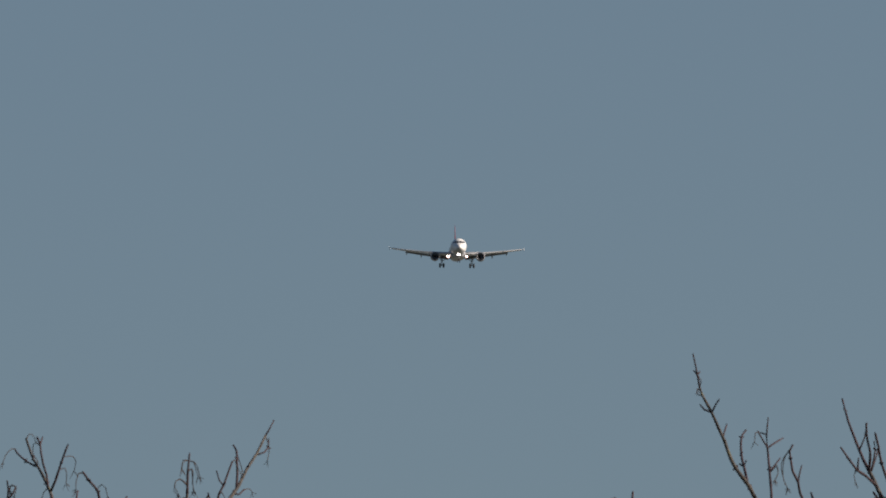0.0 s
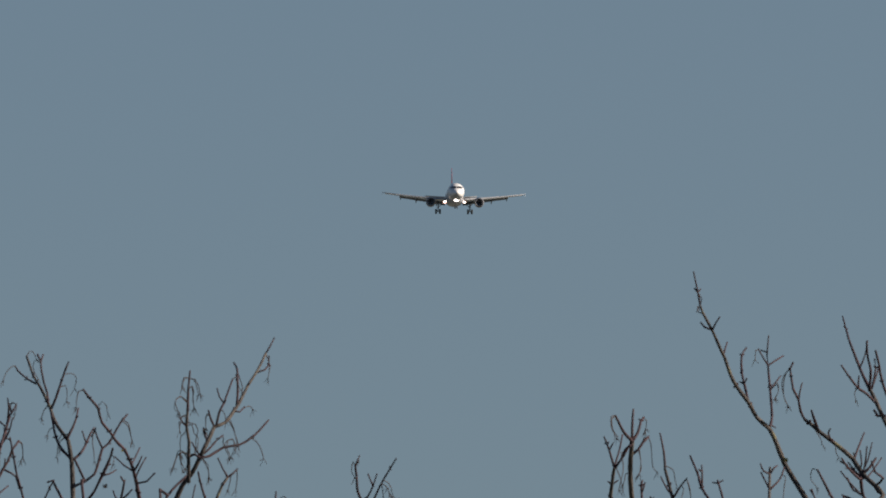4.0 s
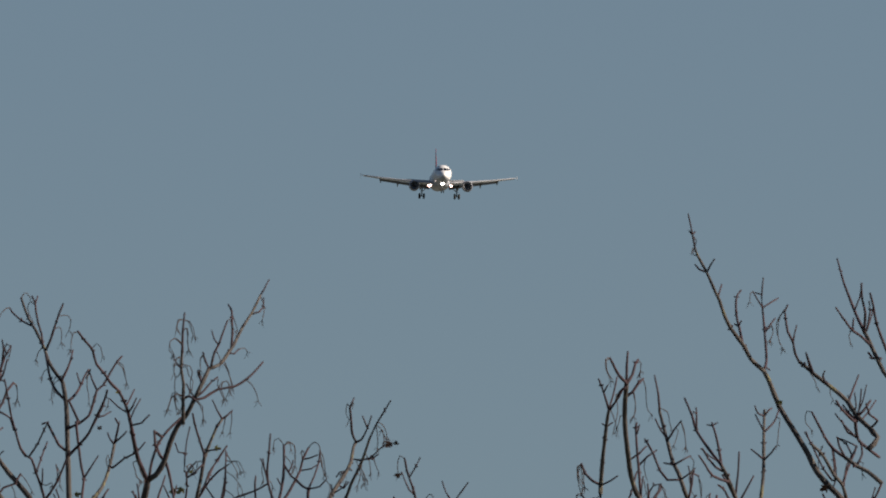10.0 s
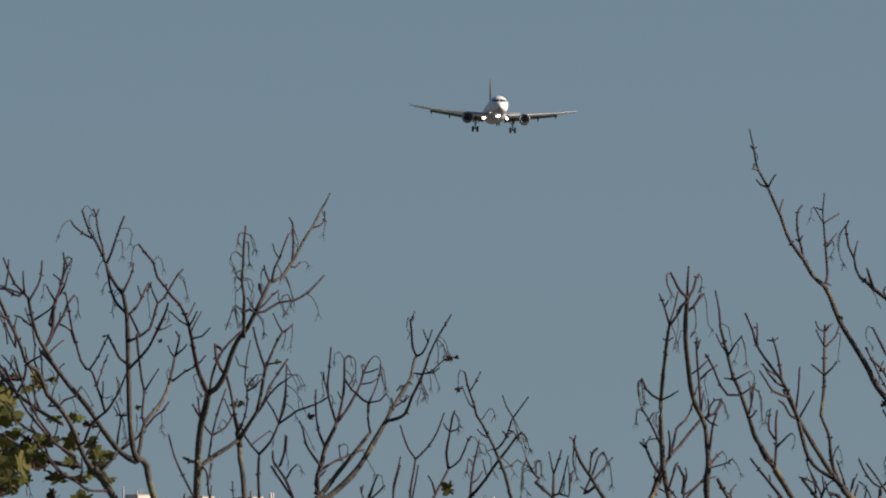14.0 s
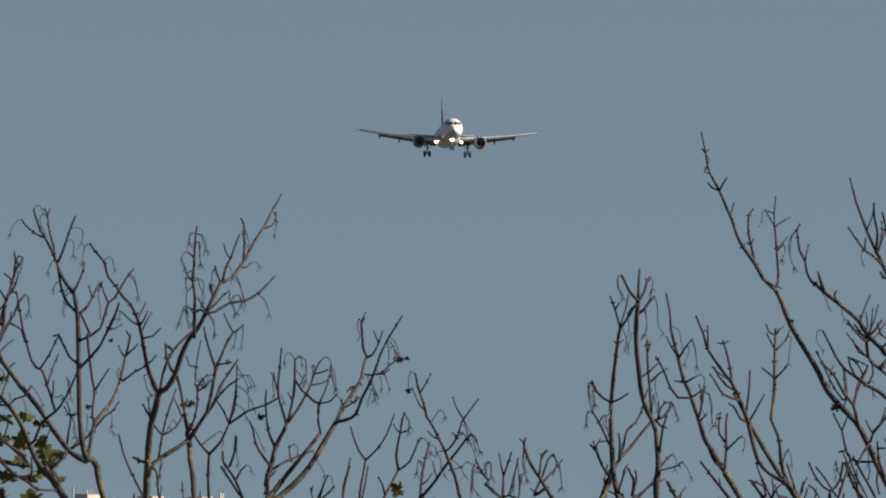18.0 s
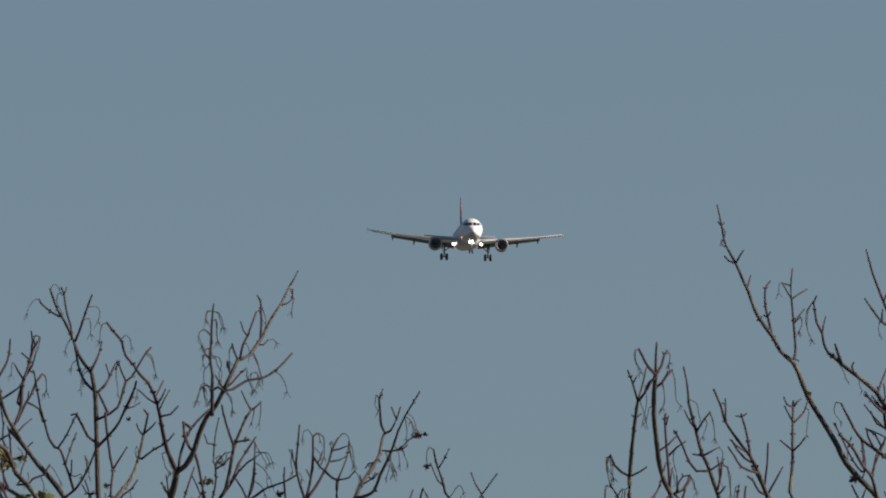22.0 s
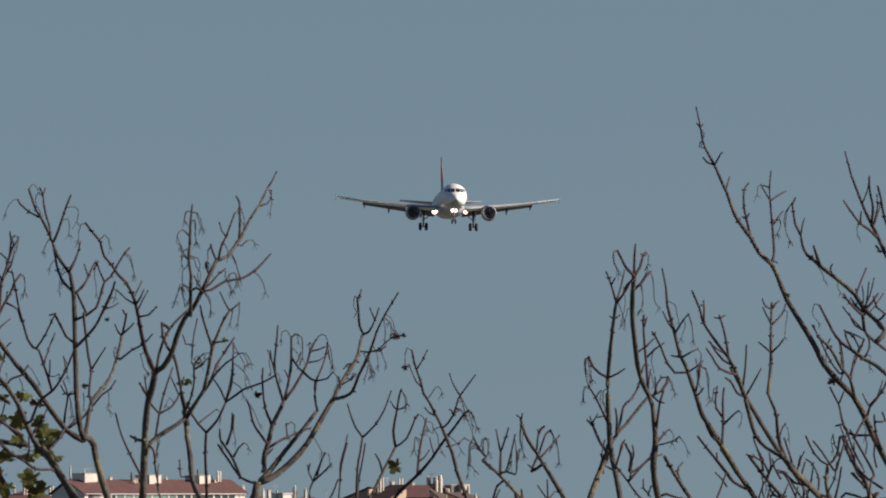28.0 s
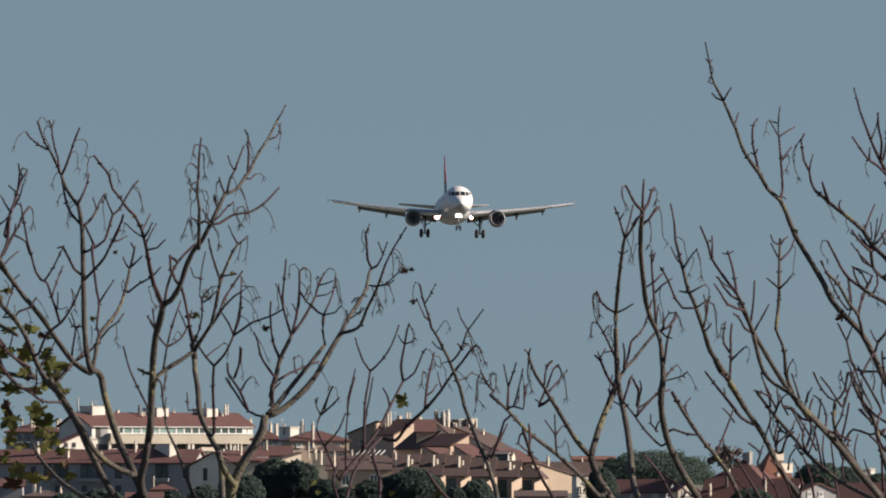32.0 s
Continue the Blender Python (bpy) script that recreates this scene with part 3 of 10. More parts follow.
twig(maple, 4.2, 3.2, 50.03, 49.87, (-1.004, 2.469), (-0.973, 2.500), (-0.946, 2.531), (-0.923, 2.578), (-0.900, 2.624), (-0.892, 2.648))
twig(maple, 3.7, 2.6, 50.04, 50.07, (-0.974, 2.559), (-0.947, 2.580), (-0.932, 2.627), (-0.925, 2.651), (-0.906, 2.667), (-0.888, 2.699), (-0.869, 2.730), (-0.855, 2.746))
twig(maple, 2.6, 2.1, 50.06, 50.08, (-0.925, 2.654), (-0.938, 2.683), (-0.945, 2.704), (-0.954, 2.688))
twig(maple, 4.2, 3.2, 50.04, 50.03, (-1.007, 2.545), (-0.974, 2.559))
twig(maple, 4.2, 3.2, 50.04, 50.01, (-0.974, 2.561), (-0.989, 2.595), (-1.002, 2.623))
stalk(maple, 1.4, 1.1, 50.07, 50.11, (-0.869, 2.730), (-0.853, 2.715), (-0.847, 2.695), (-0.841, 2.673))
twig(maple, 7.4, 5.3, 49.71, 49.59, (-0.779, 2.393), (-0.794, 2.429), (-0.804, 2.455), (-0.813, 2.494), (-0.822, 2.548))
twig(maple, 5.3, 4.2, 49.59, 49.54, (-0.822, 2.548), (-0.829, 2.579), (-0.839, 2.610), (-0.855, 2.641))
twig(maple, 4.2, 3.2, 49.54, 49.45, (-0.855, 2.641), (-0.878, 2.664), (-0.893, 2.688), (-0.915, 2.714), (-0.924, 2.750), (-0.927, 2.757), (-0.947, 2.780), (-0.964, 2.803))
stalk(maple, 1.6, 1.1, 49.45, 49.44, (-0.964, 2.803), (-0.977, 2.800), (-0.983, 2.780), (-0.984, 2.756))
stalk(maple, 1.4, 1.1, 49.48, 49.48, (-0.927, 2.757), (-0.913, 2.771), (-0.902, 2.760), (-0.898, 2.738))
twig(maple, 3.2, 2.1, 49.57, 49.56, (-0.829, 2.579), (-0.816, 2.598), (-0.807, 2.618))
twig(maple, 3.2, 2.1, 49.57, 49.57, (-0.829, 2.579), (-0.855, 2.595), (-0.879, 2.618))
twig(maple, 3.2, 2.1, 49.56, 49.60, (-0.837, 2.603), (-0.832, 2.603), (-0.813, 2.643))
twig(maple, 3.2, 2.1, 49.59, 49.57, (-0.822, 2.545), (-0.793, 2.551), (-0.772, 2.572))
twig(maple, 4.2, 3.2, 50.04, 49.95, (-0.976, 2.565), (-0.982, 2.563), (-0.976, 2.500), (-0.968, 2.437), (-0.961, 2.405), (-0.964, 2.373), (-0.967, 2.333), (-0.961, 2.314))
twig(maple, 3.2, 2.1, 49.99, 49.98, (-0.961, 2.405), (-0.941, 2.436), (-0.922, 2.465))
limb(maple, 6.3, 4.2, 50.00, 50.15, (-0.983, 2.207), (-0.973, 2.255), (-0.962, 2.315), (-0.934, 2.351), (-0.911, 2.383), (-0.896, 2.422), (-0.884, 2.470), (-0.878, 2.502))
twig(maple, 4.2, 2.6, 50.15, 50.13, (-0.878, 2.502), (-0.870, 2.534), (-0.865, 2.558), (-0.874, 2.573))
twig(maple, 3.2, 2.1, 50.15, 50.18, (-0.878, 2.502), (-0.891, 2.518), (-0.897, 2.534))
twig(maple, 3.2, 2.1, 50.15, 50.12, (-0.878, 2.506), (-0.854, 2.526), (-0.844, 2.537))
twig(maple, 3.2, 2.1, 50.11, 50.06, (-0.891, 2.440), (-0.883, 2.435), (-0.848, 2.462), (-0.816, 2.477), (-0.792, 2.504))
twig(maple, 4.2, 3.2, 50.04, 50.03, (-1.005, 2.477), (-1.032, 2.500), (-1.048, 2.532), (-1.064, 2.563), (-1.076, 2.559))
twig(maple, 5.3, 4.2, 50.07, 50.05, (-1.095, 2.170), (-1.100, 2.168), (-1.068, 2.200), (-1.041, 2.235))
twig(maple, 4.2, 2.6, 50.05, 50.07, (-1.041, 2.235), (-0.997, 2.263), (-0.966, 2.295), (-0.934, 2.335), (-0.911, 2.351), (-0.895, 2.374))
twig(maple, 3.7, 2.1, 50.05, 50.01, (-1.041, 2.235), (-1.036, 2.279), (-1.028, 2.334), (-1.039, 2.373))
twig(maple, 3.2, 2.1, 50.02, 50.03, (-1.028, 2.334), (-1.016, 2.345))
limb(maple, 10.5, 8.4, 49.90, 49.96, (-0.840, 1.873), (-0.897, 1.845), (-0.945, 1.909), (-0.984, 1.987), (-1.032, 2.082), (-1.072, 2.145), (-1.099, 2.193))
limb(maple, 8.4, 6.3, 49.95, 49.96, (-1.058, 2.136), (-1.082, 2.159), (-1.121, 2.207), (-1.145, 2.262), (-1.169, 2.317), (-1.201, 2.364), (-1.232, 2.396))
limb(maple, 8.4, 7.4, 49.92, 49.82, (-0.858, 1.921), (-0.921, 1.948), (-0.975, 1.995), (-1.014, 2.066), (-1.058, 2.133), (-1.096, 2.188))
twig(maple, 4.2, 2.6, 49.95, 49.88, (-1.142, 2.255), (-1.129, 2.262), (-1.105, 2.317), (-1.066, 2.348), (-1.034, 2.396), (-1.010, 2.451), (-0.999, 2.479))
twig(maple, 4.2, 3.2, 49.92, 49.85, (-1.070, 2.348), (-1.081, 2.388), (-1.092, 2.419), (-1.104, 2.458), (-1.120, 2.466))
twig(maple, 3.7, 2.6, 49.85, 49.82, (-1.120, 2.466), (-1.135, 2.489), (-1.148, 2.536), (-1.159, 2.576), (-1.167, 2.623), (-1.172, 2.654), (-1.176, 2.674), (-1.186, 2.678))
twig(maple, 3.2, 2.1, 49.86, 49.76, (-1.112, 2.463), (-1.088, 2.497), (-1.068, 2.536), (-1.055, 2.559))
twig(maple, 2.6, 2.1, 49.88, 50.00, (-1.092, 2.419), (-1.074, 2.475), (-1.063, 2.507))
twig(maple, 4.2, 3.2, 50.03, 50.06, (-1.231, 2.539), (-1.203, 2.595), (-1.188, 2.619), (-1.177, 2.650), (-1.159, 2.674))
stalk(maple, 1.4, 1.1, 50.06, 50.08, (-1.159, 2.674), (-1.149, 2.667), (-1.147, 2.627))
twig(maple, 3.2, 2.6, 50.04, 50.05, (-1.200, 2.595), (-1.167, 2.576), (-1.159, 2.548))
twig(maple, 5.3, 3.2, 50.04, 50.14, (-1.218, 2.594), (-1.227, 2.595), (-1.212, 2.659), (-1.197, 2.699), (-1.190, 2.739))
twig(maple, 3.2, 2.1, 50.14, 50.13, (-1.190, 2.739), (-1.187, 2.771), (-1.190, 2.794))
twig(maple, 3.2, 2.1, 50.14, 50.15, (-1.190, 2.742), (-1.174, 2.763), (-1.167, 2.779))
stalk(maple, 1.4, 1.1, 50.15, 50.15, (-1.167, 2.779), (-1.178, 2.787), (-1.184, 2.771))
twig(maple, 4.2, 3.2, 49.96, 49.97, (-1.216, 2.380), (-1.229, 2.364), (-1.198, 2.364), (-1.185, 2.380), (-1.154, 2.391), (-1.138, 2.417))
stalk(maple, 1.4, 1.1, 49.97, 50.01, (-1.138, 2.417), (-1.126, 2.405), (-1.107, 2.370))
limb(maple, 12.6, 10.5, 49.89, 49.85, (-0.834, 1.858), (-0.845, 1.908), (-0.832, 1.956), (-0.822, 2.018))
limb(maple, 10.5, 9.5, 49.85, 49.77, (-0.822, 2.018), (-0.816, 2.049), (-0.810, 2.182), (-0.807, 2.245), (-0.800, 2.308), (-0.787, 2.355), (-0.779, 2.394))
limb(maple, 8.2, 6.4, 49.71, 49.67, (-0.779, 2.393), (-0.755, 2.409), (-0.731, 2.448), (-0.716, 2.495), (-0.695, 2.542), (-0.669, 2.574), (-0.645, 2.621))
twig(maple, 4.2, 3.2, 49.71, 49.76, (-0.774, 2.401), (-0.766, 2.449), (-0.748, 2.496), (-0.724, 2.531), (-0.681, 2.572))
twig(maple, 4.7, 3.2, 49.74, 49.70, (-0.736, 2.513), (-0.759, 2.531), (-0.757, 2.496), (-0.744, 2.464), (-0.727, 2.441), (-0.716, 2.401), (-0.705, 2.339), (-0.692, 2.291))
limb(maple, 7.4, 5.3, 50.14, 50.14, (-0.695, 2.249), (-0.698, 2.281), (-0.711, 2.336))
limb(maple, 8.4, 7.4, 50.28, 50.61, (-0.599, 1.846), (-0.618, 1.847), (-0.627, 1.974), (-0.651, 2.022), (-0.684, 2.094), (-0.692, 2.166), (-0.701, 2.222), (-0.703, 2.250), (-0.710, 2.295))
limb(maple, 5.3, 3.7, 49.68, 49.64, (-0.685, 2.554), (-0.678, 2.550), (-0.678, 2.621), (-0.676, 2.660), (-0.683, 2.707), (-0.679, 2.746))
twig(maple, 4.2, 2.6, 49.64, 49.65, (-0.679, 2.746), (-0.677, 2.808), (-0.672, 2.856))
stalk(maple, 1.4, 1.1, 49.64, 49.64, (-0.678, 2.769), (-0.683, 2.772), (-0.700, 2.788), (-0.711, 2.780), (-0.716, 2.753), (-0.705, 2.742))
stalk(maple, 1.4, 1.1, 49.65, 49.64, (-0.675, 2.837), (-0.689, 2.840), (-0.695, 2.814))
stalk(maple, 1.4, 1.1, 49.65, 49.71, (-0.673, 2.837), (-0.661, 2.833), (-0.649, 2.794))
stalk(maple, 1.4, 1.1, 49.65, 49.65, (-0.677, 2.808), (-0.667, 2.816), (-0.662, 2.754))
twig(maple, 2.6, 1.6, 49.65, 49.64, (-0.683, 2.707), (-0.692, 2.714), (-0.700, 2.727))
stalk(maple, 1.4, 1.1, 49.64, 49.65, (-0.700, 2.727), (-0.687, 2.736), (-0.681, 2.730))
stalk(maple, 1.4, 1.1, 49.67, 49.65, (-0.680, 2.628), (-0.700, 2.633), (-0.714, 2.612), (-0.722, 2.589))
stalk(maple, 1.4, 1.1, 49.67, 49.68, (-0.680, 2.605), (-0.692, 2.574), (-0.705, 2.629))
twig(maple, 4.2, 3.2, 49.67, 49.66, (-0.676, 2.621), (-0.661, 2.627), (-0.645, 2.617))
limb(maple, 6.3, 5.3, 49.67, 49.69, (-0.645, 2.621), (-0.622, 2.668), (-0.606, 2.703))
limb(maple, 5.3, 3.2, 49.69, 49.81, (-0.606, 2.703), (-0.575, 2.716), (-0.552, 2.748), (-0.536, 2.772), (-0.513, 2.819), (-0.487, 2.859), (-0.462, 2.910))
twig(maple, 2.6, 1.6, 49.81, 49.82, (-0.462, 2.910), (-0.451, 2.928), (-0.440, 2.950))
twig(maple, 4.2, 2.6, 49.66, 49.73, (-0.645, 2.617), (-0.621, 2.621), (-0.582, 2.645), (-0.536, 2.653), (-0.504, 2.672), (-0.481, 2.693), (-0.457, 2.720))
twig(maple, 3.2, 2.1, 49.69, 49.71, (-0.606, 2.703), (-0.614, 2.723), (-0.622, 2.747))
stalk(maple, 1.4, 1.1, 49.71, 49.70, (-0.621, 2.739), (-0.630, 2.731), (-0.630, 2.700))
twig(maple, 3.7, 2.6, 49.69, 49.71, (-0.600, 2.708), (-0.591, 2.747), (-0.578, 2.771), (-0.567, 2.802), (-0.555, 2.834))
twig(maple, 2.6, 2.1, 49.70, 49.70, (-0.577, 2.766), (-0.591, 2.786), (-0.597, 2.807))
stalk(maple, 1.4, 1.1, 49.71, 49.72, (-0.555, 2.834), (-0.547, 2.842), (-0.542, 2.823))
twig(maple, 3.7, 2.6, 49.74, 49.83, (-0.544, 2.756), (-0.541, 2.803), (-0.542, 2.843), (-0.543, 2.867), (-0.552, 2.884))
stalk(maple, 1.4, 1.1, 49.80, 49.79, (-0.542, 2.859), (-0.534, 2.836), (-0.527, 2.812))
twig(maple, 3.2, 2.1, 49.67, 49.70, (-0.645, 2.621), (-0.622, 2.640), (-0.598, 2.668), (-0.583, 2.679))
twig(maple, 3.2, 2.1, 49.68, 49.72, (-0.626, 2.660), (-0.630, 2.676), (-0.636, 2.700))
twig(maple, 2.6, 1.6, 49.79, 49.83, (-0.487, 2.856), (-0.466, 2.863), (-0.455, 2.876), (-0.454, 2.900))
stalk(maple, 1.6, 1.1, 49.81, 49.79, (-0.462, 2.907), (-0.452, 2.875), (-0.457, 2.840))
stalk(maple, 1.4, 1.1, 49.68, 49.69, (-0.582, 2.645), (-0.570, 2.665), (-0.554, 2.668), (-0.551, 2.640), (-0.559, 2.621))
stalk(maple, 1.6, 1.1, 49.70, 49.71, (-0.504, 2.672), (-0.489, 2.661), (-0.476, 2.638), (-0.470, 2.614))
stalk(maple, 1.4, 1.1, 49.66, 49.66, (-0.639, 2.618), (-0.637, 2.613), (-0.624, 2.597), (-0.623, 2.561))
twig(maple, 3.2, 2.1, 49.73, 49.74, (-0.555, 2.748), (-0.536, 2.745), (-0.524, 2.757))
stalk(maple, 1.4, 1.1, 49.74, 49.76, (-0.524, 2.757), (-0.508, 2.761), (-0.500, 2.752))
stalk(maple, 1.4, 1.1, 49.71, 49.72, (-0.572, 2.720), (-0.564, 2.716), (-0.552, 2.692), (-0.539, 2.653))
limb(maple, 7.4, 5.3, 49.82, 49.84, (-0.808, 2.167), (-0.796, 2.198), (-0.764, 2.222), (-0.725, 2.246), (-0.694, 2.269))
limb(maple, 6.3, 4.2, 49.84, 49.81, (-0.694, 2.269), (-0.662, 2.317), (-0.643, 2.348))
limb(maple, 5.3, 3.7, 49.81, 49.81, (-0.643, 2.348), (-0.631, 2.403), (-0.621, 2.458), (-0.603, 2.505), (-0.587, 2.542), (-0.571, 2.565))
twig(maple, 3.2, 2.1, 49.81, 49.82, (-0.571, 2.565), (-0.556, 2.576), (-0.545, 2.587))
twig(maple, 3.2, 2.1, 49.81, 49.81, (-0.571, 2.565), (-0.584, 2.587), (-0.597, 2.616))
twig(maple, 3.7, 2.6, 49.81, 49.72, (-0.621, 2.466), (-0.634, 2.505), (-0.646, 2.547), (-0.652, 2.578))
twig(maple, 3.7, 2.6, 49.82, 49.80, (-0.662, 2.317), (-0.634, 2.353), (-0.607, 2.395), (-0.583, 2.419), (-0.560, 2.434))
stalk(maple, 1.4, 1.1, 49.80, 49.73, (-0.560, 2.434), (-0.536, 2.447), (-0.520, 2.418))
twig(maple, 3.2, 2.1, 49.82, 49.92, (-0.631, 2.364), (-0.608, 2.411), (-0.588, 2.451), (-0.561, 2.491))
twig(maple, 4.7, 3.7, 50.41, 50.35, (-0.659, 2.040), (-0.645, 2.045), (-0.648, 2.172), (-0.645, 2.232))
twig(maple, 4.2, 3.2, 50.35, 50.35, (-0.645, 2.232), (-0.669, 2.259), (-0.685, 2.283), (-0.696, 2.307))
twig(maple, 4.2, 3.2, 50.35, 50.34, (-0.645, 2.232), (-0.613, 2.267), (-0.589, 2.318))
twig(maple, 3.7, 2.6, 50.34, 50.34, (-0.589, 2.318), (-0.605, 2.355), (-0.621, 2.379))
twig(maple, 3.7, 2.6, 50.34, 50.29, (-0.589, 2.318), (-0.558, 2.339), (-0.534, 2.355), (-0.486, 2.371), (-0.451, 2.390))
twig(maple, 3.2, 2.1, 50.34, 50.36, (-0.589, 2.321), (-0.580, 2.355), (-0.571, 2.403), (-0.569, 2.443), (-0.566, 2.478))
twig(maple, 2.6, 1.6, 50.35, 50.39, (-0.669, 2.256), (-0.645, 2.276), (-0.617, 2.297))
stalk(maple, 1.4, 1.1, 50.39, 50.37, (-0.617, 2.297), (-0.606, 2.290), (-0.604, 2.268))
stalk(maple, 1.4, 1.1, 50.31, 50.31, (-0.530, 2.355), (-0.535, 2.378), (-0.526, 2.386), (-0.521, 2.363))
limb(maple, 14.7, 11.6, 50.28, 50.28, (-0.602, 1.846), (-0.602, 1.831), (-0.591, 1.894), (-0.562, 1.958), (-0.531, 2.005), (-0.507, 2.053), (-0.499, 2.093))
limb(maple, 8.4, 5.3, 50.28, 50.28, (-0.477, 2.122), (-0.485, 2.121), (-0.480, 2.172), (-0.469, 2.203), (-0.458, 2.251), (-0.438, 2.291), (-0.425, 2.319))
twig(maple, 4.7, 3.2, 50.28, 50.34, (-0.425, 2.319), (-0.414, 2.363), (-0.406, 2.410), (-0.404, 2.458), (-0.404, 2.498))
stalk(maple, 1.6, 1.1, 50.34, 50.34, (-0.404, 2.498), (-0.394, 2.510), (-0.375, 2.499), (-0.373, 2.443))
stalk(maple, 1.4, 1.1, 50.34, 50.35, (-0.404, 2.498), (-0.418, 2.519), (-0.431, 2.514), (-0.434, 2.494))
twig(maple, 4.2, 2.6, 50.28, 50.30, (-0.456, 2.256), (-0.462, 2.259), (-0.478, 2.299), (-0.484, 2.347), (-0.486, 2.386), (-0.484, 2.410))
twig(maple, 4.2, 2.6, 50.28, 50.24, (-0.427, 2.319), (-0.438, 2.354), (-0.449, 2.394), (-0.451, 2.426), (-0.446, 2.473), (-0.441, 2.528))
twig(maple, 2.6, 1.6, 50.26, 50.31, (-0.451, 2.410), (-0.462, 2.442), (-0.470, 2.461))
twig(maple, 4.2, 3.2, 50.28, 50.34, (-0.422, 2.323), (-0.398, 2.355), (-0.375, 2.395), (-0.359, 2.427), (-0.351, 2.459), (-0.335, 2.491))
stalk(maple, 1.6, 1.1, 50.34, 50.19, (-0.335, 2.491), (-0.319, 2.506), (-0.303, 2.493), (-0.298, 2.441), (-0.287, 2.420))
twig(maple, 3.2, 2.6, 50.32, 50.29, (-0.403, 2.442), (-0.383, 2.411), (-0.371, 2.402))
twig(maple, 3.7, 3.2, 50.29, 50.25, (-0.371, 2.402), (-0.351, 2.382), (-0.335, 2.375))
twig(maple, 3.2, 2.1, 50.25, 50.31, (-0.335, 2.375), (-0.319, 2.410), (-0.306, 2.450), (-0.303, 2.482))
twig(maple, 3.2, 2.1, 50.25, 50.23, (-0.335, 2.375), (-0.303, 2.381), (-0.287, 2.399))
stalk(maple, 1.4, 1.1, 50.23, 50.20, (-0.287, 2.399), (-0.276, 2.386), (-0.275, 2.365))
twig(maple, 5.3, 3.2, 50.25, 50.25, (-0.335, 2.375), (-0.338, 2.330), (-0.331, 2.291))
limb(maple, 8.4, 5.3, 50.28, 50.34, (-0.493, 2.095), (-0.465, 2.124), (-0.422, 2.180), (-0.382, 2.228), (-0.332, 2.292))
limb(maple, 9.5, 7.4, 50.28, 50.33, (-0.490, 2.092), (-0.449, 2.111), (-0.382, 2.172), (-0.343, 2.228), (-0.316, 2.276), (-0.287, 2.324))
limb(maple, 6.3, 4.2, 50.33, 50.47, (-0.287, 2.324), (-0.272, 2.356), (-0.253, 2.388), (-0.232, 2.420), (-0.216, 2.452), (-0.209, 2.493), (-0.201, 2.509))
twig(maple, 4.2, 3.2, 50.47, 50.40, (-0.201, 2.509), (-0.212, 2.532), (-0.215, 2.572), (-0.218, 2.606))
stalk(maple, 1.4, 1.1, 50.40, 50.42, (-0.218, 2.606), (-0.225, 2.616), (-0.229, 2.588), (-0.220, 2.572))
stalk(maple, 1.4, 1.1, 50.40, 50.40, (-0.215, 2.606), (-0.209, 2.622))
limb(maple, 5.3, 3.7, 50.33, 50.22, (-0.287, 2.324), (-0.255, 2.331), (-0.231, 2.347), (-0.216, 2.387), (-0.192, 2.434), (-0.176, 2.474), (-0.163, 2.513))
twig(maple, 3.2, 2.1, 50.22, 50.14, (-0.163, 2.513), (-0.144, 2.552), (-0.120, 2.591), (-0.103, 2.618))
twig(maple, 3.2, 2.1, 50.47, 50.42, (-0.201, 2.509), (-0.185, 2.517), (-0.169, 2.548), (-0.158, 2.580))
twig(maple, 2.6, 2.1, 50.44, 50.42, (-0.169, 2.548), (-0.182, 2.580))
twig(maple, 2.6, 1.6, 50.25, 50.18, (-0.184, 2.454), (-0.192, 2.454), (-0.160, 2.461), (-0.139, 2.481), (-0.112, 2.501))
stalk(maple, 1.4, 1.1, 50.20, 50.19, (-0.144, 2.552), (-0.139, 2.549), (-0.125, 2.536), (-0.122, 2.505))
stalk(maple, 1.4, 1.1, 50.24, 50.23, (-0.176, 2.474), (-0.163, 2.450), (-0.160, 2.418))
stalk(maple, 1.4, 1.1, 50.26, 50.24, (-0.192, 2.434), (-0.184, 2.410), (-0.179, 2.391))
twig(maple, 3.2, 2.1, 50.35, 50.39, (-0.267, 2.356), (-0.272, 2.388))
twig(maple, 4.2, 2.6, 50.28, 50.20, (-0.469, 2.195), (-0.493, 2.227), (-0.512, 2.259), (-0.520, 2.298), (-0.529, 2.322))
twig(maple, 4.2, 2.6, 50.28, 50.42, (-0.475, 2.188), (-0.470, 2.188), (-0.430, 2.212), (-0.391, 2.229), (-0.351, 2.245))
twig(maple, 2.6, 1.6, 50.37, 50.40, (-0.416, 2.218), (-0.415, 2.213), (-0.420, 2.252), (-0.407, 2.261))
stalk(maple, 1.4, 1.1, 50.40, 50.43, (-0.407, 2.261), (-0.396, 2.253), (-0.399, 2.229), (-0.412, 2.221))
stalk(maple, 1.4, 1.1, 50.41, 50.40, (-0.356, 2.243), (-0.351, 2.237), (-0.335, 2.205), (-0.319, 2.176))
twig(maple, 4.2, 3.2, 49.68, 49.71, (-0.542, 2.103), (-0.563, 2.153), (-0.582, 2.182), (-0.597, 2.205), (-0.599, 2.232))
twig(maple, 3.2, 2.1, 49.69, 49.68, (-0.563, 2.153), (-0.547, 2.182), (-0.534, 2.194))
stalk(maple, 1.4, 1.1, 49.68, 49.70, (-0.534, 2.194), (-0.525, 2.194), (-0.519, 2.182))
twig(maple, 2.6, 1.6, 49.70, 49.68, (-0.582, 2.190), (-0.569, 2.221), (-0.564, 2.276))
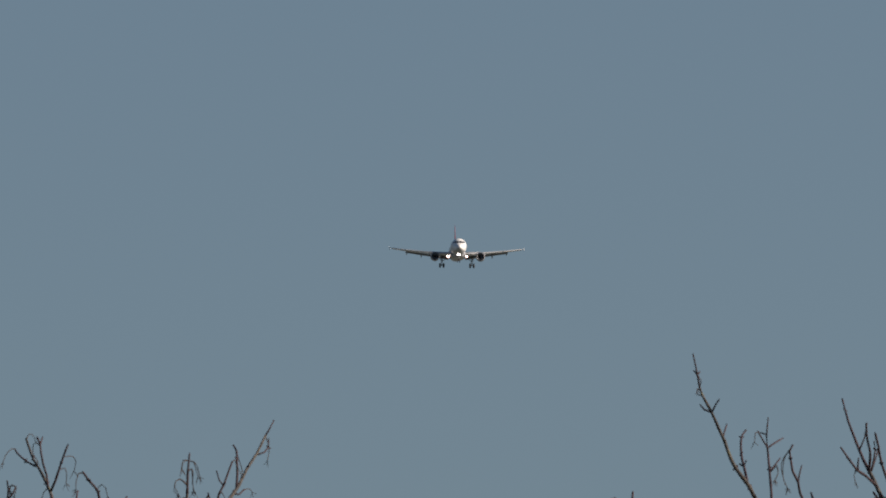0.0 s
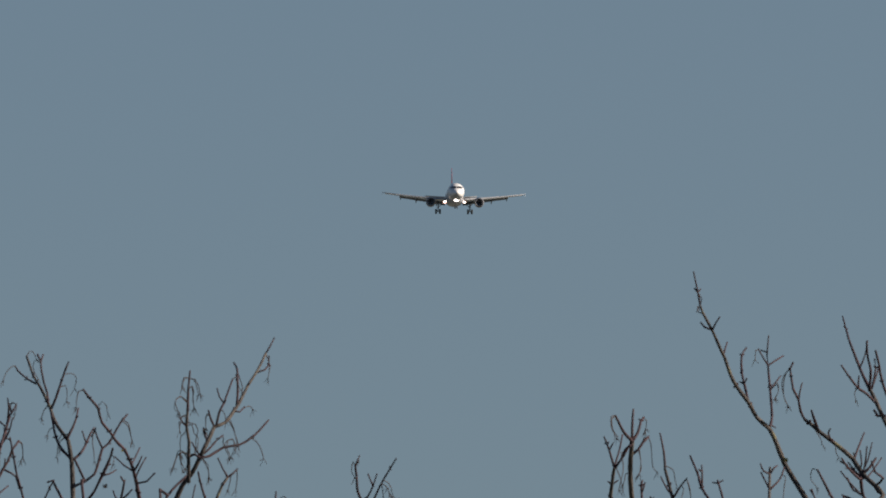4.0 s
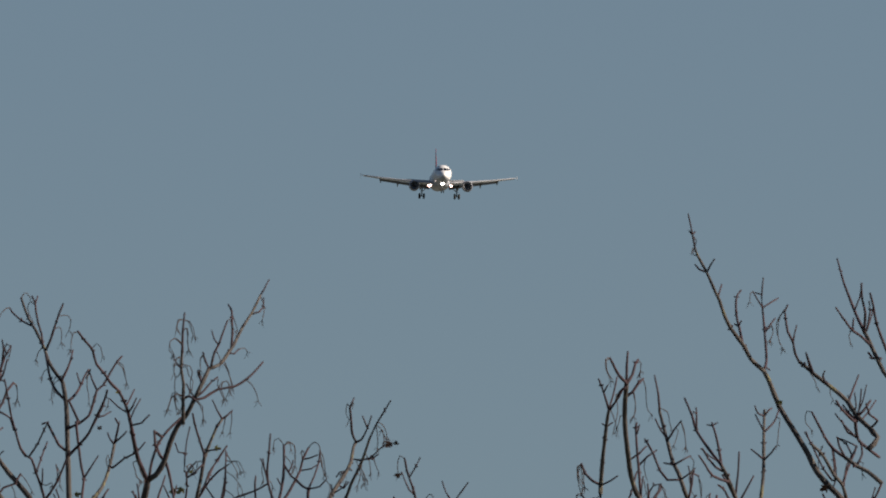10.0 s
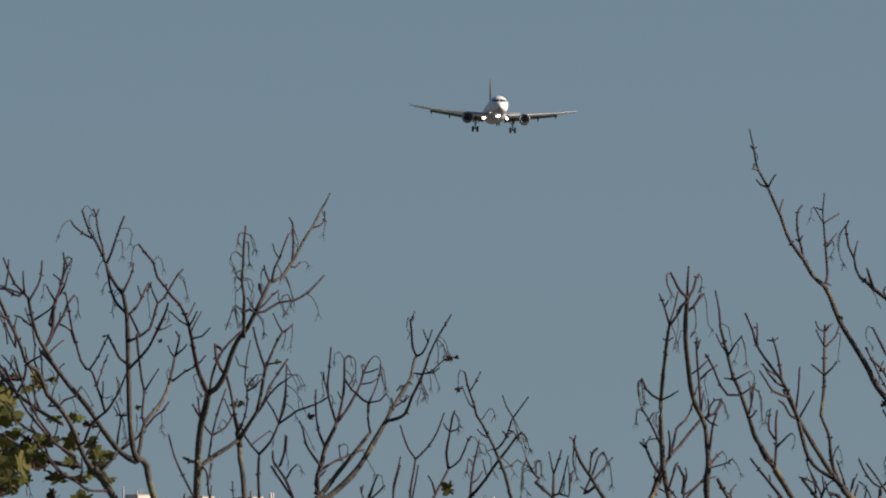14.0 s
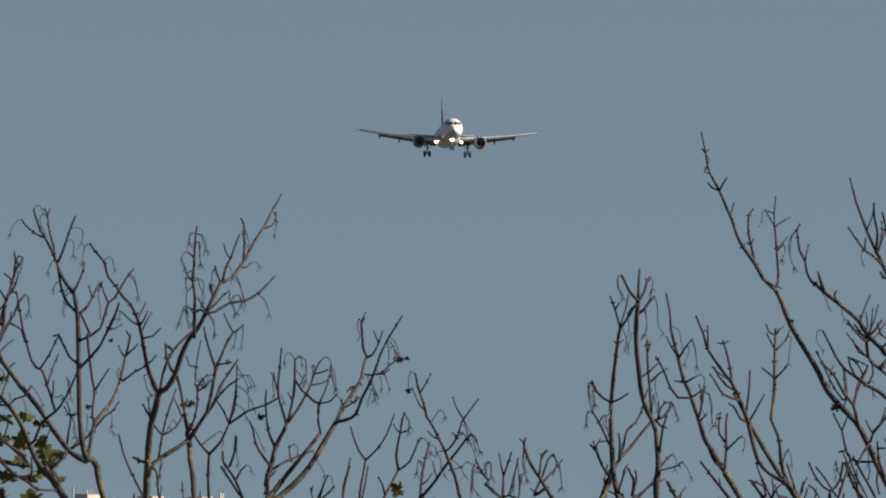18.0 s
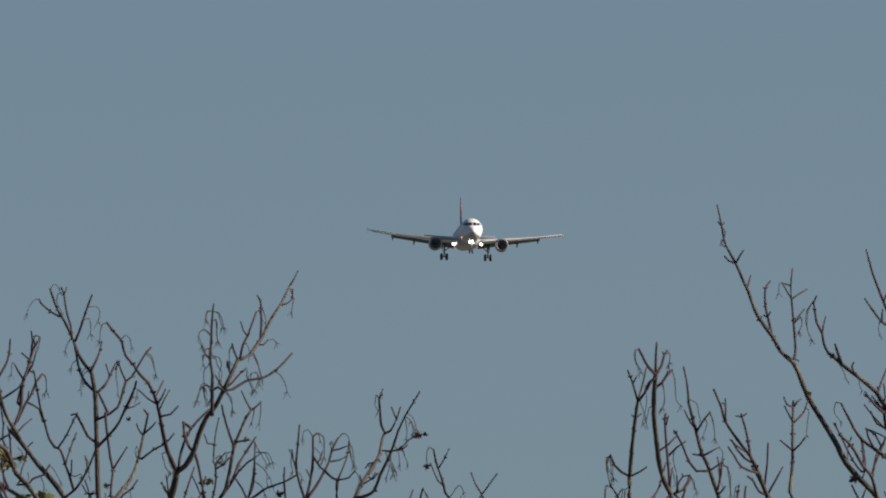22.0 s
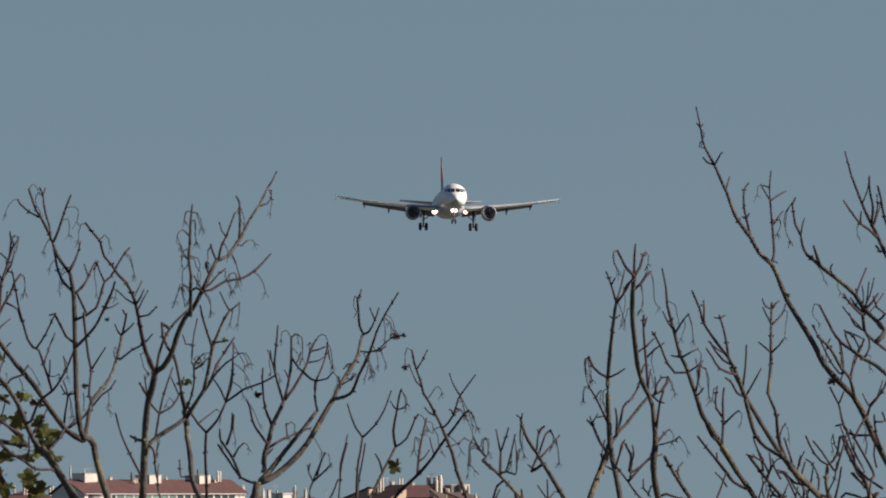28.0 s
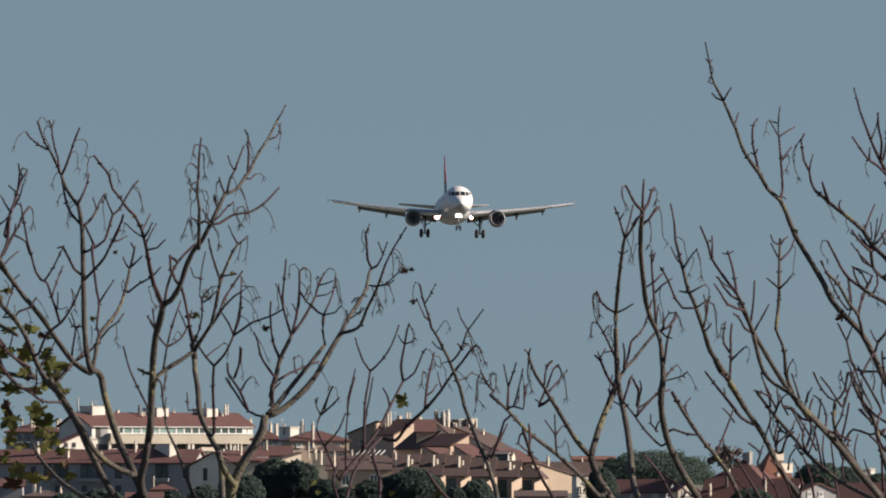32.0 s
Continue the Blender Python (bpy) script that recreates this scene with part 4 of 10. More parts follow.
twig(maple, 3.7, 2.6, 50.29, 50.31, (-0.477, 2.108), (-0.477, 2.164), (-0.458, 2.185))
twig(maple, 4.2, 3.2, 50.28, 50.29, (-0.500, 2.088), (-0.507, 2.088), (-0.547, 2.104), (-0.578, 2.148), (-0.610, 2.196))
limb(maple, 9.5, 8.4, 50.28, 50.24, (-0.587, 1.902), (-0.586, 1.897), (-0.613, 1.934), (-0.633, 1.989))
twig(maple, 3.7, 2.6, 50.17, 50.14, (-0.333, 2.108), (-0.321, 2.147), (-0.310, 2.171))
stalk(maple, 1.4, 1.1, 50.14, 50.15, (-0.310, 2.171), (-0.299, 2.168), (-0.295, 2.139))
twig(maple, 3.7, 2.6, 50.17, 50.17, (-0.357, 2.123), (-0.352, 2.139))
twig(maple, 4.2, 3.2, 49.65, 49.67, (-0.220, 1.994), (-0.217, 2.116), (-0.209, 2.166), (-0.202, 2.210))
twig(maple, 3.2, 2.1, 49.67, 49.66, (-0.202, 2.210), (-0.189, 2.221), (-0.166, 2.245), (-0.142, 2.284), (-0.123, 2.335))
twig(maple, 3.2, 2.1, 49.67, 49.68, (-0.202, 2.210), (-0.221, 2.237), (-0.236, 2.276), (-0.243, 2.300))
twig(maple, 2.6, 2.1, 50.22, 50.20, (-0.267, 2.092), (-0.267, 2.140), (-0.254, 2.187), (-0.247, 2.219))
twig(maple, 5.3, 3.7, 50.20, 50.33, (-0.292, 1.910), (-0.229, 1.989), (-0.181, 2.053), (-0.149, 2.117), (-0.114, 2.185))
twig(maple, 4.2, 2.6, 50.33, 50.27, (-0.112, 2.189), (-0.118, 2.233), (-0.109, 2.284), (-0.101, 2.331), (-0.095, 2.350))
stalk(maple, 1.4, 1.1, 50.27, 50.28, (-0.095, 2.350), (-0.084, 2.323), (-0.084, 2.300))
twig(maple, 3.2, 2.1, 50.33, 50.31, (-0.112, 2.189), (-0.080, 2.213), (-0.057, 2.268), (-0.049, 2.279))
stalk(maple, 1.4, 1.1, 50.31, 50.30, (-0.049, 2.279), (-0.036, 2.276), (-0.023, 2.244))
twig(maple, 5.3, 4.2, 50.26, 50.18, (-0.173, 2.029), (-0.133, 2.021), (-0.102, 2.061), (-0.046, 2.113), (-0.010, 2.155))
twig(maple, 4.2, 2.6, 50.20, 50.29, (-0.051, 2.108), (-0.045, 2.172), (-0.036, 2.220), (-0.025, 2.268))
stalk(maple, 1.4, 1.1, 50.25, 50.21, (-0.040, 2.196), (-0.045, 2.196), (-0.056, 2.216), (-0.061, 2.180))
twig(maple, 4.2, 3.2, 50.18, 50.09, (-0.009, 2.156), (0.023, 2.203), (0.055, 2.243), (0.078, 2.274), (0.094, 2.288))
stalk(maple, 1.4, 1.1, 50.09, 50.09, (0.094, 2.288), (0.107, 2.274), (0.115, 2.242))
limb(maple, 7.4, 5.3, 49.67, 49.91, (0.166, 1.735), (0.151, 1.857), (0.138, 1.908), (0.123, 1.955), (0.096, 2.018), (0.072, 2.082), (0.057, 2.121))
limb(maple, 5.3, 3.7, 49.91, 49.94, (0.059, 2.119), (0.047, 2.169), (0.031, 2.209), (0.015, 2.248), (-0.001, 2.280), (-0.017, 2.311), (-0.033, 2.335))
twig(maple, 3.7, 2.6, 49.94, 49.83, (-0.033, 2.335), (-0.040, 2.366), (-0.056, 2.413), (-0.064, 2.452))
stalk(maple, 1.7, 1.3, 49.83, 49.83, (-0.064, 2.452), (-0.077, 2.460), (-0.083, 2.444), (-0.083, 2.412))
twig(maple, 2.6, 1.6, 49.87, 49.86, (-0.052, 2.401), (-0.048, 2.405), (-0.033, 2.429), (-0.022, 2.452))
twig(maple, 2.6, 1.6, 49.92, 49.91, (-0.036, 2.351), (-0.052, 2.366), (-0.072, 2.413))
twig(maple, 3.2, 2.6, 49.92, 49.87, (0.019, 2.238), (0.028, 2.243), (0.050, 2.272), (0.065, 2.319), (0.070, 2.327))
twig(maple, 2.6, 1.9, 49.87, 49.91, (0.070, 2.327), (0.051, 2.358), (0.041, 2.387))
twig(maple, 2.6, 1.9, 49.87, 49.86, (0.070, 2.327), (0.093, 2.358), (0.111, 2.382))
stalk(maple, 1.4, 1.1, 49.87, 49.87, (0.070, 2.327), (0.094, 2.279), (0.102, 2.248))
twig(maple, 2.6, 1.6, 49.93, 49.94, (-0.001, 2.272), (-0.017, 2.280), (-0.028, 2.293))
stalk(maple, 1.4, 1.1, 49.93, 49.89, (-0.023, 2.320), (-0.014, 2.327), (0.002, 2.351), (0.012, 2.350), (0.019, 2.335))
twig(maple, 2.6, 1.6, 49.92, 49.95, (0.039, 2.189), (0.031, 2.185), (0.062, 2.193), (0.081, 2.209))
twig(maple, 4.2, 2.6, 49.79, 49.82, (0.123, 1.955), (0.132, 1.987), (0.159, 2.021), (0.178, 2.062))
limb(maple, 6.3, 4.7, 50.03, 49.92, (-1.226, 2.493), (-1.222, 2.495), (-1.239, 2.525), (-1.260, 2.563), (-1.275, 2.618), (-1.283, 2.665))
twig(maple, 4.7, 3.2, 49.99, 50.10, (-1.237, 2.528), (-1.218, 2.579), (-1.214, 2.635), (-1.208, 2.662), (-1.195, 2.707), (-1.184, 2.742))
twig(maple, 3.7, 2.1, 49.95, 49.94, (-1.272, 2.602), (-1.224, 2.633), (-1.205, 2.657))
twig(maple, 3.2, 2.1, 50.09, 50.10, (-1.212, 2.660), (-1.227, 2.684), (-1.235, 2.700))
stalk(maple, 1.5, 1.1, 50.10, 50.05, (-1.235, 2.700), (-1.243, 2.707), (-1.245, 2.675))
twig(maple, 4.2, 2.6, 49.92, 49.93, (-1.283, 2.665), (-1.302, 2.686), (-1.321, 2.705), (-1.336, 2.737), (-1.352, 2.776))
twig(maple, 3.7, 2.6, 49.92, 49.95, (-1.282, 2.657), (-1.258, 2.697), (-1.248, 2.728), (-1.245, 2.768))
twig(maple, 3.2, 2.1, 49.92, 49.93, (-1.304, 2.675), (-1.310, 2.681), (-1.349, 2.694), (-1.381, 2.710), (-1.400, 2.718))
limb(maple, 6.3, 4.2, 49.96, 49.68, (-1.232, 2.396), (-1.236, 2.408), (-1.256, 2.459), (-1.286, 2.483), (-1.308, 2.545), (-1.338, 2.608), (-1.363, 2.670), (-1.375, 2.709), (-1.386, 2.763))
twig(maple, 3.7, 2.6, 49.85, 49.82, (-1.291, 2.475), (-1.270, 2.490), (-1.246, 2.502))
twig(maple, 3.7, 2.6, 49.78, 49.75, (-1.338, 2.605), (-1.361, 2.616), (-1.377, 2.631), (-1.400, 2.639))
twig(maple, 3.2, 2.1, 49.82, 49.81, (-1.308, 2.545), (-1.319, 2.585), (-1.312, 2.611))
limb(maple, 6.3, 4.7, 49.95, 50.10, (-1.188, 2.313), (-1.251, 2.350), (-1.315, 2.398), (-1.355, 2.447), (-1.379, 2.487), (-1.406, 2.527))
twig(maple, 4.2, 3.2, 50.01, 49.96, (-1.319, 2.398), (-1.298, 2.437), (-1.289, 2.484))
twig(maple, 4.2, 3.2, 50.04, 50.11, (-1.355, 2.447), (-1.380, 2.408), (-1.407, 2.424))
stalk(maple, 1.5, 1.1, 50.06, 50.08, (-1.339, 2.463), (-1.326, 2.505), (-1.316, 2.470), (-1.300, 2.423))
limb(maple, 4.9, 3.7, 50.29, 50.41, (-1.146, 2.199), (-1.221, 2.267), (-1.301, 2.307), (-1.364, 2.364), (-1.410, 2.409))
limb(maple, 7.4, 5.3, 50.29, 50.36, (-1.146, 2.199), (-1.229, 2.211), (-1.300, 2.244), (-1.364, 2.284), (-1.409, 2.304))
twig(maple, 4.2, 3.2, 50.30, 50.21, (-1.149, 2.155), (-1.196, 2.179), (-1.235, 2.226), (-1.250, 2.266), (-1.284, 2.310))
twig(maple, 3.7, 2.6, 49.98, 49.99, (-1.251, 2.350), (-1.267, 2.390), (-1.271, 2.434))
twig(maple, 3.2, 2.1, 50.09, 50.07, (-1.212, 2.660), (-1.187, 2.699), (-1.176, 2.738))
twig(maple, 3.7, 2.6, 49.83, 49.87, (-0.780, 2.211), (-0.769, 2.280), (-0.757, 2.332), (-0.741, 2.380), (-0.732, 2.407))
twig(maple, 3.2, 2.1, 49.84, 49.82, (-0.769, 2.280), (-0.796, 2.312), (-0.812, 2.348), (-0.823, 2.363))
twig(maple, 3.2, 2.1, 49.84, 49.88, (-0.769, 2.280), (-0.733, 2.301), (-0.710, 2.341), (-0.701, 2.380))
twig(maple, 3.2, 2.1, 49.79, 49.82, (-0.800, 2.313), (-0.804, 2.348), (-0.809, 2.384))
twig(maple, 3.7, 2.6, 49.83, 49.77, (-0.816, 2.099), (-0.850, 2.166), (-0.874, 2.221), (-0.889, 2.279))
limb(maple, 5.3, 4.2, 49.81, 49.83, (-0.809, 2.206), (-0.816, 2.204), (-0.832, 2.208), (-0.848, 2.217))
twig(maple, 3.2, 2.1, 49.82, 49.89, (-0.796, 2.190), (-0.785, 2.175), (-0.780, 2.117), (-0.773, 2.081))
stalk(maple, 1.5, 1.1, 49.83, 49.81, (-0.768, 2.219), (-0.772, 2.222), (-0.775, 2.190), (-0.778, 2.170))
stalk(maple, 1.5, 1.1, 49.64, 49.67, (-0.804, 2.463), (-0.797, 2.416), (-0.786, 2.396))
twig(maple, 2.6, 2.1, 50.03, 50.03, (-0.676, 2.422), (-0.681, 2.422), (-0.678, 2.469), (-0.673, 2.509), (-0.665, 2.545))
twig(maple, 3.2, 2.1, 49.70, 49.61, (-0.692, 2.291), (-0.676, 2.330), (-0.668, 2.377), (-0.671, 2.416))
twig(maple, 2.6, 2.1, 49.63, 49.63, (-0.668, 2.400), (-0.644, 2.416), (-0.621, 2.440))
stalk(maple, 1.5, 1.1, 49.63, 49.62, (-0.644, 2.416), (-0.657, 2.438), (-0.668, 2.432))
twig(maple, 2.6, 2.1, 50.03, 50.03, (-0.677, 2.474), (-0.697, 2.477), (-0.705, 2.501))
stalk(maple, 1.5, 1.1, 49.68, 49.68, (-0.669, 2.569), (-0.677, 2.589), (-0.684, 2.558))
stalk(maple, 1.5, 1.1, 50.32, 50.37, (-0.404, 2.468), (-0.399, 2.467), (-0.386, 2.451), (-0.380, 2.427))
stalk(maple, 1.5, 1.1, 50.18, 50.15, (-0.112, 2.501), (-0.117, 2.504), (-0.104, 2.488), (-0.128, 2.536))
stalk(maple, 1.5, 1.1, 50.23, 50.27, (-0.192, 2.454), (-0.200, 2.450), (-0.184, 2.426), (-0.173, 2.403))
stalk(maple, 1.5, 1.1, 50.41, 50.44, (-0.224, 2.436), (-0.213, 2.428), (-0.232, 2.429), (-0.243, 2.413))
twig(maple, 2.6, 2.1, 50.40, 50.40, (-0.232, 2.420), (-0.248, 2.423), (-0.256, 2.412))
twig(maple, 2.6, 2.1, 50.38, 50.37, (-0.253, 2.388), (-0.237, 2.377), (-0.224, 2.393))
stalk(maple, 1.5, 1.1, 49.95, 49.88, (0.081, 2.209), (0.126, 2.185), (0.129, 2.204), (0.144, 2.201), (0.149, 2.166))
twig(maple, 3.2, 2.1, 49.87, 49.91, (0.225, 2.041), (0.214, 2.034), (0.210, 2.011), (0.238, 1.987), (0.262, 1.968))
twig(maple, 3.2, 2.1, 50.29, 50.25, (0.316, 2.037), (0.319, 1.989), (0.316, 2.037), (0.314, 2.092))
twig(maple, 2.6, 2.1, 50.29, 50.27, (0.316, 2.037), (0.299, 2.061), (0.288, 2.077))
twig(maple, 2.6, 2.1, 50.29, 50.31, (0.316, 2.037), (0.335, 2.061))
stalk(maple, 1.7, 1.3, 50.28, 50.29, (0.319, 2.001), (0.335, 2.005), (0.343, 2.024), (0.351, 2.013), (0.356, 1.982))
twig(maple, 3.7, 2.6, 50.30, 50.27, (-0.149, 2.117), (-0.157, 2.148), (-0.168, 2.167))
twig(maple, 3.2, 2.1, 50.23, 50.18, (-0.229, 1.989), (-0.221, 2.037), (-0.216, 2.092), (-0.205, 2.148), (-0.197, 2.195))
twig(maple, 3.2, 2.1, 50.21, 50.23, (-0.276, 1.930), (-0.273, 1.926), (-0.273, 2.021), (-0.268, 2.092), (-0.263, 2.140), (-0.248, 2.196))
twig(maple, 3.7, 2.6, 50.20, 50.21, (-0.292, 1.910), (-0.332, 2.005), (-0.355, 2.052), (-0.344, 2.092), (-0.324, 2.140))
twig(maple, 3.2, 2.1, 50.21, 50.18, (-0.344, 2.092), (-0.316, 2.116), (-0.292, 2.140))
twig(maple, 3.2, 2.1, 50.20, 50.19, (-0.332, 2.005), (-0.292, 2.052), (-0.276, 2.092))
twig(maple, 2.6, 2.1, 50.21, 50.20, (-0.344, 2.092), (-0.355, 2.116), (-0.358, 2.135))
twig(maple, 5.3, 4.2, 49.71, 49.82, (-0.289, 1.845), (-0.273, 1.845), (-0.250, 1.924), (-0.211, 1.987), (-0.172, 2.026))
twig(maple, 4.2, 3.2, 49.71, 49.78, (-0.289, 1.845), (-0.305, 1.908), (-0.289, 1.955))
twig(maple, 5.3, 4.2, 49.77, 49.84, (-0.179, 1.845), (-0.176, 1.908), (-0.195, 1.971), (-0.192, 2.018))
twig(maple, 5.3, 4.2, 50.05, 50.02, (0.033, 1.838), (-0.009, 1.881), (-0.046, 1.933))
twig(maple, 4.2, 3.2, 49.79, 49.74, (0.129, 1.975), (0.135, 1.971), (0.159, 2.034), (0.171, 2.073), (0.190, 2.089))
twig(maple, 4.2, 3.2, 49.91, 49.95, (0.244, 1.983), (0.240, 1.980), (0.243, 2.027), (0.240, 2.063))
twig(maple, 5.3, 4.2, 49.72, 49.52, (0.316, 1.845), (0.273, 1.915), (0.244, 1.978), (0.221, 2.048))
limb(maple, 8.4, 3.2, 49.91, 50.10, (-0.921, 1.877), (-0.969, 1.846), (-1.041, 1.885), (-1.081, 1.917), (-1.129, 1.972), (-1.154, 2.020))
twig(maple, 4.2, 3.2, 50.07, 50.11, (-1.095, 2.170), (-1.051, 2.218), (-1.004, 2.273))
twig(maple, 4.2, 3.2, 49.70, 49.68, (-0.579, 2.193), (-0.564, 2.237), (-0.560, 2.272))
limb(maple, 7.4, 2.1, 50.32, 50.45, (-0.618, 1.847), (-0.687, 1.847), (-0.722, 1.918), (-0.747, 1.990), (-0.771, 2.038), (-0.784, 2.086), (-0.781, 2.142))
twig(maple, 3.2, 2.1, 49.95, 50.00, (-1.267, 2.591), (-1.275, 2.587), (-1.292, 2.600), (-1.306, 2.613), (-1.322, 2.618))
twig(maple, 4.2, 3.2, 49.92, 49.90, (-1.292, 2.687), (-1.308, 2.671), (-1.324, 2.675), (-1.347, 2.690), (-1.372, 2.692))
twig(maple, 3.2, 2.1, 49.90, 49.92, (-1.347, 2.690), (-1.339, 2.738), (-1.338, 2.770))
twig(maple, 3.2, 2.1, 49.92, 49.87, (-1.293, 2.678), (-1.296, 2.706), (-1.296, 2.737))
twig(maple, 4.2, 3.2, 49.95, 49.80, (-1.152, 2.223), (-1.194, 2.248), (-1.217, 2.268), (-1.255, 2.311), (-1.286, 2.350), (-1.309, 2.390), (-1.324, 2.421), (-1.346, 2.468))
twig(maple, 3.7, 2.6, 49.90, 49.84, (-1.226, 2.279), (-1.221, 2.282), (-1.255, 2.327), (-1.278, 2.374), (-1.301, 2.437), (-1.319, 2.487))
twig(maple, 4.2, 3.2, 49.95, 49.69, (-1.062, 2.130), (-1.065, 2.127), (-1.115, 2.128), (-1.145, 2.149), (-1.191, 2.176), (-1.214, 2.202), (-1.244, 2.243), (-1.266, 2.274))
twig(maple, 3.2, 2.1, 50.30, 50.26, (-1.148, 2.153), (-1.142, 2.188), (-1.143, 2.219))
twig(maple, 3.7, 2.6, 50.04, 50.09, (-1.314, 2.437), (-1.350, 2.444), (-1.366, 2.469), (-1.378, 2.489))
twig(maple, 3.2, 2.1, 49.88, 49.92, (-1.255, 2.324), (-1.263, 2.351), (-1.265, 2.398), (-1.274, 2.422))
twig(maple, 3.2, 2.2, 49.80, 49.76, (-1.316, 2.526), (-1.316, 2.553), (-1.321, 2.576), (-1.335, 2.595))
twig(maple, 3.0, 2.1, 49.95, 49.98, (-1.257, 2.460), (-1.268, 2.492), (-1.265, 2.532), (-1.270, 2.563), (-1.273, 2.587), (-1.285, 2.611), (-1.292, 2.635))
twig(maple, 3.2, 2.2, 50.00, 50.02, (-1.126, 2.226), (-1.115, 2.243), (-1.098, 2.270), (-1.084, 2.299))
limb(maple, 4.4, 3.2, 49.86, 49.90, (-1.095, 2.166), (-1.077, 2.179), (-1.053, 2.210), (-1.036, 2.237))
twig(maple, 2.2, 1.6, 50.35, 50.38, (-1.320, 2.252), (-1.333, 2.249), (-1.365, 2.245), (-1.404, 2.255))
limb(maple_two, 13.0, 10.8, 51.62, 51.62, (0.524, 1.736), (0.483, 1.863), (0.450, 1.916), (0.426, 1.984))
limb(maple_two, 7.6, 4.3, 51.62, 51.34, (0.471, 1.883), (0.450, 1.870), (0.401, 1.923), (0.335, 1.983), (0.286, 2.021), (0.237, 2.061), (0.183, 2.118), (0.136, 2.158))
twig(maple_two, 4.3, 2.7, 51.34, 51.35, (0.136, 2.158), (0.145, 2.170), (0.126, 2.191), (0.110, 2.224))
stalk(maple_two, 1.4, 1.1, 51.35, 51.33, (0.110, 2.224), (0.100, 2.199), (0.093, 2.150))
twig(maple_two, 4.9, 3.2, 51.38, 51.41, (0.186, 2.118), (0.188, 2.184))
twig(maple_two, 3.2, 2.2, 51.41, 51.39, (0.188, 2.184), (0.184, 2.200), (0.175, 2.245))
twig(maple_two, 3.2, 2.2, 51.41, 51.35, (0.188, 2.184), (0.202, 2.224), (0.210, 2.251))
twig(maple_two, 3.2, 2.2, 51.39, 51.32, (0.186, 2.127), (0.202, 2.127), (0.218, 2.183), (0.229, 2.232))
twig(maple_two, 3.2, 2.2, 51.36, 51.35, (0.202, 2.127), (0.230, 2.118), (0.235, 2.183))
stalk(maple_two, 1.4, 1.1, 51.35, 51.32, (0.139, 2.183), (0.137, 2.215), (0.148, 2.219), (0.152, 2.183))
limb(maple_two, 7.6, 5.4, 51.62, 51.63, (0.426, 1.984), (0.385, 2.030), (0.336, 2.111), (0.295, 2.177))
limb(maple_two, 5.4, 4.3, 51.63, 51.68, (0.296, 2.178), (0.268, 2.219), (0.252, 2.260), (0.247, 2.284))
twig(maple_two, 3.2, 2.2, 51.68, 51.66, (0.247, 2.284), (0.236, 2.292))
twig(maple_two, 3.2, 2.2, 51.67, 51.65, (0.247, 2.276), (0.252, 2.295))
twig(maple_two, 4.3, 2.7, 51.63, 51.69, (0.311, 2.152), (0.277, 2.129), (0.301, 2.186), (0.318, 2.235), (0.334, 2.249))
stalk(maple_two, 1.4, 1.1, 51.69, 51.68, (0.334, 2.249), (0.342, 2.232), (0.337, 2.203))
twig(maple_two, 3.2, 2.2, 51.63, 51.58, (0.289, 2.188), (0.293, 2.194), (0.298, 2.243), (0.314, 2.259))
twig(maple_two, 3.2, 2.2, 51.63, 51.67, (0.301, 2.166), (0.334, 2.203), (0.358, 2.232))
stalk(maple_two, 1.4, 1.1, 51.66, 51.65, (0.350, 2.219), (0.355, 2.186), (0.358, 2.157))
stalk(maple_two, 1.4, 1.1, 51.66, 51.71, (0.247, 2.268), (0.244, 2.219), (0.257, 2.178))
limb(maple_two, 9.7, 7.6, 51.62, 51.68, (0.426, 1.984), (0.450, 2.063), (0.475, 2.128), (0.500, 2.177))
limb(maple_two, 8.7, 6.5, 51.68, 51.68, (0.509, 2.171), (0.505, 2.203), (0.502, 2.269), (0.499, 2.350), (0.500, 2.399))
limb(maple_two, 6.5, 4.3, 51.68, 51.54, (0.500, 2.399), (0.505, 2.464), (0.512, 2.529), (0.520, 2.593), (0.524, 2.614))
twig(maple_two, 3.8, 2.7, 51.54, 51.52, (0.524, 2.612), (0.511, 2.658), (0.503, 2.682), (0.495, 2.701))
twig(maple_two, 2.7, 2.2, 51.53, 51.52, (0.510, 2.666), (0.519, 2.682))
twig(maple_two, 3.8, 2.7, 51.54, 51.52, (0.528, 2.617), (0.552, 2.650), (0.565, 2.674))
twig(maple_two, 3.2, 2.2, 51.54, 51.59, (0.524, 2.617), (0.539, 2.667), (0.548, 2.708))
twig(maple_two, 2.7, 2.2, 51.59, 51.59, (0.517, 2.566), (0.507, 2.574))
twig(maple_two, 2.7, 2.2, 51.59, 51.59, (0.517, 2.566), (0.532, 2.577))
twig(maple_two, 4.3, 3.2, 51.68, 51.69, (0.500, 2.399), (0.476, 2.412), (0.456, 2.432), (0.445, 2.460))
stalk(maple_two, 1.7, 1.1, 51.69, 51.79, (0.445, 2.460), (0.435, 2.449), (0.437, 2.416), (0.449, 2.392))
twig(maple_two, 3.2, 2.2, 51.68, 51.67, (0.502, 2.399), (0.529, 2.412), (0.547, 2.424))
twig(maple_two, 4.3, 2.7, 51.68, 51.74, (0.499, 2.269), (0.476, 2.318), (0.465, 2.342), (0.444, 2.375))
stalk(maple_two, 1.5, 1.1, 51.74, 51.73, (0.444, 2.375), (0.434, 2.375), (0.429, 2.343))
twig(maple_two, 4.9, 3.2, 51.68, 51.67, (0.499, 2.179), (0.473, 2.219), (0.456, 2.260), (0.440, 2.276))
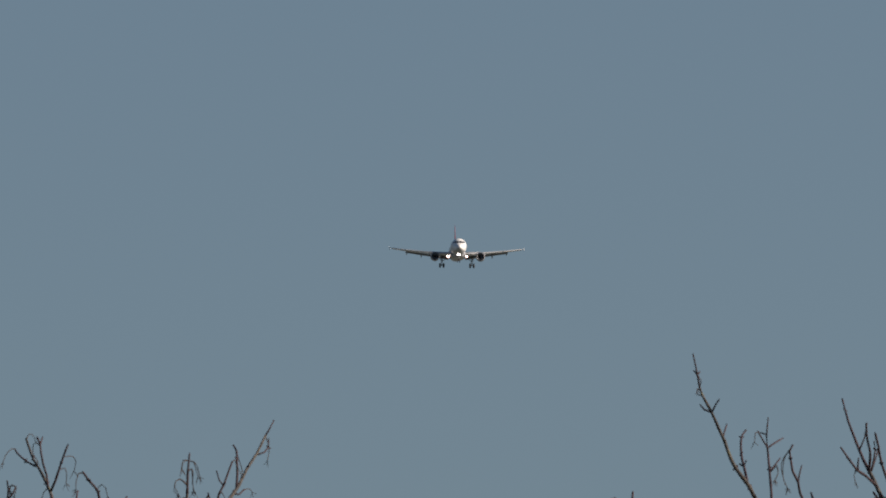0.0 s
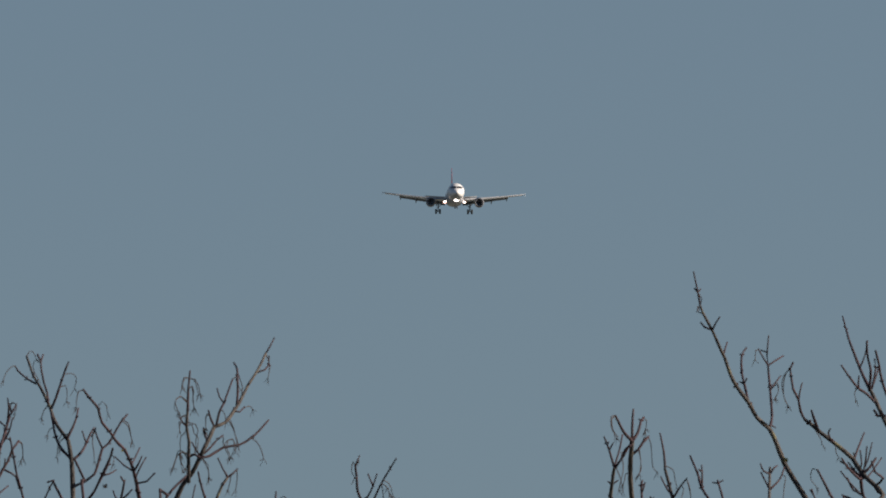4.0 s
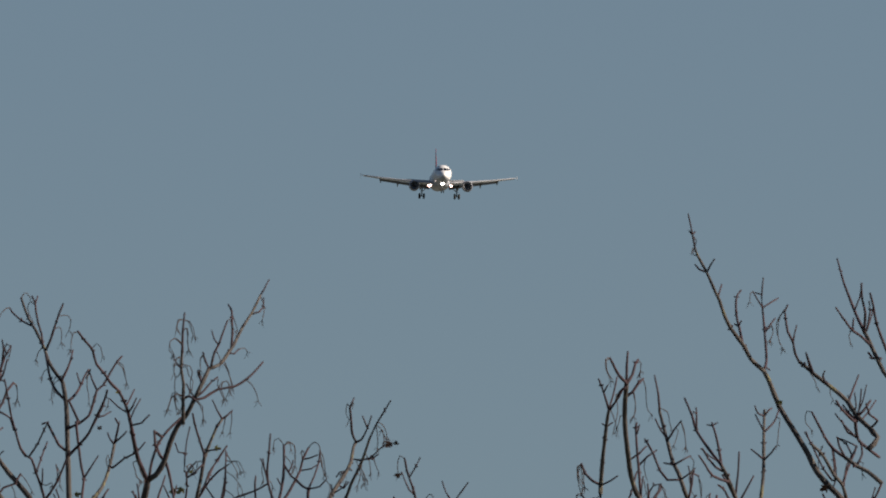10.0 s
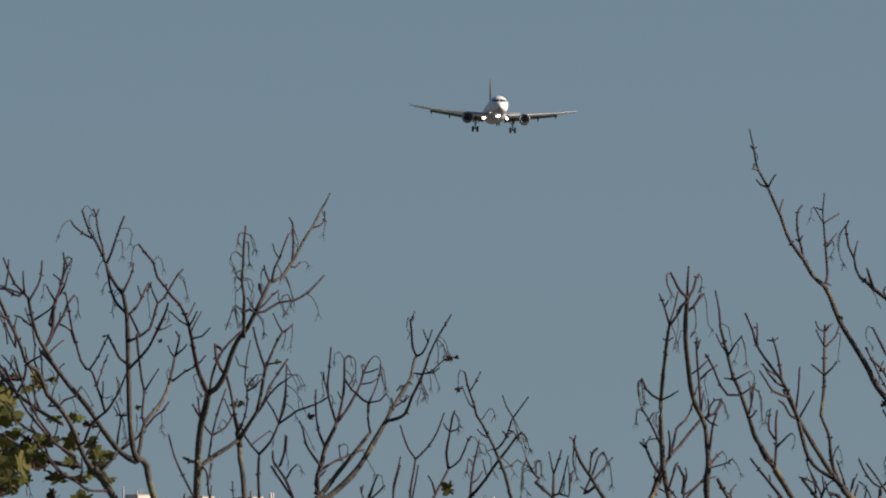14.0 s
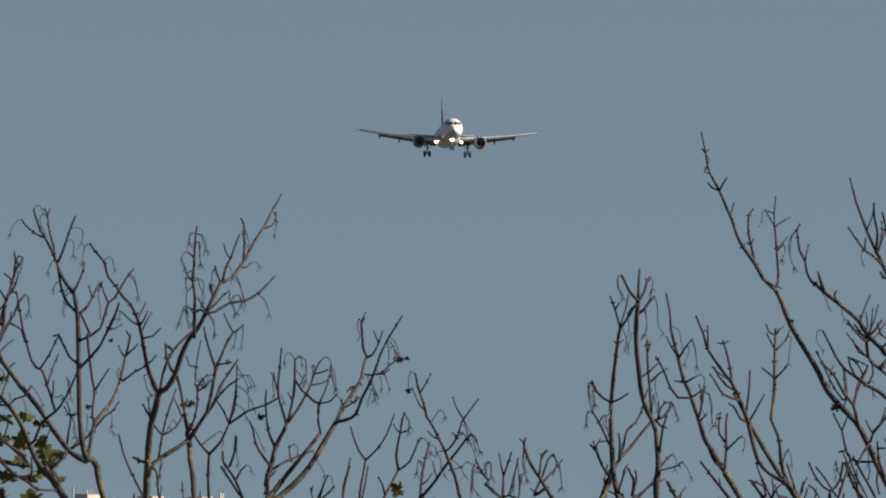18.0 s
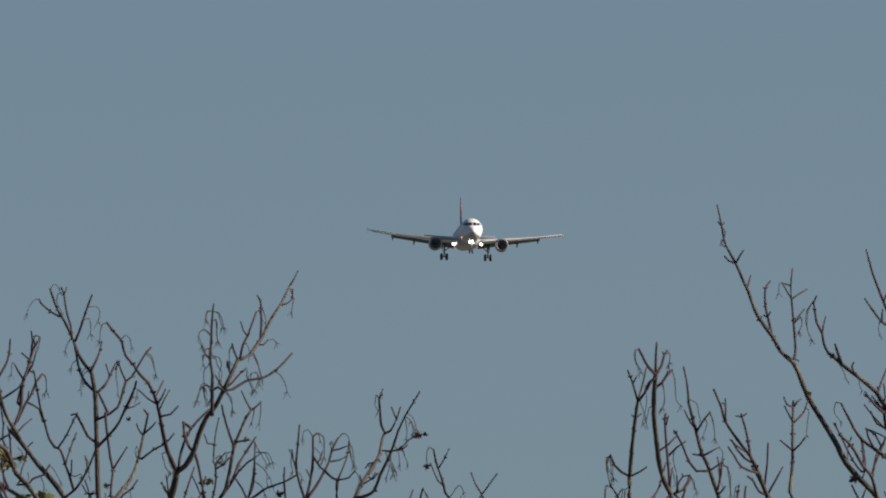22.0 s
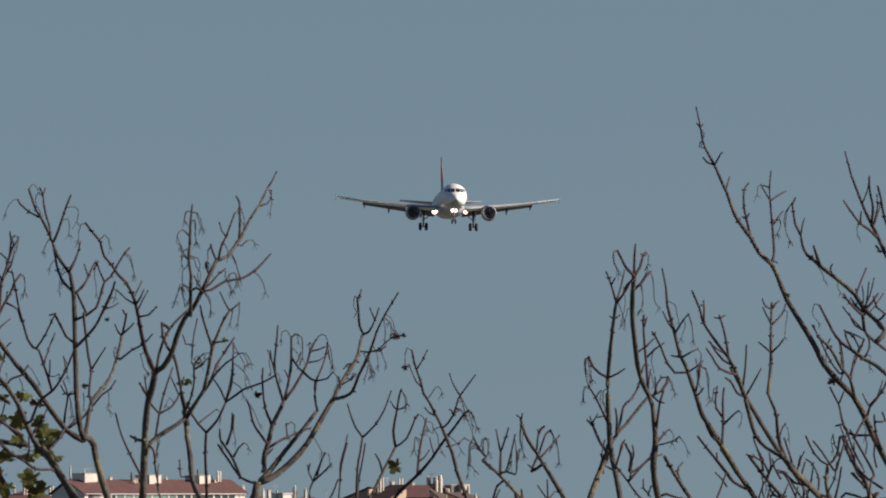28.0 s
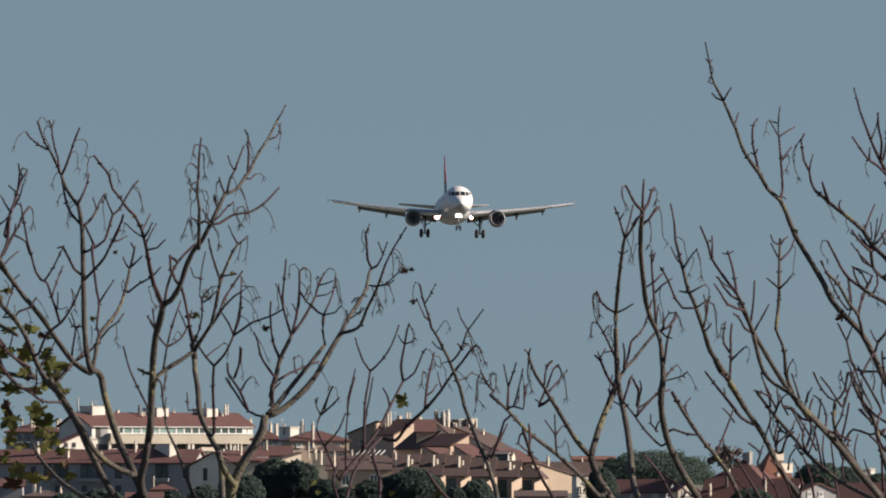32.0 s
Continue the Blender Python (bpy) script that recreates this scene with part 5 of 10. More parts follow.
twig(maple_two, 2.7, 2.2, 51.67, 51.68, (0.456, 2.260), (0.448, 2.285))
twig(maple_two, 3.2, 2.2, 51.67, 51.67, (0.451, 2.263), (0.468, 2.293))
limb(maple_two, 5.4, 4.3, 51.68, 51.74, (0.505, 2.203), (0.525, 2.236), (0.555, 2.269), (0.587, 2.310), (0.620, 2.348))
twig(maple_two, 4.3, 2.7, 51.69, 51.88, (0.525, 2.236), (0.538, 2.286), (0.547, 2.319), (0.572, 2.344), (0.589, 2.377), (0.605, 2.435))
twig(maple_two, 3.2, 2.7, 51.69, 51.66, (0.522, 2.239), (0.525, 2.277), (0.521, 2.309))
twig(maple_two, 4.3, 3.2, 51.67, 51.67, (0.519, 2.135), (0.530, 2.171), (0.538, 2.195), (0.541, 2.211))
twig(maple_two, 4.3, 3.2, 51.32, 51.30, (0.560, 2.125), (0.556, 2.127), (0.562, 2.175), (0.554, 2.187))
twig(maple_two, 5.4, 4.3, 51.66, 51.64, (0.473, 2.130), (0.486, 2.170), (0.497, 2.187))
limb(maple_two, 9.7, 8.7, 51.62, 52.09, (0.498, 1.816), (0.568, 1.834), (0.563, 1.864), (0.550, 1.916), (0.543, 1.999), (0.532, 2.081), (0.516, 2.164), (0.504, 2.206))
limb(maple_two, 8.7, 6.5, 51.26, 51.30, (0.623, 2.131), (0.631, 2.200), (0.628, 2.264), (0.623, 2.313), (0.612, 2.346))
limb(maple_two, 7.6, 6.5, 51.30, 51.07, (0.612, 2.346), (0.595, 2.378), (0.581, 2.426), (0.573, 2.490), (0.566, 2.554), (0.565, 2.618), (0.570, 2.682))
twig(maple_two, 4.9, 3.2, 51.07, 50.98, (0.570, 2.682), (0.547, 2.705), (0.530, 2.737), (0.522, 2.752))
stalk(maple_two, 1.5, 1.1, 50.98, 50.95, (0.522, 2.752), (0.510, 2.749), (0.510, 2.720), (0.525, 2.687))
twig(maple_two, 4.9, 3.2, 51.07, 51.07, (0.570, 2.682), (0.571, 2.730), (0.574, 2.770))
twig(maple_two, 4.9, 3.2, 51.07, 51.11, (0.571, 2.682), (0.587, 2.706), (0.596, 2.739), (0.604, 2.750))
stalk(maple_two, 1.5, 1.1, 51.11, 51.12, (0.604, 2.750), (0.612, 2.739), (0.609, 2.707))
twig(maple_two, 4.3, 3.2, 51.10, 51.11, (0.567, 2.642), (0.588, 2.658), (0.604, 2.682), (0.617, 2.694))
stalk(maple_two, 1.5, 1.1, 51.11, 51.15, (0.617, 2.694), (0.625, 2.667), (0.629, 2.610), (0.642, 2.594))
twig(maple_two, 3.8, 2.7, 51.07, 51.08, (0.570, 2.674), (0.550, 2.657), (0.539, 2.633))
twig(maple_two, 3.8, 2.7, 51.21, 51.21, (0.576, 2.466), (0.581, 2.466), (0.605, 2.482), (0.626, 2.503))
twig(maple_two, 3.8, 2.7, 51.88, 51.88, (0.613, 2.459), (0.638, 2.484), (0.663, 2.501))
twig(maple_two, 4.3, 3.2, 51.30, 51.39, (0.612, 2.346), (0.607, 2.427), (0.602, 2.492), (0.599, 2.557), (0.602, 2.574))
twig(maple_two, 2.7, 2.2, 51.36, 51.36, (0.602, 2.541), (0.609, 2.565))
twig(maple_two, 4.3, 3.2, 51.30, 51.34, (0.628, 2.338), (0.623, 2.343), (0.648, 2.354), (0.664, 2.379), (0.667, 2.395))
twig(maple_two, 3.2, 2.2, 51.31, 51.29, (0.635, 2.348), (0.634, 2.354), (0.631, 2.394))
twig(maple_two, 4.3, 3.2, 51.28, 51.27, (0.629, 2.248), (0.634, 2.248), (0.644, 2.321), (0.655, 2.354))
twig(maple_two, 3.2, 2.2, 51.30, 51.28, (0.628, 2.338), (0.639, 2.326), (0.655, 2.321))
twig(maple_two, 3.8, 2.2, 51.27, 51.33, (0.631, 2.200), (0.656, 2.232), (0.672, 2.246))
stalk(maple_two, 1.5, 1.1, 51.33, 51.32, (0.672, 2.246), (0.684, 2.229), (0.680, 2.208))
twig(maple_two, 3.2, 2.2, 51.27, 51.27, (0.634, 2.204), (0.639, 2.200), (0.688, 2.213), (0.699, 2.224))
stalk(maple_two, 1.5, 1.1, 51.27, 51.24, (0.699, 2.224), (0.712, 2.208), (0.723, 2.183))
stalk(maple_two, 1.5, 1.1, 51.08, 51.05, (0.545, 2.645), (0.539, 2.649), (0.544, 2.601), (0.531, 2.544))
stalk(maple_two, 1.5, 1.1, 51.11, 51.05, (0.588, 2.658), (0.592, 2.650), (0.595, 2.601), (0.587, 2.584))
limb(maple_two, 10.8, 8.7, 51.54, 51.38, (0.824, 1.687), (0.742, 1.850), (0.693, 1.931), (0.652, 2.013), (0.631, 2.094), (0.627, 2.158), (0.635, 2.223))
twig(maple_two, 4.3, 2.7, 51.46, 51.46, (0.649, 2.023), (0.628, 2.013), (0.579, 2.061), (0.554, 2.097), (0.506, 2.159))
twig(maple_two, 4.3, 2.7, 51.46, 51.50, (0.554, 2.097), (0.612, 2.159), (0.652, 2.175))
limb(maple_two, 6.5, 5.4, 51.20, 51.00, (0.891, 1.768), (0.850, 1.862), (0.817, 1.930), (0.777, 1.986), (0.736, 2.034), (0.687, 2.107), (0.654, 2.163))
twig(maple_two, 3.8, 2.7, 51.10, 51.16, (0.777, 1.986), (0.782, 1.994), (0.793, 2.019), (0.810, 2.059), (0.831, 2.116))
twig(maple_two, 3.2, 2.2, 51.05, 51.12, (0.711, 2.071), (0.691, 2.123), (0.707, 2.148))
limb(maple_two, 8.7, 6.5, 51.33, 51.16, (0.866, 2.122), (0.825, 2.192), (0.784, 2.256), (0.764, 2.288), (0.751, 2.328), (0.734, 2.376))
limb(maple_two, 6.5, 4.3, 51.16, 51.26, (0.734, 2.376), (0.718, 2.425), (0.702, 2.458), (0.690, 2.507), (0.678, 2.555), (0.666, 2.604))
twig(maple_two, 3.8, 2.7, 51.26, 51.28, (0.666, 2.604), (0.663, 2.653), (0.653, 2.705))
twig(maple_two, 3.2, 2.2, 51.22, 51.20, (0.690, 2.523), (0.670, 2.547), (0.654, 2.579))
twig(maple_two, 3.2, 2.2, 51.22, 51.20, (0.690, 2.523), (0.710, 2.555), (0.726, 2.574))
stalk(maple_two, 1.5, 1.1, 51.20, 51.22, (0.726, 2.574), (0.736, 2.547), (0.740, 2.499))
twig(maple_two, 3.2, 2.2, 51.19, 51.21, (0.702, 2.450), (0.678, 2.455))
twig(maple_two, 3.2, 2.2, 51.19, 51.20, (0.707, 2.450), (0.735, 2.466), (0.751, 2.474))
stalk(maple_two, 1.5, 1.1, 51.20, 51.26, (0.751, 2.474), (0.763, 2.458), (0.757, 2.426))
twig(maple_two, 3.8, 2.7, 51.17, 51.19, (0.721, 2.406), (0.686, 2.406), (0.665, 2.433), (0.646, 2.482), (0.629, 2.514), (0.623, 2.522))
twig(maple_two, 3.2, 2.2, 51.17, 51.17, (0.723, 2.406), (0.751, 2.425), (0.764, 2.438))
twig(maple_two, 3.8, 2.7, 51.17, 51.19, (0.746, 2.352), (0.756, 2.393), (0.759, 2.425), (0.775, 2.417))
stalk(maple_two, 1.5, 1.1, 51.19, 51.23, (0.775, 2.417), (0.780, 2.385), (0.784, 2.337))
twig(maple_two, 3.2, 2.2, 51.18, 51.16, (0.747, 2.340), (0.754, 2.344), (0.767, 2.360))
twig(maple_two, 4.3, 3.2, 51.27, 51.28, (0.822, 2.200), (0.793, 2.224), (0.777, 2.257))
twig(maple_two, 4.3, 3.2, 51.27, 51.36, (0.822, 2.203), (0.826, 2.265), (0.826, 2.330), (0.830, 2.363))
twig(maple_two, 3.2, 2.2, 51.29, 51.25, (0.826, 2.257), (0.858, 2.289), (0.870, 2.297))
twig(maple_two, 3.8, 2.7, 51.31, 51.32, (0.823, 2.281), (0.806, 2.306), (0.806, 2.346), (0.810, 2.366))
twig(maple_two, 4.9, 3.2, 51.16, 51.21, (0.840, 2.110), (0.808, 2.151), (0.776, 2.191), (0.752, 2.223))
twig(maple_two, 3.2, 2.2, 51.18, 51.20, (0.808, 2.151), (0.805, 2.175))
limb(maple_two, 8.7, 6.5, 51.85, 51.70, (1.075, 1.736), (1.033, 1.864), (0.975, 1.949), (0.926, 2.047), (0.876, 2.120), (0.827, 2.194))
limb(maple_two, 7.6, 6.5, 51.81, 51.51, (1.063, 2.091), (1.029, 2.136), (0.979, 2.204), (0.928, 2.285), (0.894, 2.341))
limb(maple_two, 6.5, 5.4, 51.51, 51.43, (0.894, 2.341), (0.877, 2.381), (0.861, 2.421), (0.844, 2.453))
twig(maple_two, 4.9, 3.2, 51.43, 51.57, (0.844, 2.453), (0.812, 2.495), (0.775, 2.552), (0.764, 2.593), (0.743, 2.646))
twig(maple_two, 3.2, 2.2, 51.50, 51.52, (0.775, 2.552), (0.776, 2.601), (0.775, 2.617))
twig(maple_two, 2.7, 2.2, 51.51, 51.50, (0.775, 2.601), (0.767, 2.606))
twig(maple_two, 4.3, 3.2, 51.43, 51.49, (0.840, 2.459), (0.844, 2.462), (0.833, 2.527), (0.820, 2.573))
twig(maple_two, 2.7, 2.2, 51.49, 51.49, (0.820, 2.566), (0.807, 2.568))
twig(maple_two, 2.7, 2.2, 51.49, 51.49, (0.820, 2.565), (0.833, 2.573))
twig(maple_two, 4.3, 2.7, 51.45, 51.43, (0.860, 2.429), (0.828, 2.446), (0.808, 2.470), (0.792, 2.497))
twig(maple_two, 4.3, 2.7, 51.47, 51.40, (0.867, 2.406), (0.860, 2.405), (0.819, 2.421), (0.798, 2.453), (0.781, 2.477))
twig(maple_two, 4.3, 2.7, 51.51, 51.45, (0.891, 2.341), (0.869, 2.352), (0.853, 2.381), (0.836, 2.394))
twig(maple_two, 3.8, 2.7, 51.50, 51.49, (0.886, 2.365), (0.894, 2.430), (0.897, 2.487))
twig(maple_two, 3.8, 2.7, 51.51, 51.51, (0.894, 2.341), (0.918, 2.382), (0.938, 2.419))
limb(maple_two, 6.5, 5.4, 51.51, 51.45, (0.894, 2.333), (0.910, 2.267), (0.923, 2.227), (0.951, 2.194), (0.991, 2.170), (1.032, 2.137))
twig(maple_two, 3.8, 2.7, 51.75, 51.73, (0.940, 2.129), (0.948, 2.131), (0.939, 2.172), (0.923, 2.213))
twig(maple_two, 3.8, 2.7, 51.74, 51.73, (0.964, 2.123), (0.947, 2.156), (0.923, 2.169), (0.901, 2.175))
limb(maple_two, 6.5, 4.3, 51.70, 51.62, (1.016, 2.155), (0.992, 2.220), (0.986, 2.286), (0.975, 2.318), (0.961, 2.350))
limb(maple_two, 5.4, 3.8, 51.62, 51.75, (0.961, 2.350), (0.970, 2.432), (0.972, 2.515), (0.974, 2.580), (0.976, 2.614))
twig(maple_two, 3.2, 2.2, 51.66, 51.65, (0.972, 2.469), (0.953, 2.485), (0.937, 2.498))
twig(maple_two, 3.2, 2.2, 51.66, 51.64, (0.972, 2.469), (0.994, 2.490), (1.005, 2.506))
twig(maple_two, 3.2, 2.2, 51.70, 51.74, (0.974, 2.551), (0.959, 2.580), (0.950, 2.600))
twig(maple_two, 3.2, 2.2, 51.70, 51.75, (0.975, 2.551), (1.004, 2.581), (1.017, 2.614))
twig(maple_two, 3.2, 2.2, 51.73, 51.70, (0.974, 2.597), (0.956, 2.605), (0.948, 2.624))
twig(maple_two, 3.2, 2.2, 51.73, 51.74, (0.976, 2.597), (0.987, 2.613), (0.996, 2.619))
twig(maple_two, 3.2, 2.2, 51.66, 51.64, (0.992, 2.220), (1.003, 2.253), (1.011, 2.264))
stalk(maple_two, 1.5, 1.1, 51.73, 51.71, (1.009, 2.593), (1.020, 2.589), (1.015, 2.548), (1.012, 2.515))
limb(maple_two, 11.9, 8.7, 51.52, 51.16, (1.393, 1.655), (1.327, 1.785), (1.260, 1.863), (1.194, 1.939), (1.128, 2.020), (1.062, 2.089), (1.015, 2.134))
limb(maple_two, 10.8, 8.7, 51.84, 51.79, (1.284, 2.039), (1.359, 2.051), (1.306, 2.157), (1.268, 2.231), (1.243, 2.288), (1.210, 2.345), (1.161, 2.394))
limb(maple_two, 9.7, 7.6, 51.79, 51.83, (1.161, 2.394), (1.128, 2.435), (1.104, 2.484), (1.076, 2.533), (1.046, 2.582), (1.022, 2.623))
limb(maple_two, 7.6, 6.5, 51.83, 51.81, (1.022, 2.623), (1.005, 2.664), (0.989, 2.705), (0.976, 2.729))
limb(maple_two, 6.5, 4.9, 51.81, 51.69, (0.976, 2.729), (0.939, 2.762), (0.922, 2.794), (0.905, 2.818), (0.881, 2.850), (0.864, 2.882), (0.847, 2.931))
limb(maple_two, 4.9, 3.2, 51.69, 51.59, (0.847, 2.931), (0.835, 2.955), (0.810, 3.011), (0.784, 3.059), (0.775, 3.083))
twig(maple_two, 3.2, 2.2, 51.59, 51.57, (0.775, 3.083), (0.768, 3.124), (0.757, 3.176))
twig(maple_two, 2.7, 2.2, 51.58, 51.58, (0.768, 3.119), (0.760, 3.129))
twig(maple_two, 2.7, 2.2, 51.58, 51.59, (0.768, 3.119), (0.776, 3.127))
stalk(maple_two, 1.5, 1.1, 51.58, 51.61, (0.768, 3.119), (0.780, 3.100), (0.775, 3.084))
stalk(maple_two, 1.7, 1.1, 51.61, 51.63, (0.784, 3.059), (0.769, 3.064), (0.769, 3.081))
twig(maple_two, 3.2, 2.2, 51.64, 51.66, (0.810, 3.011), (0.789, 3.020), (0.778, 3.033))
twig(maple_two, 3.2, 2.2, 51.64, 51.62, (0.810, 3.011), (0.821, 3.032), (0.831, 3.047))
twig(maple_two, 3.2, 2.2, 51.68, 51.71, (0.843, 2.942), (0.854, 2.977))
twig(maple_two, 4.3, 2.7, 51.76, 51.89, (0.914, 2.810), (0.906, 2.852), (0.898, 2.893), (0.899, 2.943), (0.913, 2.965))
twig(maple_two, 2.7, 2.2, 51.80, 51.81, (0.901, 2.860), (0.893, 2.865))
twig(maple_two, 2.7, 2.2, 51.80, 51.79, (0.903, 2.857), (0.911, 2.873))
twig(maple_two, 4.3, 3.2, 51.81, 51.96, (0.976, 2.729), (0.985, 2.763), (0.982, 2.830), (0.978, 2.896))
twig(maple_two, 3.2, 2.2, 51.96, 51.96, (0.978, 2.896), (0.974, 2.946), (0.979, 3.000))
twig(maple_two, 2.7, 2.2, 51.96, 51.93, (0.978, 2.913), (0.963, 2.937), (0.949, 2.961))
stalk(maple_two, 1.5, 1.1, 51.93, 51.92, (0.949, 2.961), (0.941, 2.958), (0.938, 2.931))
twig(maple_two, 2.7, 2.2, 51.96, 51.99, (0.978, 2.916), (0.999, 2.930), (1.021, 2.943))
twig(maple_two, 2.7, 2.2, 51.96, 51.96, (0.973, 2.954), (0.958, 2.959))
twig(maple_two, 3.2, 2.2, 51.92, 51.95, (0.981, 2.841), (0.996, 2.863), (1.012, 2.883))
stalk(maple_two, 1.5, 1.1, 51.93, 51.94, (0.998, 2.866), (1.002, 2.863), (1.006, 2.839), (0.997, 2.822))
twig(maple_two, 3.2, 2.2, 51.83, 51.83, (0.978, 2.738), (0.984, 2.738), (0.992, 2.733))
limb(maple_two, 7.6, 6.5, 51.77, 51.83, (1.277, 2.500), (1.304, 2.533), (1.267, 2.574), (1.243, 2.599), (1.218, 2.640))
limb(maple_two, 6.5, 4.9, 51.83, 51.83, (1.218, 2.640), (1.194, 2.662), (1.161, 2.689), (1.128, 2.714), (1.095, 2.743), (1.079, 2.755))
twig(maple_two, 4.3, 3.2, 51.83, 51.78, (1.079, 2.755), (1.067, 2.779), (1.061, 2.811))
twig(maple_two, 3.8, 2.7, 51.78, 51.77, (1.061, 2.811), (1.045, 2.843), (1.040, 2.876), (1.037, 2.900), (1.045, 2.917))
stalk(maple_two, 1.5, 1.1, 51.77, 51.82, (1.036, 2.905), (1.021, 2.876), (1.018, 2.828), (1.030, 2.795))
twig(maple_two, 3.2, 2.2, 51.78, 51.78, (1.061, 2.811), (1.065, 2.835), (1.071, 2.857))
twig(maple_two, 3.2, 2.2, 51.83, 51.83, (1.112, 2.730), (1.103, 2.763), (1.099, 2.779))
twig(maple_two, 3.2, 2.2, 51.83, 51.79, (1.158, 2.689), (1.147, 2.713), (1.152, 2.726))
twig(maple_two, 3.8, 2.7, 51.83, 51.88, (1.222, 2.640), (1.235, 2.674), (1.252, 2.715))
twig(maple_two, 4.3, 3.2, 51.81, 51.82, (1.243, 2.591), (1.267, 2.615), (1.284, 2.640))
twig(maple_two, 4.3, 3.2, 51.81, 51.74, (1.240, 2.584), (1.234, 2.582), (1.201, 2.614), (1.184, 2.639))
twig(maple_two, 3.2, 2.2, 51.81, 51.80, (1.248, 2.599), (1.255, 2.640), (1.258, 2.672))
twig(maple_two, 5.4, 4.3, 51.81, 51.91, (1.239, 2.591), (1.247, 2.534), (1.269, 2.510), (1.311, 2.478))
twig(maple_two, 3.8, 2.7, 51.85, 51.86, (1.247, 2.534), (1.219, 2.550), (1.203, 2.583))
twig(maple_two, 3.8, 2.7, 51.80, 51.74, (1.281, 2.559), (1.304, 2.582), (1.282, 2.598), (1.270, 2.630))
limb(maple_two, 6.5, 5.4, 51.46, 51.46, (1.308, 2.395), (1.267, 2.430), (1.234, 2.447), (1.202, 2.471))
twig(maple_two, 5.4, 3.2, 51.46, 51.47, (1.202, 2.471), (1.169, 2.495), (1.145, 2.528), (1.129, 2.560), (1.108, 2.601))
stalk(maple_two, 1.5, 1.1, 51.47, 51.53, (1.108, 2.601), (1.093, 2.605), (1.089, 2.577), (1.106, 2.553))
limb(maple_two, 5.4, 4.3, 51.80, 51.65, (1.218, 2.329), (1.201, 2.394), (1.175, 2.426), (1.142, 2.482), (1.108, 2.514))
twig(maple_two, 3.2, 2.2, 51.65, 51.65, (1.108, 2.514), (1.100, 2.531), (1.095, 2.547))
twig(maple_two, 4.3, 3.2, 51.76, 51.85, (1.201, 2.394), (1.213, 2.435), (1.235, 2.485), (1.244, 2.510))
twig(maple_two, 3.8, 2.7, 51.46, 51.43, (1.202, 2.471), (1.185, 2.503), (1.180, 2.527))
twig(maple_two, 3.8, 2.7, 51.46, 51.48, (1.234, 2.447), (1.251, 2.479), (1.248, 2.512))
twig(maple_two, 4.3, 3.2, 51.81, 51.86, (1.268, 2.231), (1.195, 2.239), (1.170, 2.321), (1.162, 2.337), (1.146, 2.370))
twig(maple_two, 3.2, 2.2, 51.84, 51.82, (1.170, 2.321), (1.186, 2.362))
twig(maple_two, 4.3, 3.2, 51.58, 51.58, (1.225, 2.119), (1.238, 2.122), (1.205, 2.188), (1.189, 2.236))
twig(maple_two, 4.3, 3.2, 51.58, 51.67, (1.258, 2.103), (1.263, 2.123), (1.210, 2.221), (1.199, 2.245))
twig(maple_two, 3.8, 2.7, 51.64, 51.67, (1.210, 2.221), (1.231, 2.262), (1.248, 2.286))
twig(maple_two, 3.8, 2.7, 51.67, 51.67, (1.191, 2.245), (1.175, 2.262), (1.158, 2.257))
twig(maple_two, 3.8, 2.7, 51.35, 51.37, (1.151, 2.128), (1.171, 2.193), (1.181, 2.226))
twig(maple_two, 3.8, 2.7, 51.35, 51.34, (1.150, 2.125), (1.143, 2.128), (1.111, 2.177), (1.086, 2.209))
twig(maple_two, 4.3, 3.2, 51.67, 51.67, (1.248, 2.286), (1.256, 2.311), (1.289, 2.352), (1.313, 2.401))
twig(maple_two, 4.3, 3.2, 51.82, 51.80, (1.292, 2.185), (1.293, 2.190), (1.276, 2.239), (1.272, 2.288))
twig(maple_two, 3.8, 2.7, 51.80, 51.82, (1.274, 2.270), (1.305, 2.272), (1.296, 2.296))
limb(maple_two, 6.5, 5.4, 51.21, 51.21, (1.325, 2.751), (1.325, 2.686), (1.289, 2.751), (1.268, 2.799), (1.252, 2.831))
twig(maple_two, 5.4, 3.2, 51.21, 51.25, (1.252, 2.831), (1.236, 2.864), (1.220, 2.905), (1.196, 2.970))
twig(maple_two, 3.2, 2.2, 51.25, 51.32, (1.196, 2.970), (1.180, 3.039))
twig(maple_two, 4.3, 2.7, 51.21, 51.14, (1.252, 2.823), (1.256, 2.879), (1.247, 2.919), (1.244, 2.962))
twig(maple_two, 4.3, 2.7, 51.21, 51.08, (1.276, 2.783), (1.243, 2.814), (1.218, 2.830), (1.193, 2.861), (1.170, 2.893))
twig(maple_two, 3.2, 2.2, 51.15, 51.14, (1.218, 2.830), (1.221, 2.862))
twig(maple_two, 3.8, 2.7, 51.21, 51.21, (1.254, 2.827), (1.260, 2.831), (1.271, 2.888), (1.268, 2.912))
twig(maple_two, 4.3, 3.2, 51.21, 51.16, (1.325, 2.751), (1.289, 2.847), (1.280, 2.895), (1.270, 2.935))
twig(maple_two, 4.3, 3.2, 51.21, 51.23, (1.294, 2.742), (1.301, 2.751), (1.277, 2.751), (1.266, 2.767))
twig(maple_two, 4.3, 3.2, 51.84, 51.89, (1.273, 2.052), (1.284, 2.064), (1.239, 2.048), (1.190, 2.064), (1.157, 2.015))
twig(maple_two, 4.3, 3.2, 51.37, 51.37, (1.170, 2.223), (1.162, 2.223), (1.154, 2.174), (1.126, 2.142), (1.089, 2.174), (1.065, 2.223))
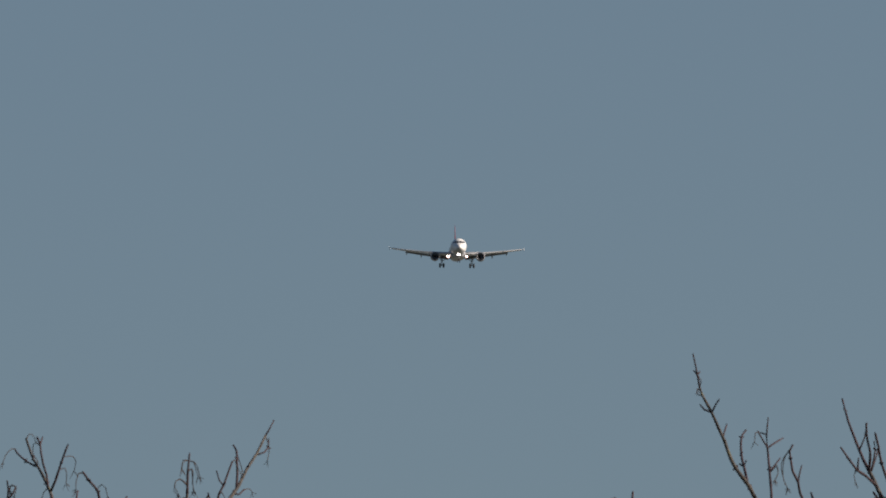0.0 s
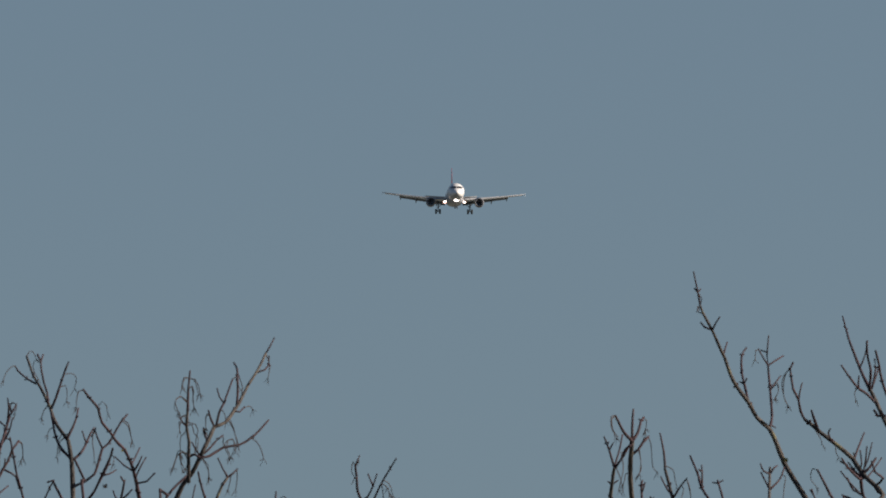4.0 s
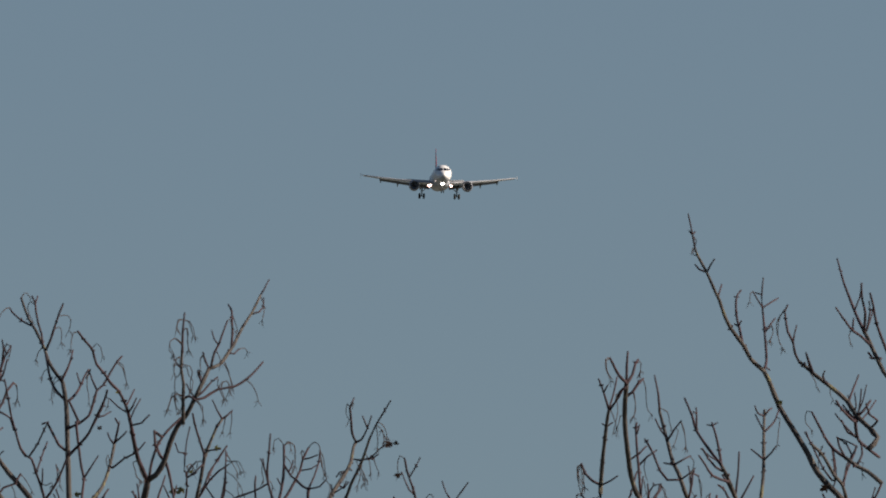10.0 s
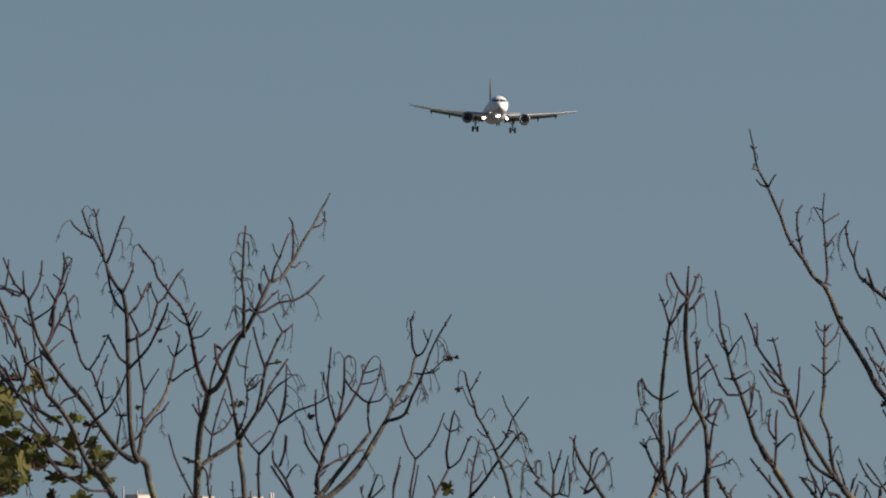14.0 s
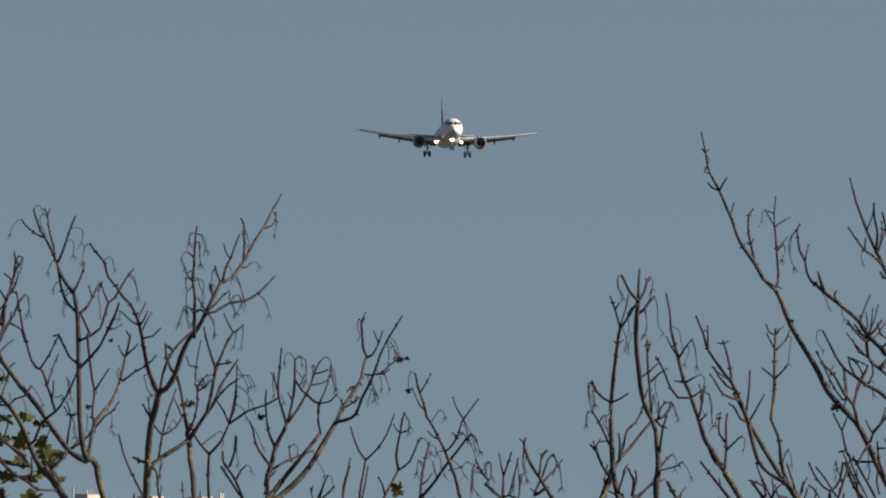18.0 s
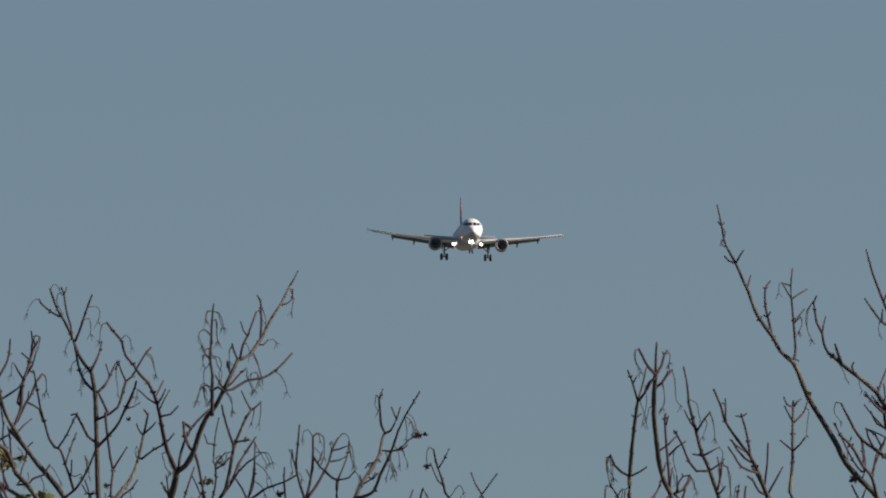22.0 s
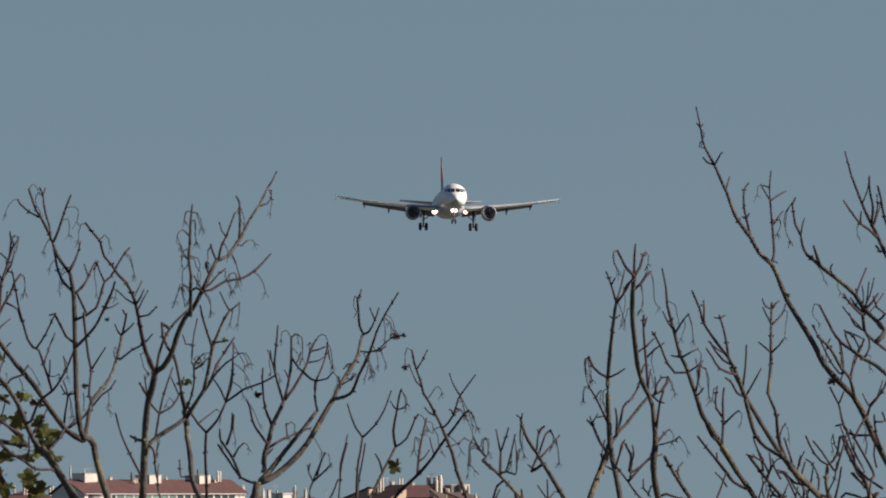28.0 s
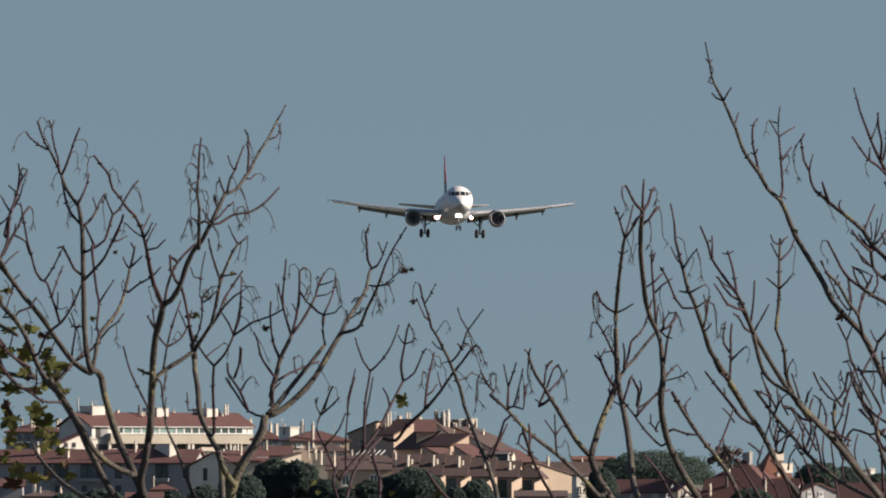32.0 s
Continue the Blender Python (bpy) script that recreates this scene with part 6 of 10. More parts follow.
limb(maple_two, 6.5, 5.4, 51.34, 51.35, (1.194, 1.947), (1.126, 2.060), (1.126, 2.138))
limb(maple_two, 7.6, 5.4, 51.43, 51.81, (1.293, 1.824), (1.312, 1.834), (1.265, 1.997), (1.242, 2.095), (1.203, 2.161), (1.180, 2.227))
twig(maple_two, 4.3, 3.2, 51.84, 51.93, (1.271, 2.048), (1.248, 2.081), (1.208, 2.122))
limb(maple_two, 6.5, 4.9, 51.40, 51.79, (1.268, 1.853), (1.262, 1.850), (1.165, 1.899), (1.118, 1.932), (1.054, 1.989), (1.006, 2.047), (0.958, 2.104), (0.910, 2.170))
twig(maple_two, 3.8, 2.7, 51.73, 51.72, (0.958, 2.104), (0.971, 2.145), (0.966, 2.178))
twig(maple_two, 3.8, 2.7, 51.68, 51.73, (1.006, 2.047), (0.974, 2.063), (0.958, 2.112))
twig(maple_two, 3.8, 2.7, 51.22, 51.17, (1.062, 2.084), (1.029, 2.089), (0.996, 2.121), (0.972, 2.127))
twig(maple_two, 3.8, 2.7, 51.82, 51.60, (1.017, 1.851), (0.983, 1.834), (0.958, 1.900), (0.911, 1.957), (0.915, 1.994), (0.882, 2.022))
twig(maple_two, 3.2, 2.2, 51.65, 51.66, (0.915, 1.994), (0.924, 2.014))
twig(maple_two, 3.8, 2.7, 51.62, 51.66, (1.054, 1.989), (1.038, 2.030), (1.046, 2.079))
twig(maple_two, 3.8, 2.7, 51.58, 51.62, (1.094, 1.951), (1.083, 2.013), (1.070, 2.071))
twig(maple_two, 3.8, 2.7, 51.83, 51.93, (1.077, 1.851), (1.140, 1.835), (1.138, 1.917), (1.126, 1.933))
twig(maple_two, 3.8, 2.7, 51.51, 51.63, (1.165, 1.899), (1.150, 1.948), (1.167, 2.013), (1.171, 2.046))
twig(maple_two, 3.2, 2.2, 51.34, 51.36, (1.194, 1.939), (1.181, 1.996), (1.191, 2.044))
twig(maple_two, 3.2, 2.2, 51.82, 51.84, (1.017, 1.851), (1.025, 1.835), (1.001, 1.917), (0.976, 1.966))
twig(maple_two, 3.2, 2.2, 51.51, 51.56, (0.742, 1.850), (0.685, 1.896), (0.645, 1.923), (0.612, 1.948))
twig(maple_two, 3.2, 2.2, 51.17, 51.15, (0.915, 1.849), (0.899, 1.833), (0.866, 1.889), (0.834, 1.914))
twig(maple_two, 3.8, 2.7, 51.62, 51.65, (1.054, 1.989), (1.070, 2.030), (1.074, 2.063))
twig(maple_two, 3.2, 2.2, 51.66, 51.70, (1.242, 2.095), (1.218, 2.120), (1.202, 2.161))
twig(maple_two, 3.8, 2.7, 51.40, 51.39, (1.260, 1.863), (1.273, 1.866), (1.284, 1.947), (1.273, 2.012))
twig(maple_two, 3.2, 2.2, 51.28, 51.16, (1.128, 2.020), (1.124, 2.060), (1.142, 2.100), (1.149, 2.148))
twig(maple_two, 3.2, 2.2, 51.25, 51.37, (1.095, 2.052), (1.099, 2.101), (1.083, 2.142), (1.065, 2.158))
twig(maple_two, 4.3, 3.2, 51.45, 51.46, (0.641, 2.053), (0.663, 2.061), (0.701, 2.048), (0.741, 2.045))
twig(maple_two, 5.4, 4.3, 51.17, 51.19, (0.831, 2.121), (0.854, 2.092), (0.891, 2.072))
twig(maple_two, 4.3, 3.2, 51.78, 51.90, (0.982, 1.998), (0.968, 1.998), (0.963, 2.048), (0.974, 2.089))
twig(maple_two, 4.3, 3.2, 51.78, 51.76, (0.982, 1.998), (0.995, 2.039), (1.014, 2.055))
twig(maple_two, 3.2, 2.2, 51.84, 51.80, (0.965, 2.029), (0.960, 2.031), (0.946, 2.072), (0.953, 2.096))
twig(maple_two, 3.2, 2.2, 51.84, 51.77, (0.968, 2.018), (0.972, 2.056), (0.985, 2.077))
twig(maple_two, 4.3, 3.2, 51.63, 51.77, (1.046, 2.009), (1.051, 2.014), (1.065, 2.063), (1.059, 2.112), (1.070, 2.153))
twig(maple_two, 3.2, 2.2, 51.65, 51.68, (1.044, 2.043), (1.025, 2.087), (1.006, 2.120), (0.986, 2.125))
twig(maple_two, 3.2, 2.2, 51.72, 51.70, (1.059, 2.088), (1.052, 2.096), (1.047, 2.132), (1.055, 2.169))
twig(maple_two, 3.2, 2.2, 51.64, 51.58, (1.070, 2.046), (1.083, 2.095), (1.089, 2.136))
twig(maple_two, 3.2, 2.2, 51.63, 51.64, (1.048, 1.996), (1.034, 1.989), (1.018, 2.014), (1.029, 2.046))
twig(maple_two, 4.3, 3.2, 51.89, 51.86, (1.149, 2.013), (1.147, 2.007), (1.167, 2.081), (1.177, 2.138))
twig(maple_two, 4.3, 3.2, 51.84, 51.85, (1.284, 2.039), (1.238, 2.089), (1.212, 2.121))
twig(maple_two, 4.3, 3.2, 51.24, 51.26, (1.078, 2.071), (1.078, 2.065), (1.127, 2.047), (1.168, 2.028))
twig(maple_two, 4.3, 3.2, 51.52, 51.40, (0.700, 1.884), (0.673, 1.850), (0.619, 1.939), (0.575, 1.988))
twig(maple_two, 4.3, 3.2, 51.17, 51.19, (0.915, 1.849), (0.875, 1.917), (0.839, 1.975))
twig(maple_two, 4.3, 3.2, 51.82, 51.76, (1.017, 1.851), (0.997, 1.908), (0.978, 1.949), (0.950, 1.973))
twig(maple_two, 4.3, 3.2, 51.83, 51.81, (1.077, 1.851), (1.067, 1.916), (1.049, 1.974))
twig(maple_two, 3.2, 2.2, 51.46, 51.46, (0.558, 2.102), (0.566, 2.151), (0.550, 2.204))
twig(maple_two, 3.2, 2.2, 51.31, 51.27, (0.561, 2.149), (0.569, 2.174), (0.565, 2.198))
twig(maple_two, 3.2, 2.2, 51.46, 51.46, (0.611, 2.058), (0.619, 2.053), (0.598, 2.078), (0.598, 2.102))
twig(maple_two, 3.2, 2.2, 51.46, 51.46, (0.611, 2.058), (0.619, 2.081), (0.631, 2.091))
twig(maple_two, 4.3, 3.2, 51.39, 51.41, (1.273, 1.996), (1.247, 2.045), (1.254, 2.102))
twig(maple_two, 3.2, 2.2, 51.75, 51.78, (1.197, 2.178), (1.204, 2.178), (1.191, 2.211), (1.171, 2.260))
twig(maple_two, 3.2, 2.2, 51.74, 51.75, (1.179, 2.409), (1.171, 2.409), (1.146, 2.442), (1.130, 2.474), (1.111, 2.515), (1.093, 2.548))
twig(maple_two, 3.2, 2.2, 51.74, 51.80, (1.179, 2.409), (1.176, 2.466), (1.171, 2.508))
twig(maple_two, 3.2, 2.2, 51.81, 51.83, (1.240, 2.584), (1.247, 2.581), (1.222, 2.606), (1.206, 2.628))
twig(maple_two, 3.2, 2.2, 51.82, 51.86, (1.235, 2.485), (1.230, 2.484), (1.214, 2.517), (1.190, 2.533))
twig(maple_two, 3.2, 2.2, 51.83, 51.82, (1.122, 2.717), (1.109, 2.754), (1.100, 2.779))
stalk(maple, 1.5, 1.1, 50.21, 50.22, (-1.138, 2.915), (-1.130, 2.929), (-1.122, 2.929), (-1.115, 2.919))
stalk(maple, 1.5, 1.1, 50.14, 50.15, (-1.097, 2.893), (-1.108, 2.905), (-1.116, 2.898), (-1.119, 2.885), (-1.115, 2.868), (-1.106, 2.853))
stalk(maple, 1.5, 1.1, 50.12, 50.14, (-1.075, 2.777), (-1.088, 2.763), (-1.096, 2.741))
stalk(maple, 1.5, 1.1, 50.08, 50.10, (-1.060, 2.714), (-1.073, 2.706), (-1.078, 2.693))
stalk(maple, 1.5, 1.1, 50.06, 50.08, (-1.017, 2.693), (-1.039, 2.691), (-1.046, 2.679), (-1.050, 2.651), (-1.052, 2.631))
stalk(maple, 1.5, 1.1, 50.07, 50.09, (-1.027, 2.685), (-1.044, 2.672), (-1.046, 2.652))
stalk(maple, 1.5, 1.1, 50.07, 50.04, (-0.944, 2.700), (-0.950, 2.692), (-0.952, 2.665), (-0.948, 2.644), (-0.947, 2.617))
stalk(maple, 1.5, 1.1, 50.07, 50.06, (-0.866, 2.733), (-0.852, 2.723), (-0.846, 2.699), (-0.841, 2.672))
twig(maple, 2.7, 1.9, 50.04, 50.07, (-0.952, 2.576), (-0.941, 2.590), (-0.933, 2.617), (-0.928, 2.634), (-0.923, 2.652))
twig(maple, 2.7, 1.9, 49.96, 49.97, (-0.941, 2.540), (-0.921, 2.575), (-0.906, 2.605), (-0.898, 2.631))
twig(maple, 2.7, 1.9, 49.96, 49.98, (-0.921, 2.575), (-0.902, 2.580), (-0.886, 2.590))
stalk(maple, 1.5, 1.1, 49.96, 49.94, (-0.897, 2.631), (-0.890, 2.626), (-0.892, 2.608))
twig(maple, 2.7, 1.9, 49.58, 49.58, (-0.825, 2.560), (-0.811, 2.590), (-0.796, 2.616))
stalk(maple, 1.5, 1.1, 49.65, 49.63, (-0.674, 2.837), (-0.683, 2.840), (-0.691, 2.830), (-0.693, 2.816))
stalk(maple, 1.5, 1.1, 49.65, 49.65, (-0.674, 2.837), (-0.658, 2.834), (-0.649, 2.817), (-0.644, 2.793))
stalk(maple, 1.5, 1.1, 49.64, 49.65, (-0.677, 2.808), (-0.665, 2.815), (-0.662, 2.800), (-0.665, 2.776), (-0.660, 2.754))
stalk(maple, 1.5, 1.1, 49.64, 49.61, (-0.678, 2.771), (-0.697, 2.787), (-0.709, 2.782), (-0.713, 2.765), (-0.702, 2.742))
stalk(maple, 1.5, 1.1, 49.65, 49.63, (-0.683, 2.707), (-0.697, 2.715), (-0.701, 2.708), (-0.702, 2.691))
stalk(maple, 1.5, 1.1, 49.64, 49.63, (-0.681, 2.730), (-0.692, 2.733), (-0.700, 2.718))
stalk(maple, 1.5, 1.1, 49.65, 49.67, (-0.682, 2.698), (-0.691, 2.682), (-0.699, 2.678), (-0.701, 2.651), (-0.699, 2.624))
stalk(maple, 1.5, 1.1, 49.65, 49.66, (-0.682, 2.715), (-0.657, 2.709), (-0.651, 2.692), (-0.658, 2.665), (-0.657, 2.645))
stalk(maple, 1.5, 1.1, 49.65, 49.63, (-0.683, 2.707), (-0.667, 2.708), (-0.662, 2.685), (-0.650, 2.671), (-0.652, 2.647))
stalk(maple, 1.5, 1.1, 49.67, 49.69, (-0.676, 2.621), (-0.698, 2.638), (-0.708, 2.635), (-0.714, 2.611), (-0.721, 2.591))
stalk(maple, 1.5, 1.1, 49.67, 49.64, (-0.678, 2.607), (-0.691, 2.631), (-0.701, 2.631), (-0.698, 2.604), (-0.689, 2.587))
twig(maple, 2.7, 1.9, 49.67, 49.68, (-0.645, 2.621), (-0.657, 2.638), (-0.667, 2.658))
stalk(maple, 1.5, 1.1, 49.66, 49.64, (-0.645, 2.617), (-0.631, 2.600), (-0.623, 2.580), (-0.621, 2.563))
twig(maple, 2.7, 1.9, 49.69, 49.66, (-0.606, 2.703), (-0.617, 2.726), (-0.620, 2.745))
stalk(maple, 1.5, 1.1, 49.69, 49.71, (-0.620, 2.742), (-0.629, 2.733), (-0.630, 2.700))
stalk(maple, 1.5, 1.1, 49.69, 49.67, (-0.596, 2.724), (-0.593, 2.743), (-0.583, 2.750), (-0.575, 2.733), (-0.573, 2.716))
stalk(maple, 1.5, 1.1, 49.72, 49.70, (-0.566, 2.729), (-0.553, 2.700), (-0.548, 2.680), (-0.542, 2.652))
stalk(maple, 1.5, 1.1, 49.70, 49.72, (-0.589, 2.675), (-0.580, 2.673), (-0.583, 2.659), (-0.576, 2.642), (-0.566, 2.619))
stalk(maple, 1.5, 1.1, 49.69, 49.71, (-0.573, 2.647), (-0.568, 2.666), (-0.557, 2.669), (-0.549, 2.659), (-0.547, 2.639))
stalk(maple, 1.5, 1.1, 49.69, 49.67, (-0.573, 2.647), (-0.567, 2.632), (-0.562, 2.618))
stalk(maple, 1.5, 1.1, 49.68, 49.71, (-0.626, 2.660), (-0.634, 2.679), (-0.638, 2.696), (-0.632, 2.693), (-0.624, 2.673))
stalk(maple, 1.5, 1.1, 49.81, 49.82, (-0.562, 2.572), (-0.565, 2.553), (-0.570, 2.532))
stalk(maple, 1.5, 1.1, 49.82, 49.83, (-0.545, 2.587), (-0.545, 2.560), (-0.550, 2.529))
stalk(maple, 1.5, 1.1, 50.13, 50.12, (-1.188, 2.780), (-1.172, 2.783), (-1.165, 2.775), (-1.170, 2.754))
twig(maple, 2.7, 1.9, 50.14, 50.17, (-1.180, 2.755), (-1.185, 2.776))
twig(maple, 2.7, 1.9, 50.08, 50.09, (-1.193, 2.714), (-1.215, 2.733))
stalk(maple, 1.5, 1.1, 50.06, 50.09, (-1.159, 2.674), (-1.150, 2.665), (-1.147, 2.638), (-1.152, 2.621))
stalk(maple, 1.5, 1.1, 49.82, 49.85, (-1.182, 2.676), (-1.175, 2.670), (-1.174, 2.640))
twig(maple, 2.7, 1.9, 50.04, 50.03, (-1.200, 2.595), (-1.196, 2.623))
twig(maple, 2.7, 1.9, 49.90, 49.90, (-1.034, 2.396), (-1.032, 2.419), (-1.036, 2.440))
stalk(maple, 1.5, 1.1, 49.90, 49.88, (-1.037, 2.440), (-1.026, 2.419), (-1.026, 2.385))
twig(maple, 2.7, 1.9, 49.91, 49.88, (-1.079, 2.380), (-1.075, 2.399), (-1.074, 2.429))
stalk(maple, 1.5, 1.1, 49.91, 49.88, (-1.077, 2.388), (-1.063, 2.385), (-1.050, 2.392), (-1.046, 2.385))
stalk(maple, 1.5, 1.1, 50.02, 50.01, (-1.026, 2.336), (-1.018, 2.312), (-1.021, 2.299), (-1.016, 2.277))
twig(maple, 2.7, 1.9, 50.02, 50.03, (-1.003, 2.342), (-1.022, 2.336), (-1.035, 2.339), (-1.046, 2.360))
stalk(maple, 1.5, 1.1, 50.07, 50.04, (-0.916, 2.348), (-0.913, 2.330), (-0.913, 2.313))
stalk(maple, 1.5, 1.1, 50.11, 50.12, (-0.894, 2.432), (-0.901, 2.457), (-0.896, 2.472), (-0.891, 2.457))
twig(maple, 2.7, 1.9, 49.72, 49.71, (-0.744, 2.464), (-0.757, 2.485), (-0.759, 2.529))
stalk(maple, 1.5, 1.1, 49.66, 49.64, (-0.802, 2.450), (-0.818, 2.443), (-0.812, 2.423), (-0.808, 2.403), (-0.798, 2.393))
twig(maple, 2.7, 1.9, 49.83, 49.85, (-0.806, 2.334), (-0.816, 2.348), (-0.821, 2.365))
twig(maple, 2.7, 1.9, 49.86, 49.86, (-0.715, 2.333), (-0.723, 2.352), (-0.735, 2.379))
stalk(maple, 1.5, 1.1, 49.86, 49.84, (-0.728, 2.309), (-0.740, 2.324), (-0.750, 2.304))
stalk(maple, 1.5, 1.1, 49.83, 49.83, (-0.778, 2.225), (-0.772, 2.195), (-0.776, 2.175))
twig(maple, 2.7, 1.9, 50.45, 50.47, (-0.686, 2.108), (-0.719, 2.108), (-0.721, 2.129), (-0.722, 2.154))
twig(maple, 2.7, 1.9, 49.63, 49.61, (-0.669, 2.385), (-0.666, 2.416), (-0.642, 2.443))
stalk(maple, 1.5, 1.1, 49.63, 49.66, (-0.661, 2.422), (-0.656, 2.437), (-0.651, 2.417))
twig(maple, 2.7, 1.9, 49.63, 49.60, (-0.668, 2.400), (-0.642, 2.413))
stalk(maple, 1.5, 1.1, 49.81, 49.82, (-0.623, 2.447), (-0.637, 2.448), (-0.643, 2.436))
twig(maple, 2.7, 1.9, 49.81, 49.83, (-0.623, 2.370), (-0.611, 2.413), (-0.587, 2.447), (-0.560, 2.488))
twig(maple, 2.7, 1.9, 49.81, 49.78, (-0.614, 2.477), (-0.577, 2.481))
stalk(maple, 1.5, 1.1, 50.36, 50.38, (-0.566, 2.478), (-0.545, 2.441), (-0.535, 2.421))
stalk(maple, 1.5, 1.1, 50.36, 50.35, (-0.568, 2.457), (-0.549, 2.455), (-0.532, 2.455), (-0.518, 2.427))
twig(maple, 2.7, 1.9, 50.34, 50.34, (-0.589, 2.321), (-0.576, 2.352), (-0.569, 2.393), (-0.568, 2.482))
stalk(maple, 1.5, 1.1, 50.34, 50.31, (-0.569, 2.428), (-0.548, 2.413), (-0.534, 2.396))
stalk(maple, 1.5, 1.1, 50.34, 50.31, (-0.572, 2.376), (-0.548, 2.358), (-0.541, 2.338))
stalk(maple, 1.5, 1.1, 50.20, 50.18, (-0.527, 2.317), (-0.516, 2.302), (-0.505, 2.281), (-0.495, 2.254))
stalk(maple, 1.5, 1.1, 49.71, 49.74, (-0.599, 2.227), (-0.601, 2.215), (-0.592, 2.181))
stalk(maple, 1.5, 1.1, 49.68, 49.66, (-0.560, 2.272), (-0.560, 2.228), (-0.554, 2.201))
stalk(maple, 1.5, 1.1, 50.34, 50.36, (-0.404, 2.498), (-0.387, 2.509), (-0.374, 2.498), (-0.372, 2.470), (-0.373, 2.443))
stalk(maple, 1.5, 1.1, 50.34, 50.37, (-0.404, 2.498), (-0.389, 2.506), (-0.385, 2.491))
twig(maple, 2.7, 1.9, 50.31, 50.34, (-0.391, 2.423), (-0.381, 2.444), (-0.378, 2.456))
stalk(maple, 1.5, 1.1, 50.33, 50.32, (-0.351, 2.459), (-0.355, 2.477), (-0.352, 2.485))
twig(maple, 2.7, 1.9, 50.33, 50.32, (-0.351, 2.459), (-0.330, 2.463), (-0.312, 2.470))
twig(maple, 2.7, 1.9, 50.32, 50.32, (-0.359, 2.427), (-0.329, 2.432), (-0.312, 2.442))
stalk(maple, 1.5, 1.1, 50.31, 50.33, (-0.303, 2.482), (-0.295, 2.470), (-0.290, 2.443), (-0.288, 2.419))
stalk(maple, 1.5, 1.1, 50.31, 50.29, (-0.303, 2.482), (-0.297, 2.449), (-0.293, 2.421))
twig(maple, 2.7, 1.9, 50.40, 50.41, (-0.218, 2.606), (-0.207, 2.631))
stalk(maple, 1.5, 1.1, 50.19, 50.21, (-0.139, 2.560), (-0.127, 2.554), (-0.117, 2.537), (-0.113, 2.517))
stalk(maple, 1.5, 1.1, 50.19, 50.21, (-0.144, 2.552), (-0.139, 2.510), (-0.141, 2.489))
twig(maple, 2.7, 1.9, 50.43, 50.40, (-0.215, 2.460), (-0.182, 2.458), (-0.155, 2.461), (-0.141, 2.472))
stalk(maple, 1.5, 1.1, 50.43, 50.45, (-0.152, 2.464), (-0.147, 2.445), (-0.138, 2.424))
stalk(maple, 1.5, 1.1, 50.26, 50.23, (-0.192, 2.434), (-0.185, 2.414), (-0.175, 2.390))
stalk(maple, 1.5, 1.1, 50.25, 50.24, (-0.189, 2.442), (-0.178, 2.407))
stalk(maple, 1.5, 1.1, 50.26, 50.27, (-0.202, 2.415), (-0.189, 2.415), (-0.192, 2.398), (-0.197, 2.384))
stalk(maple, 1.5, 1.1, 50.40, 50.42, (-0.236, 2.414), (-0.248, 2.416), (-0.250, 2.423), (-0.237, 2.427))
twig(maple, 2.7, 1.9, 50.36, 50.35, (-0.268, 2.362), (-0.237, 2.381), (-0.230, 2.395))
twig(maple, 2.7, 1.9, 50.30, 50.32, (-0.107, 2.293), (-0.117, 2.302), (-0.125, 2.316))
twig(maple, 2.7, 1.9, 50.30, 50.30, (-0.107, 2.293), (-0.089, 2.299), (-0.080, 2.309))
stalk(maple, 1.5, 1.1, 50.27, 50.26, (-0.096, 2.346), (-0.082, 2.329), (-0.079, 2.309))
stalk(maple, 1.5, 1.1, 49.87, 49.86, (0.069, 2.325), (0.078, 2.301), (0.085, 2.274))
twig(maple, 2.7, 1.9, 49.89, 49.87, (0.056, 2.291), (0.071, 2.288), (0.054, 2.279), (0.041, 2.287))
stalk(maple, 1.5, 1.1, 50.09, 50.07, (0.091, 2.285), (0.102, 2.283), (0.106, 2.273))
twig(maple, 2.7, 1.9, 50.26, 50.24, (-0.449, 2.394), (-0.459, 2.434), (-0.462, 2.458))
stalk(maple, 1.5, 1.1, 50.26, 50.28, (-0.462, 2.454), (-0.466, 2.428), (-0.461, 2.400))
stalk(maple, 1.5, 1.1, 50.26, 50.29, (-0.449, 2.394), (-0.442, 2.397), (-0.435, 2.380))
twig(maple, 2.7, 1.9, 50.30, 50.28, (-0.411, 2.382), (-0.422, 2.404))
stalk(maple_two, 1.5, 1.1, 51.92, 51.90, (0.984, 2.845), (1.003, 2.861), (1.005, 2.839), (0.997, 2.820))
stalk(maple_two, 1.5, 1.1, 51.77, 51.80, (1.039, 2.903), (1.019, 2.881), (1.013, 2.851), (1.023, 2.806), (1.031, 2.795))
twig(maple_two, 2.7, 1.9, 51.23, 51.23, (1.226, 2.889), (1.242, 2.928), (1.248, 2.964))
stalk(maple_two, 1.5, 1.1, 51.15, 51.14, (1.219, 2.836), (1.208, 2.815), (1.211, 2.797))
stalk(maple_two, 1.5, 1.1, 50.98, 50.96, (0.522, 2.752), (0.511, 2.744), (0.514, 2.714), (0.520, 2.703))
stalk(maple_two, 1.5, 1.1, 51.11, 51.12, (0.604, 2.750), (0.612, 2.739), (0.610, 2.717))
twig(maple_two, 2.7, 1.9, 51.21, 51.23, (1.260, 2.831), (1.276, 2.876), (1.280, 2.898))
stalk(maple_two, 1.5, 1.1, 51.54, 51.54, (0.528, 2.617), (0.541, 2.581), (0.547, 2.552))
stalk(maple_two, 1.5, 1.1, 51.12, 51.12, (0.565, 2.592), (0.551, 2.588), (0.548, 2.570), (0.544, 2.559))
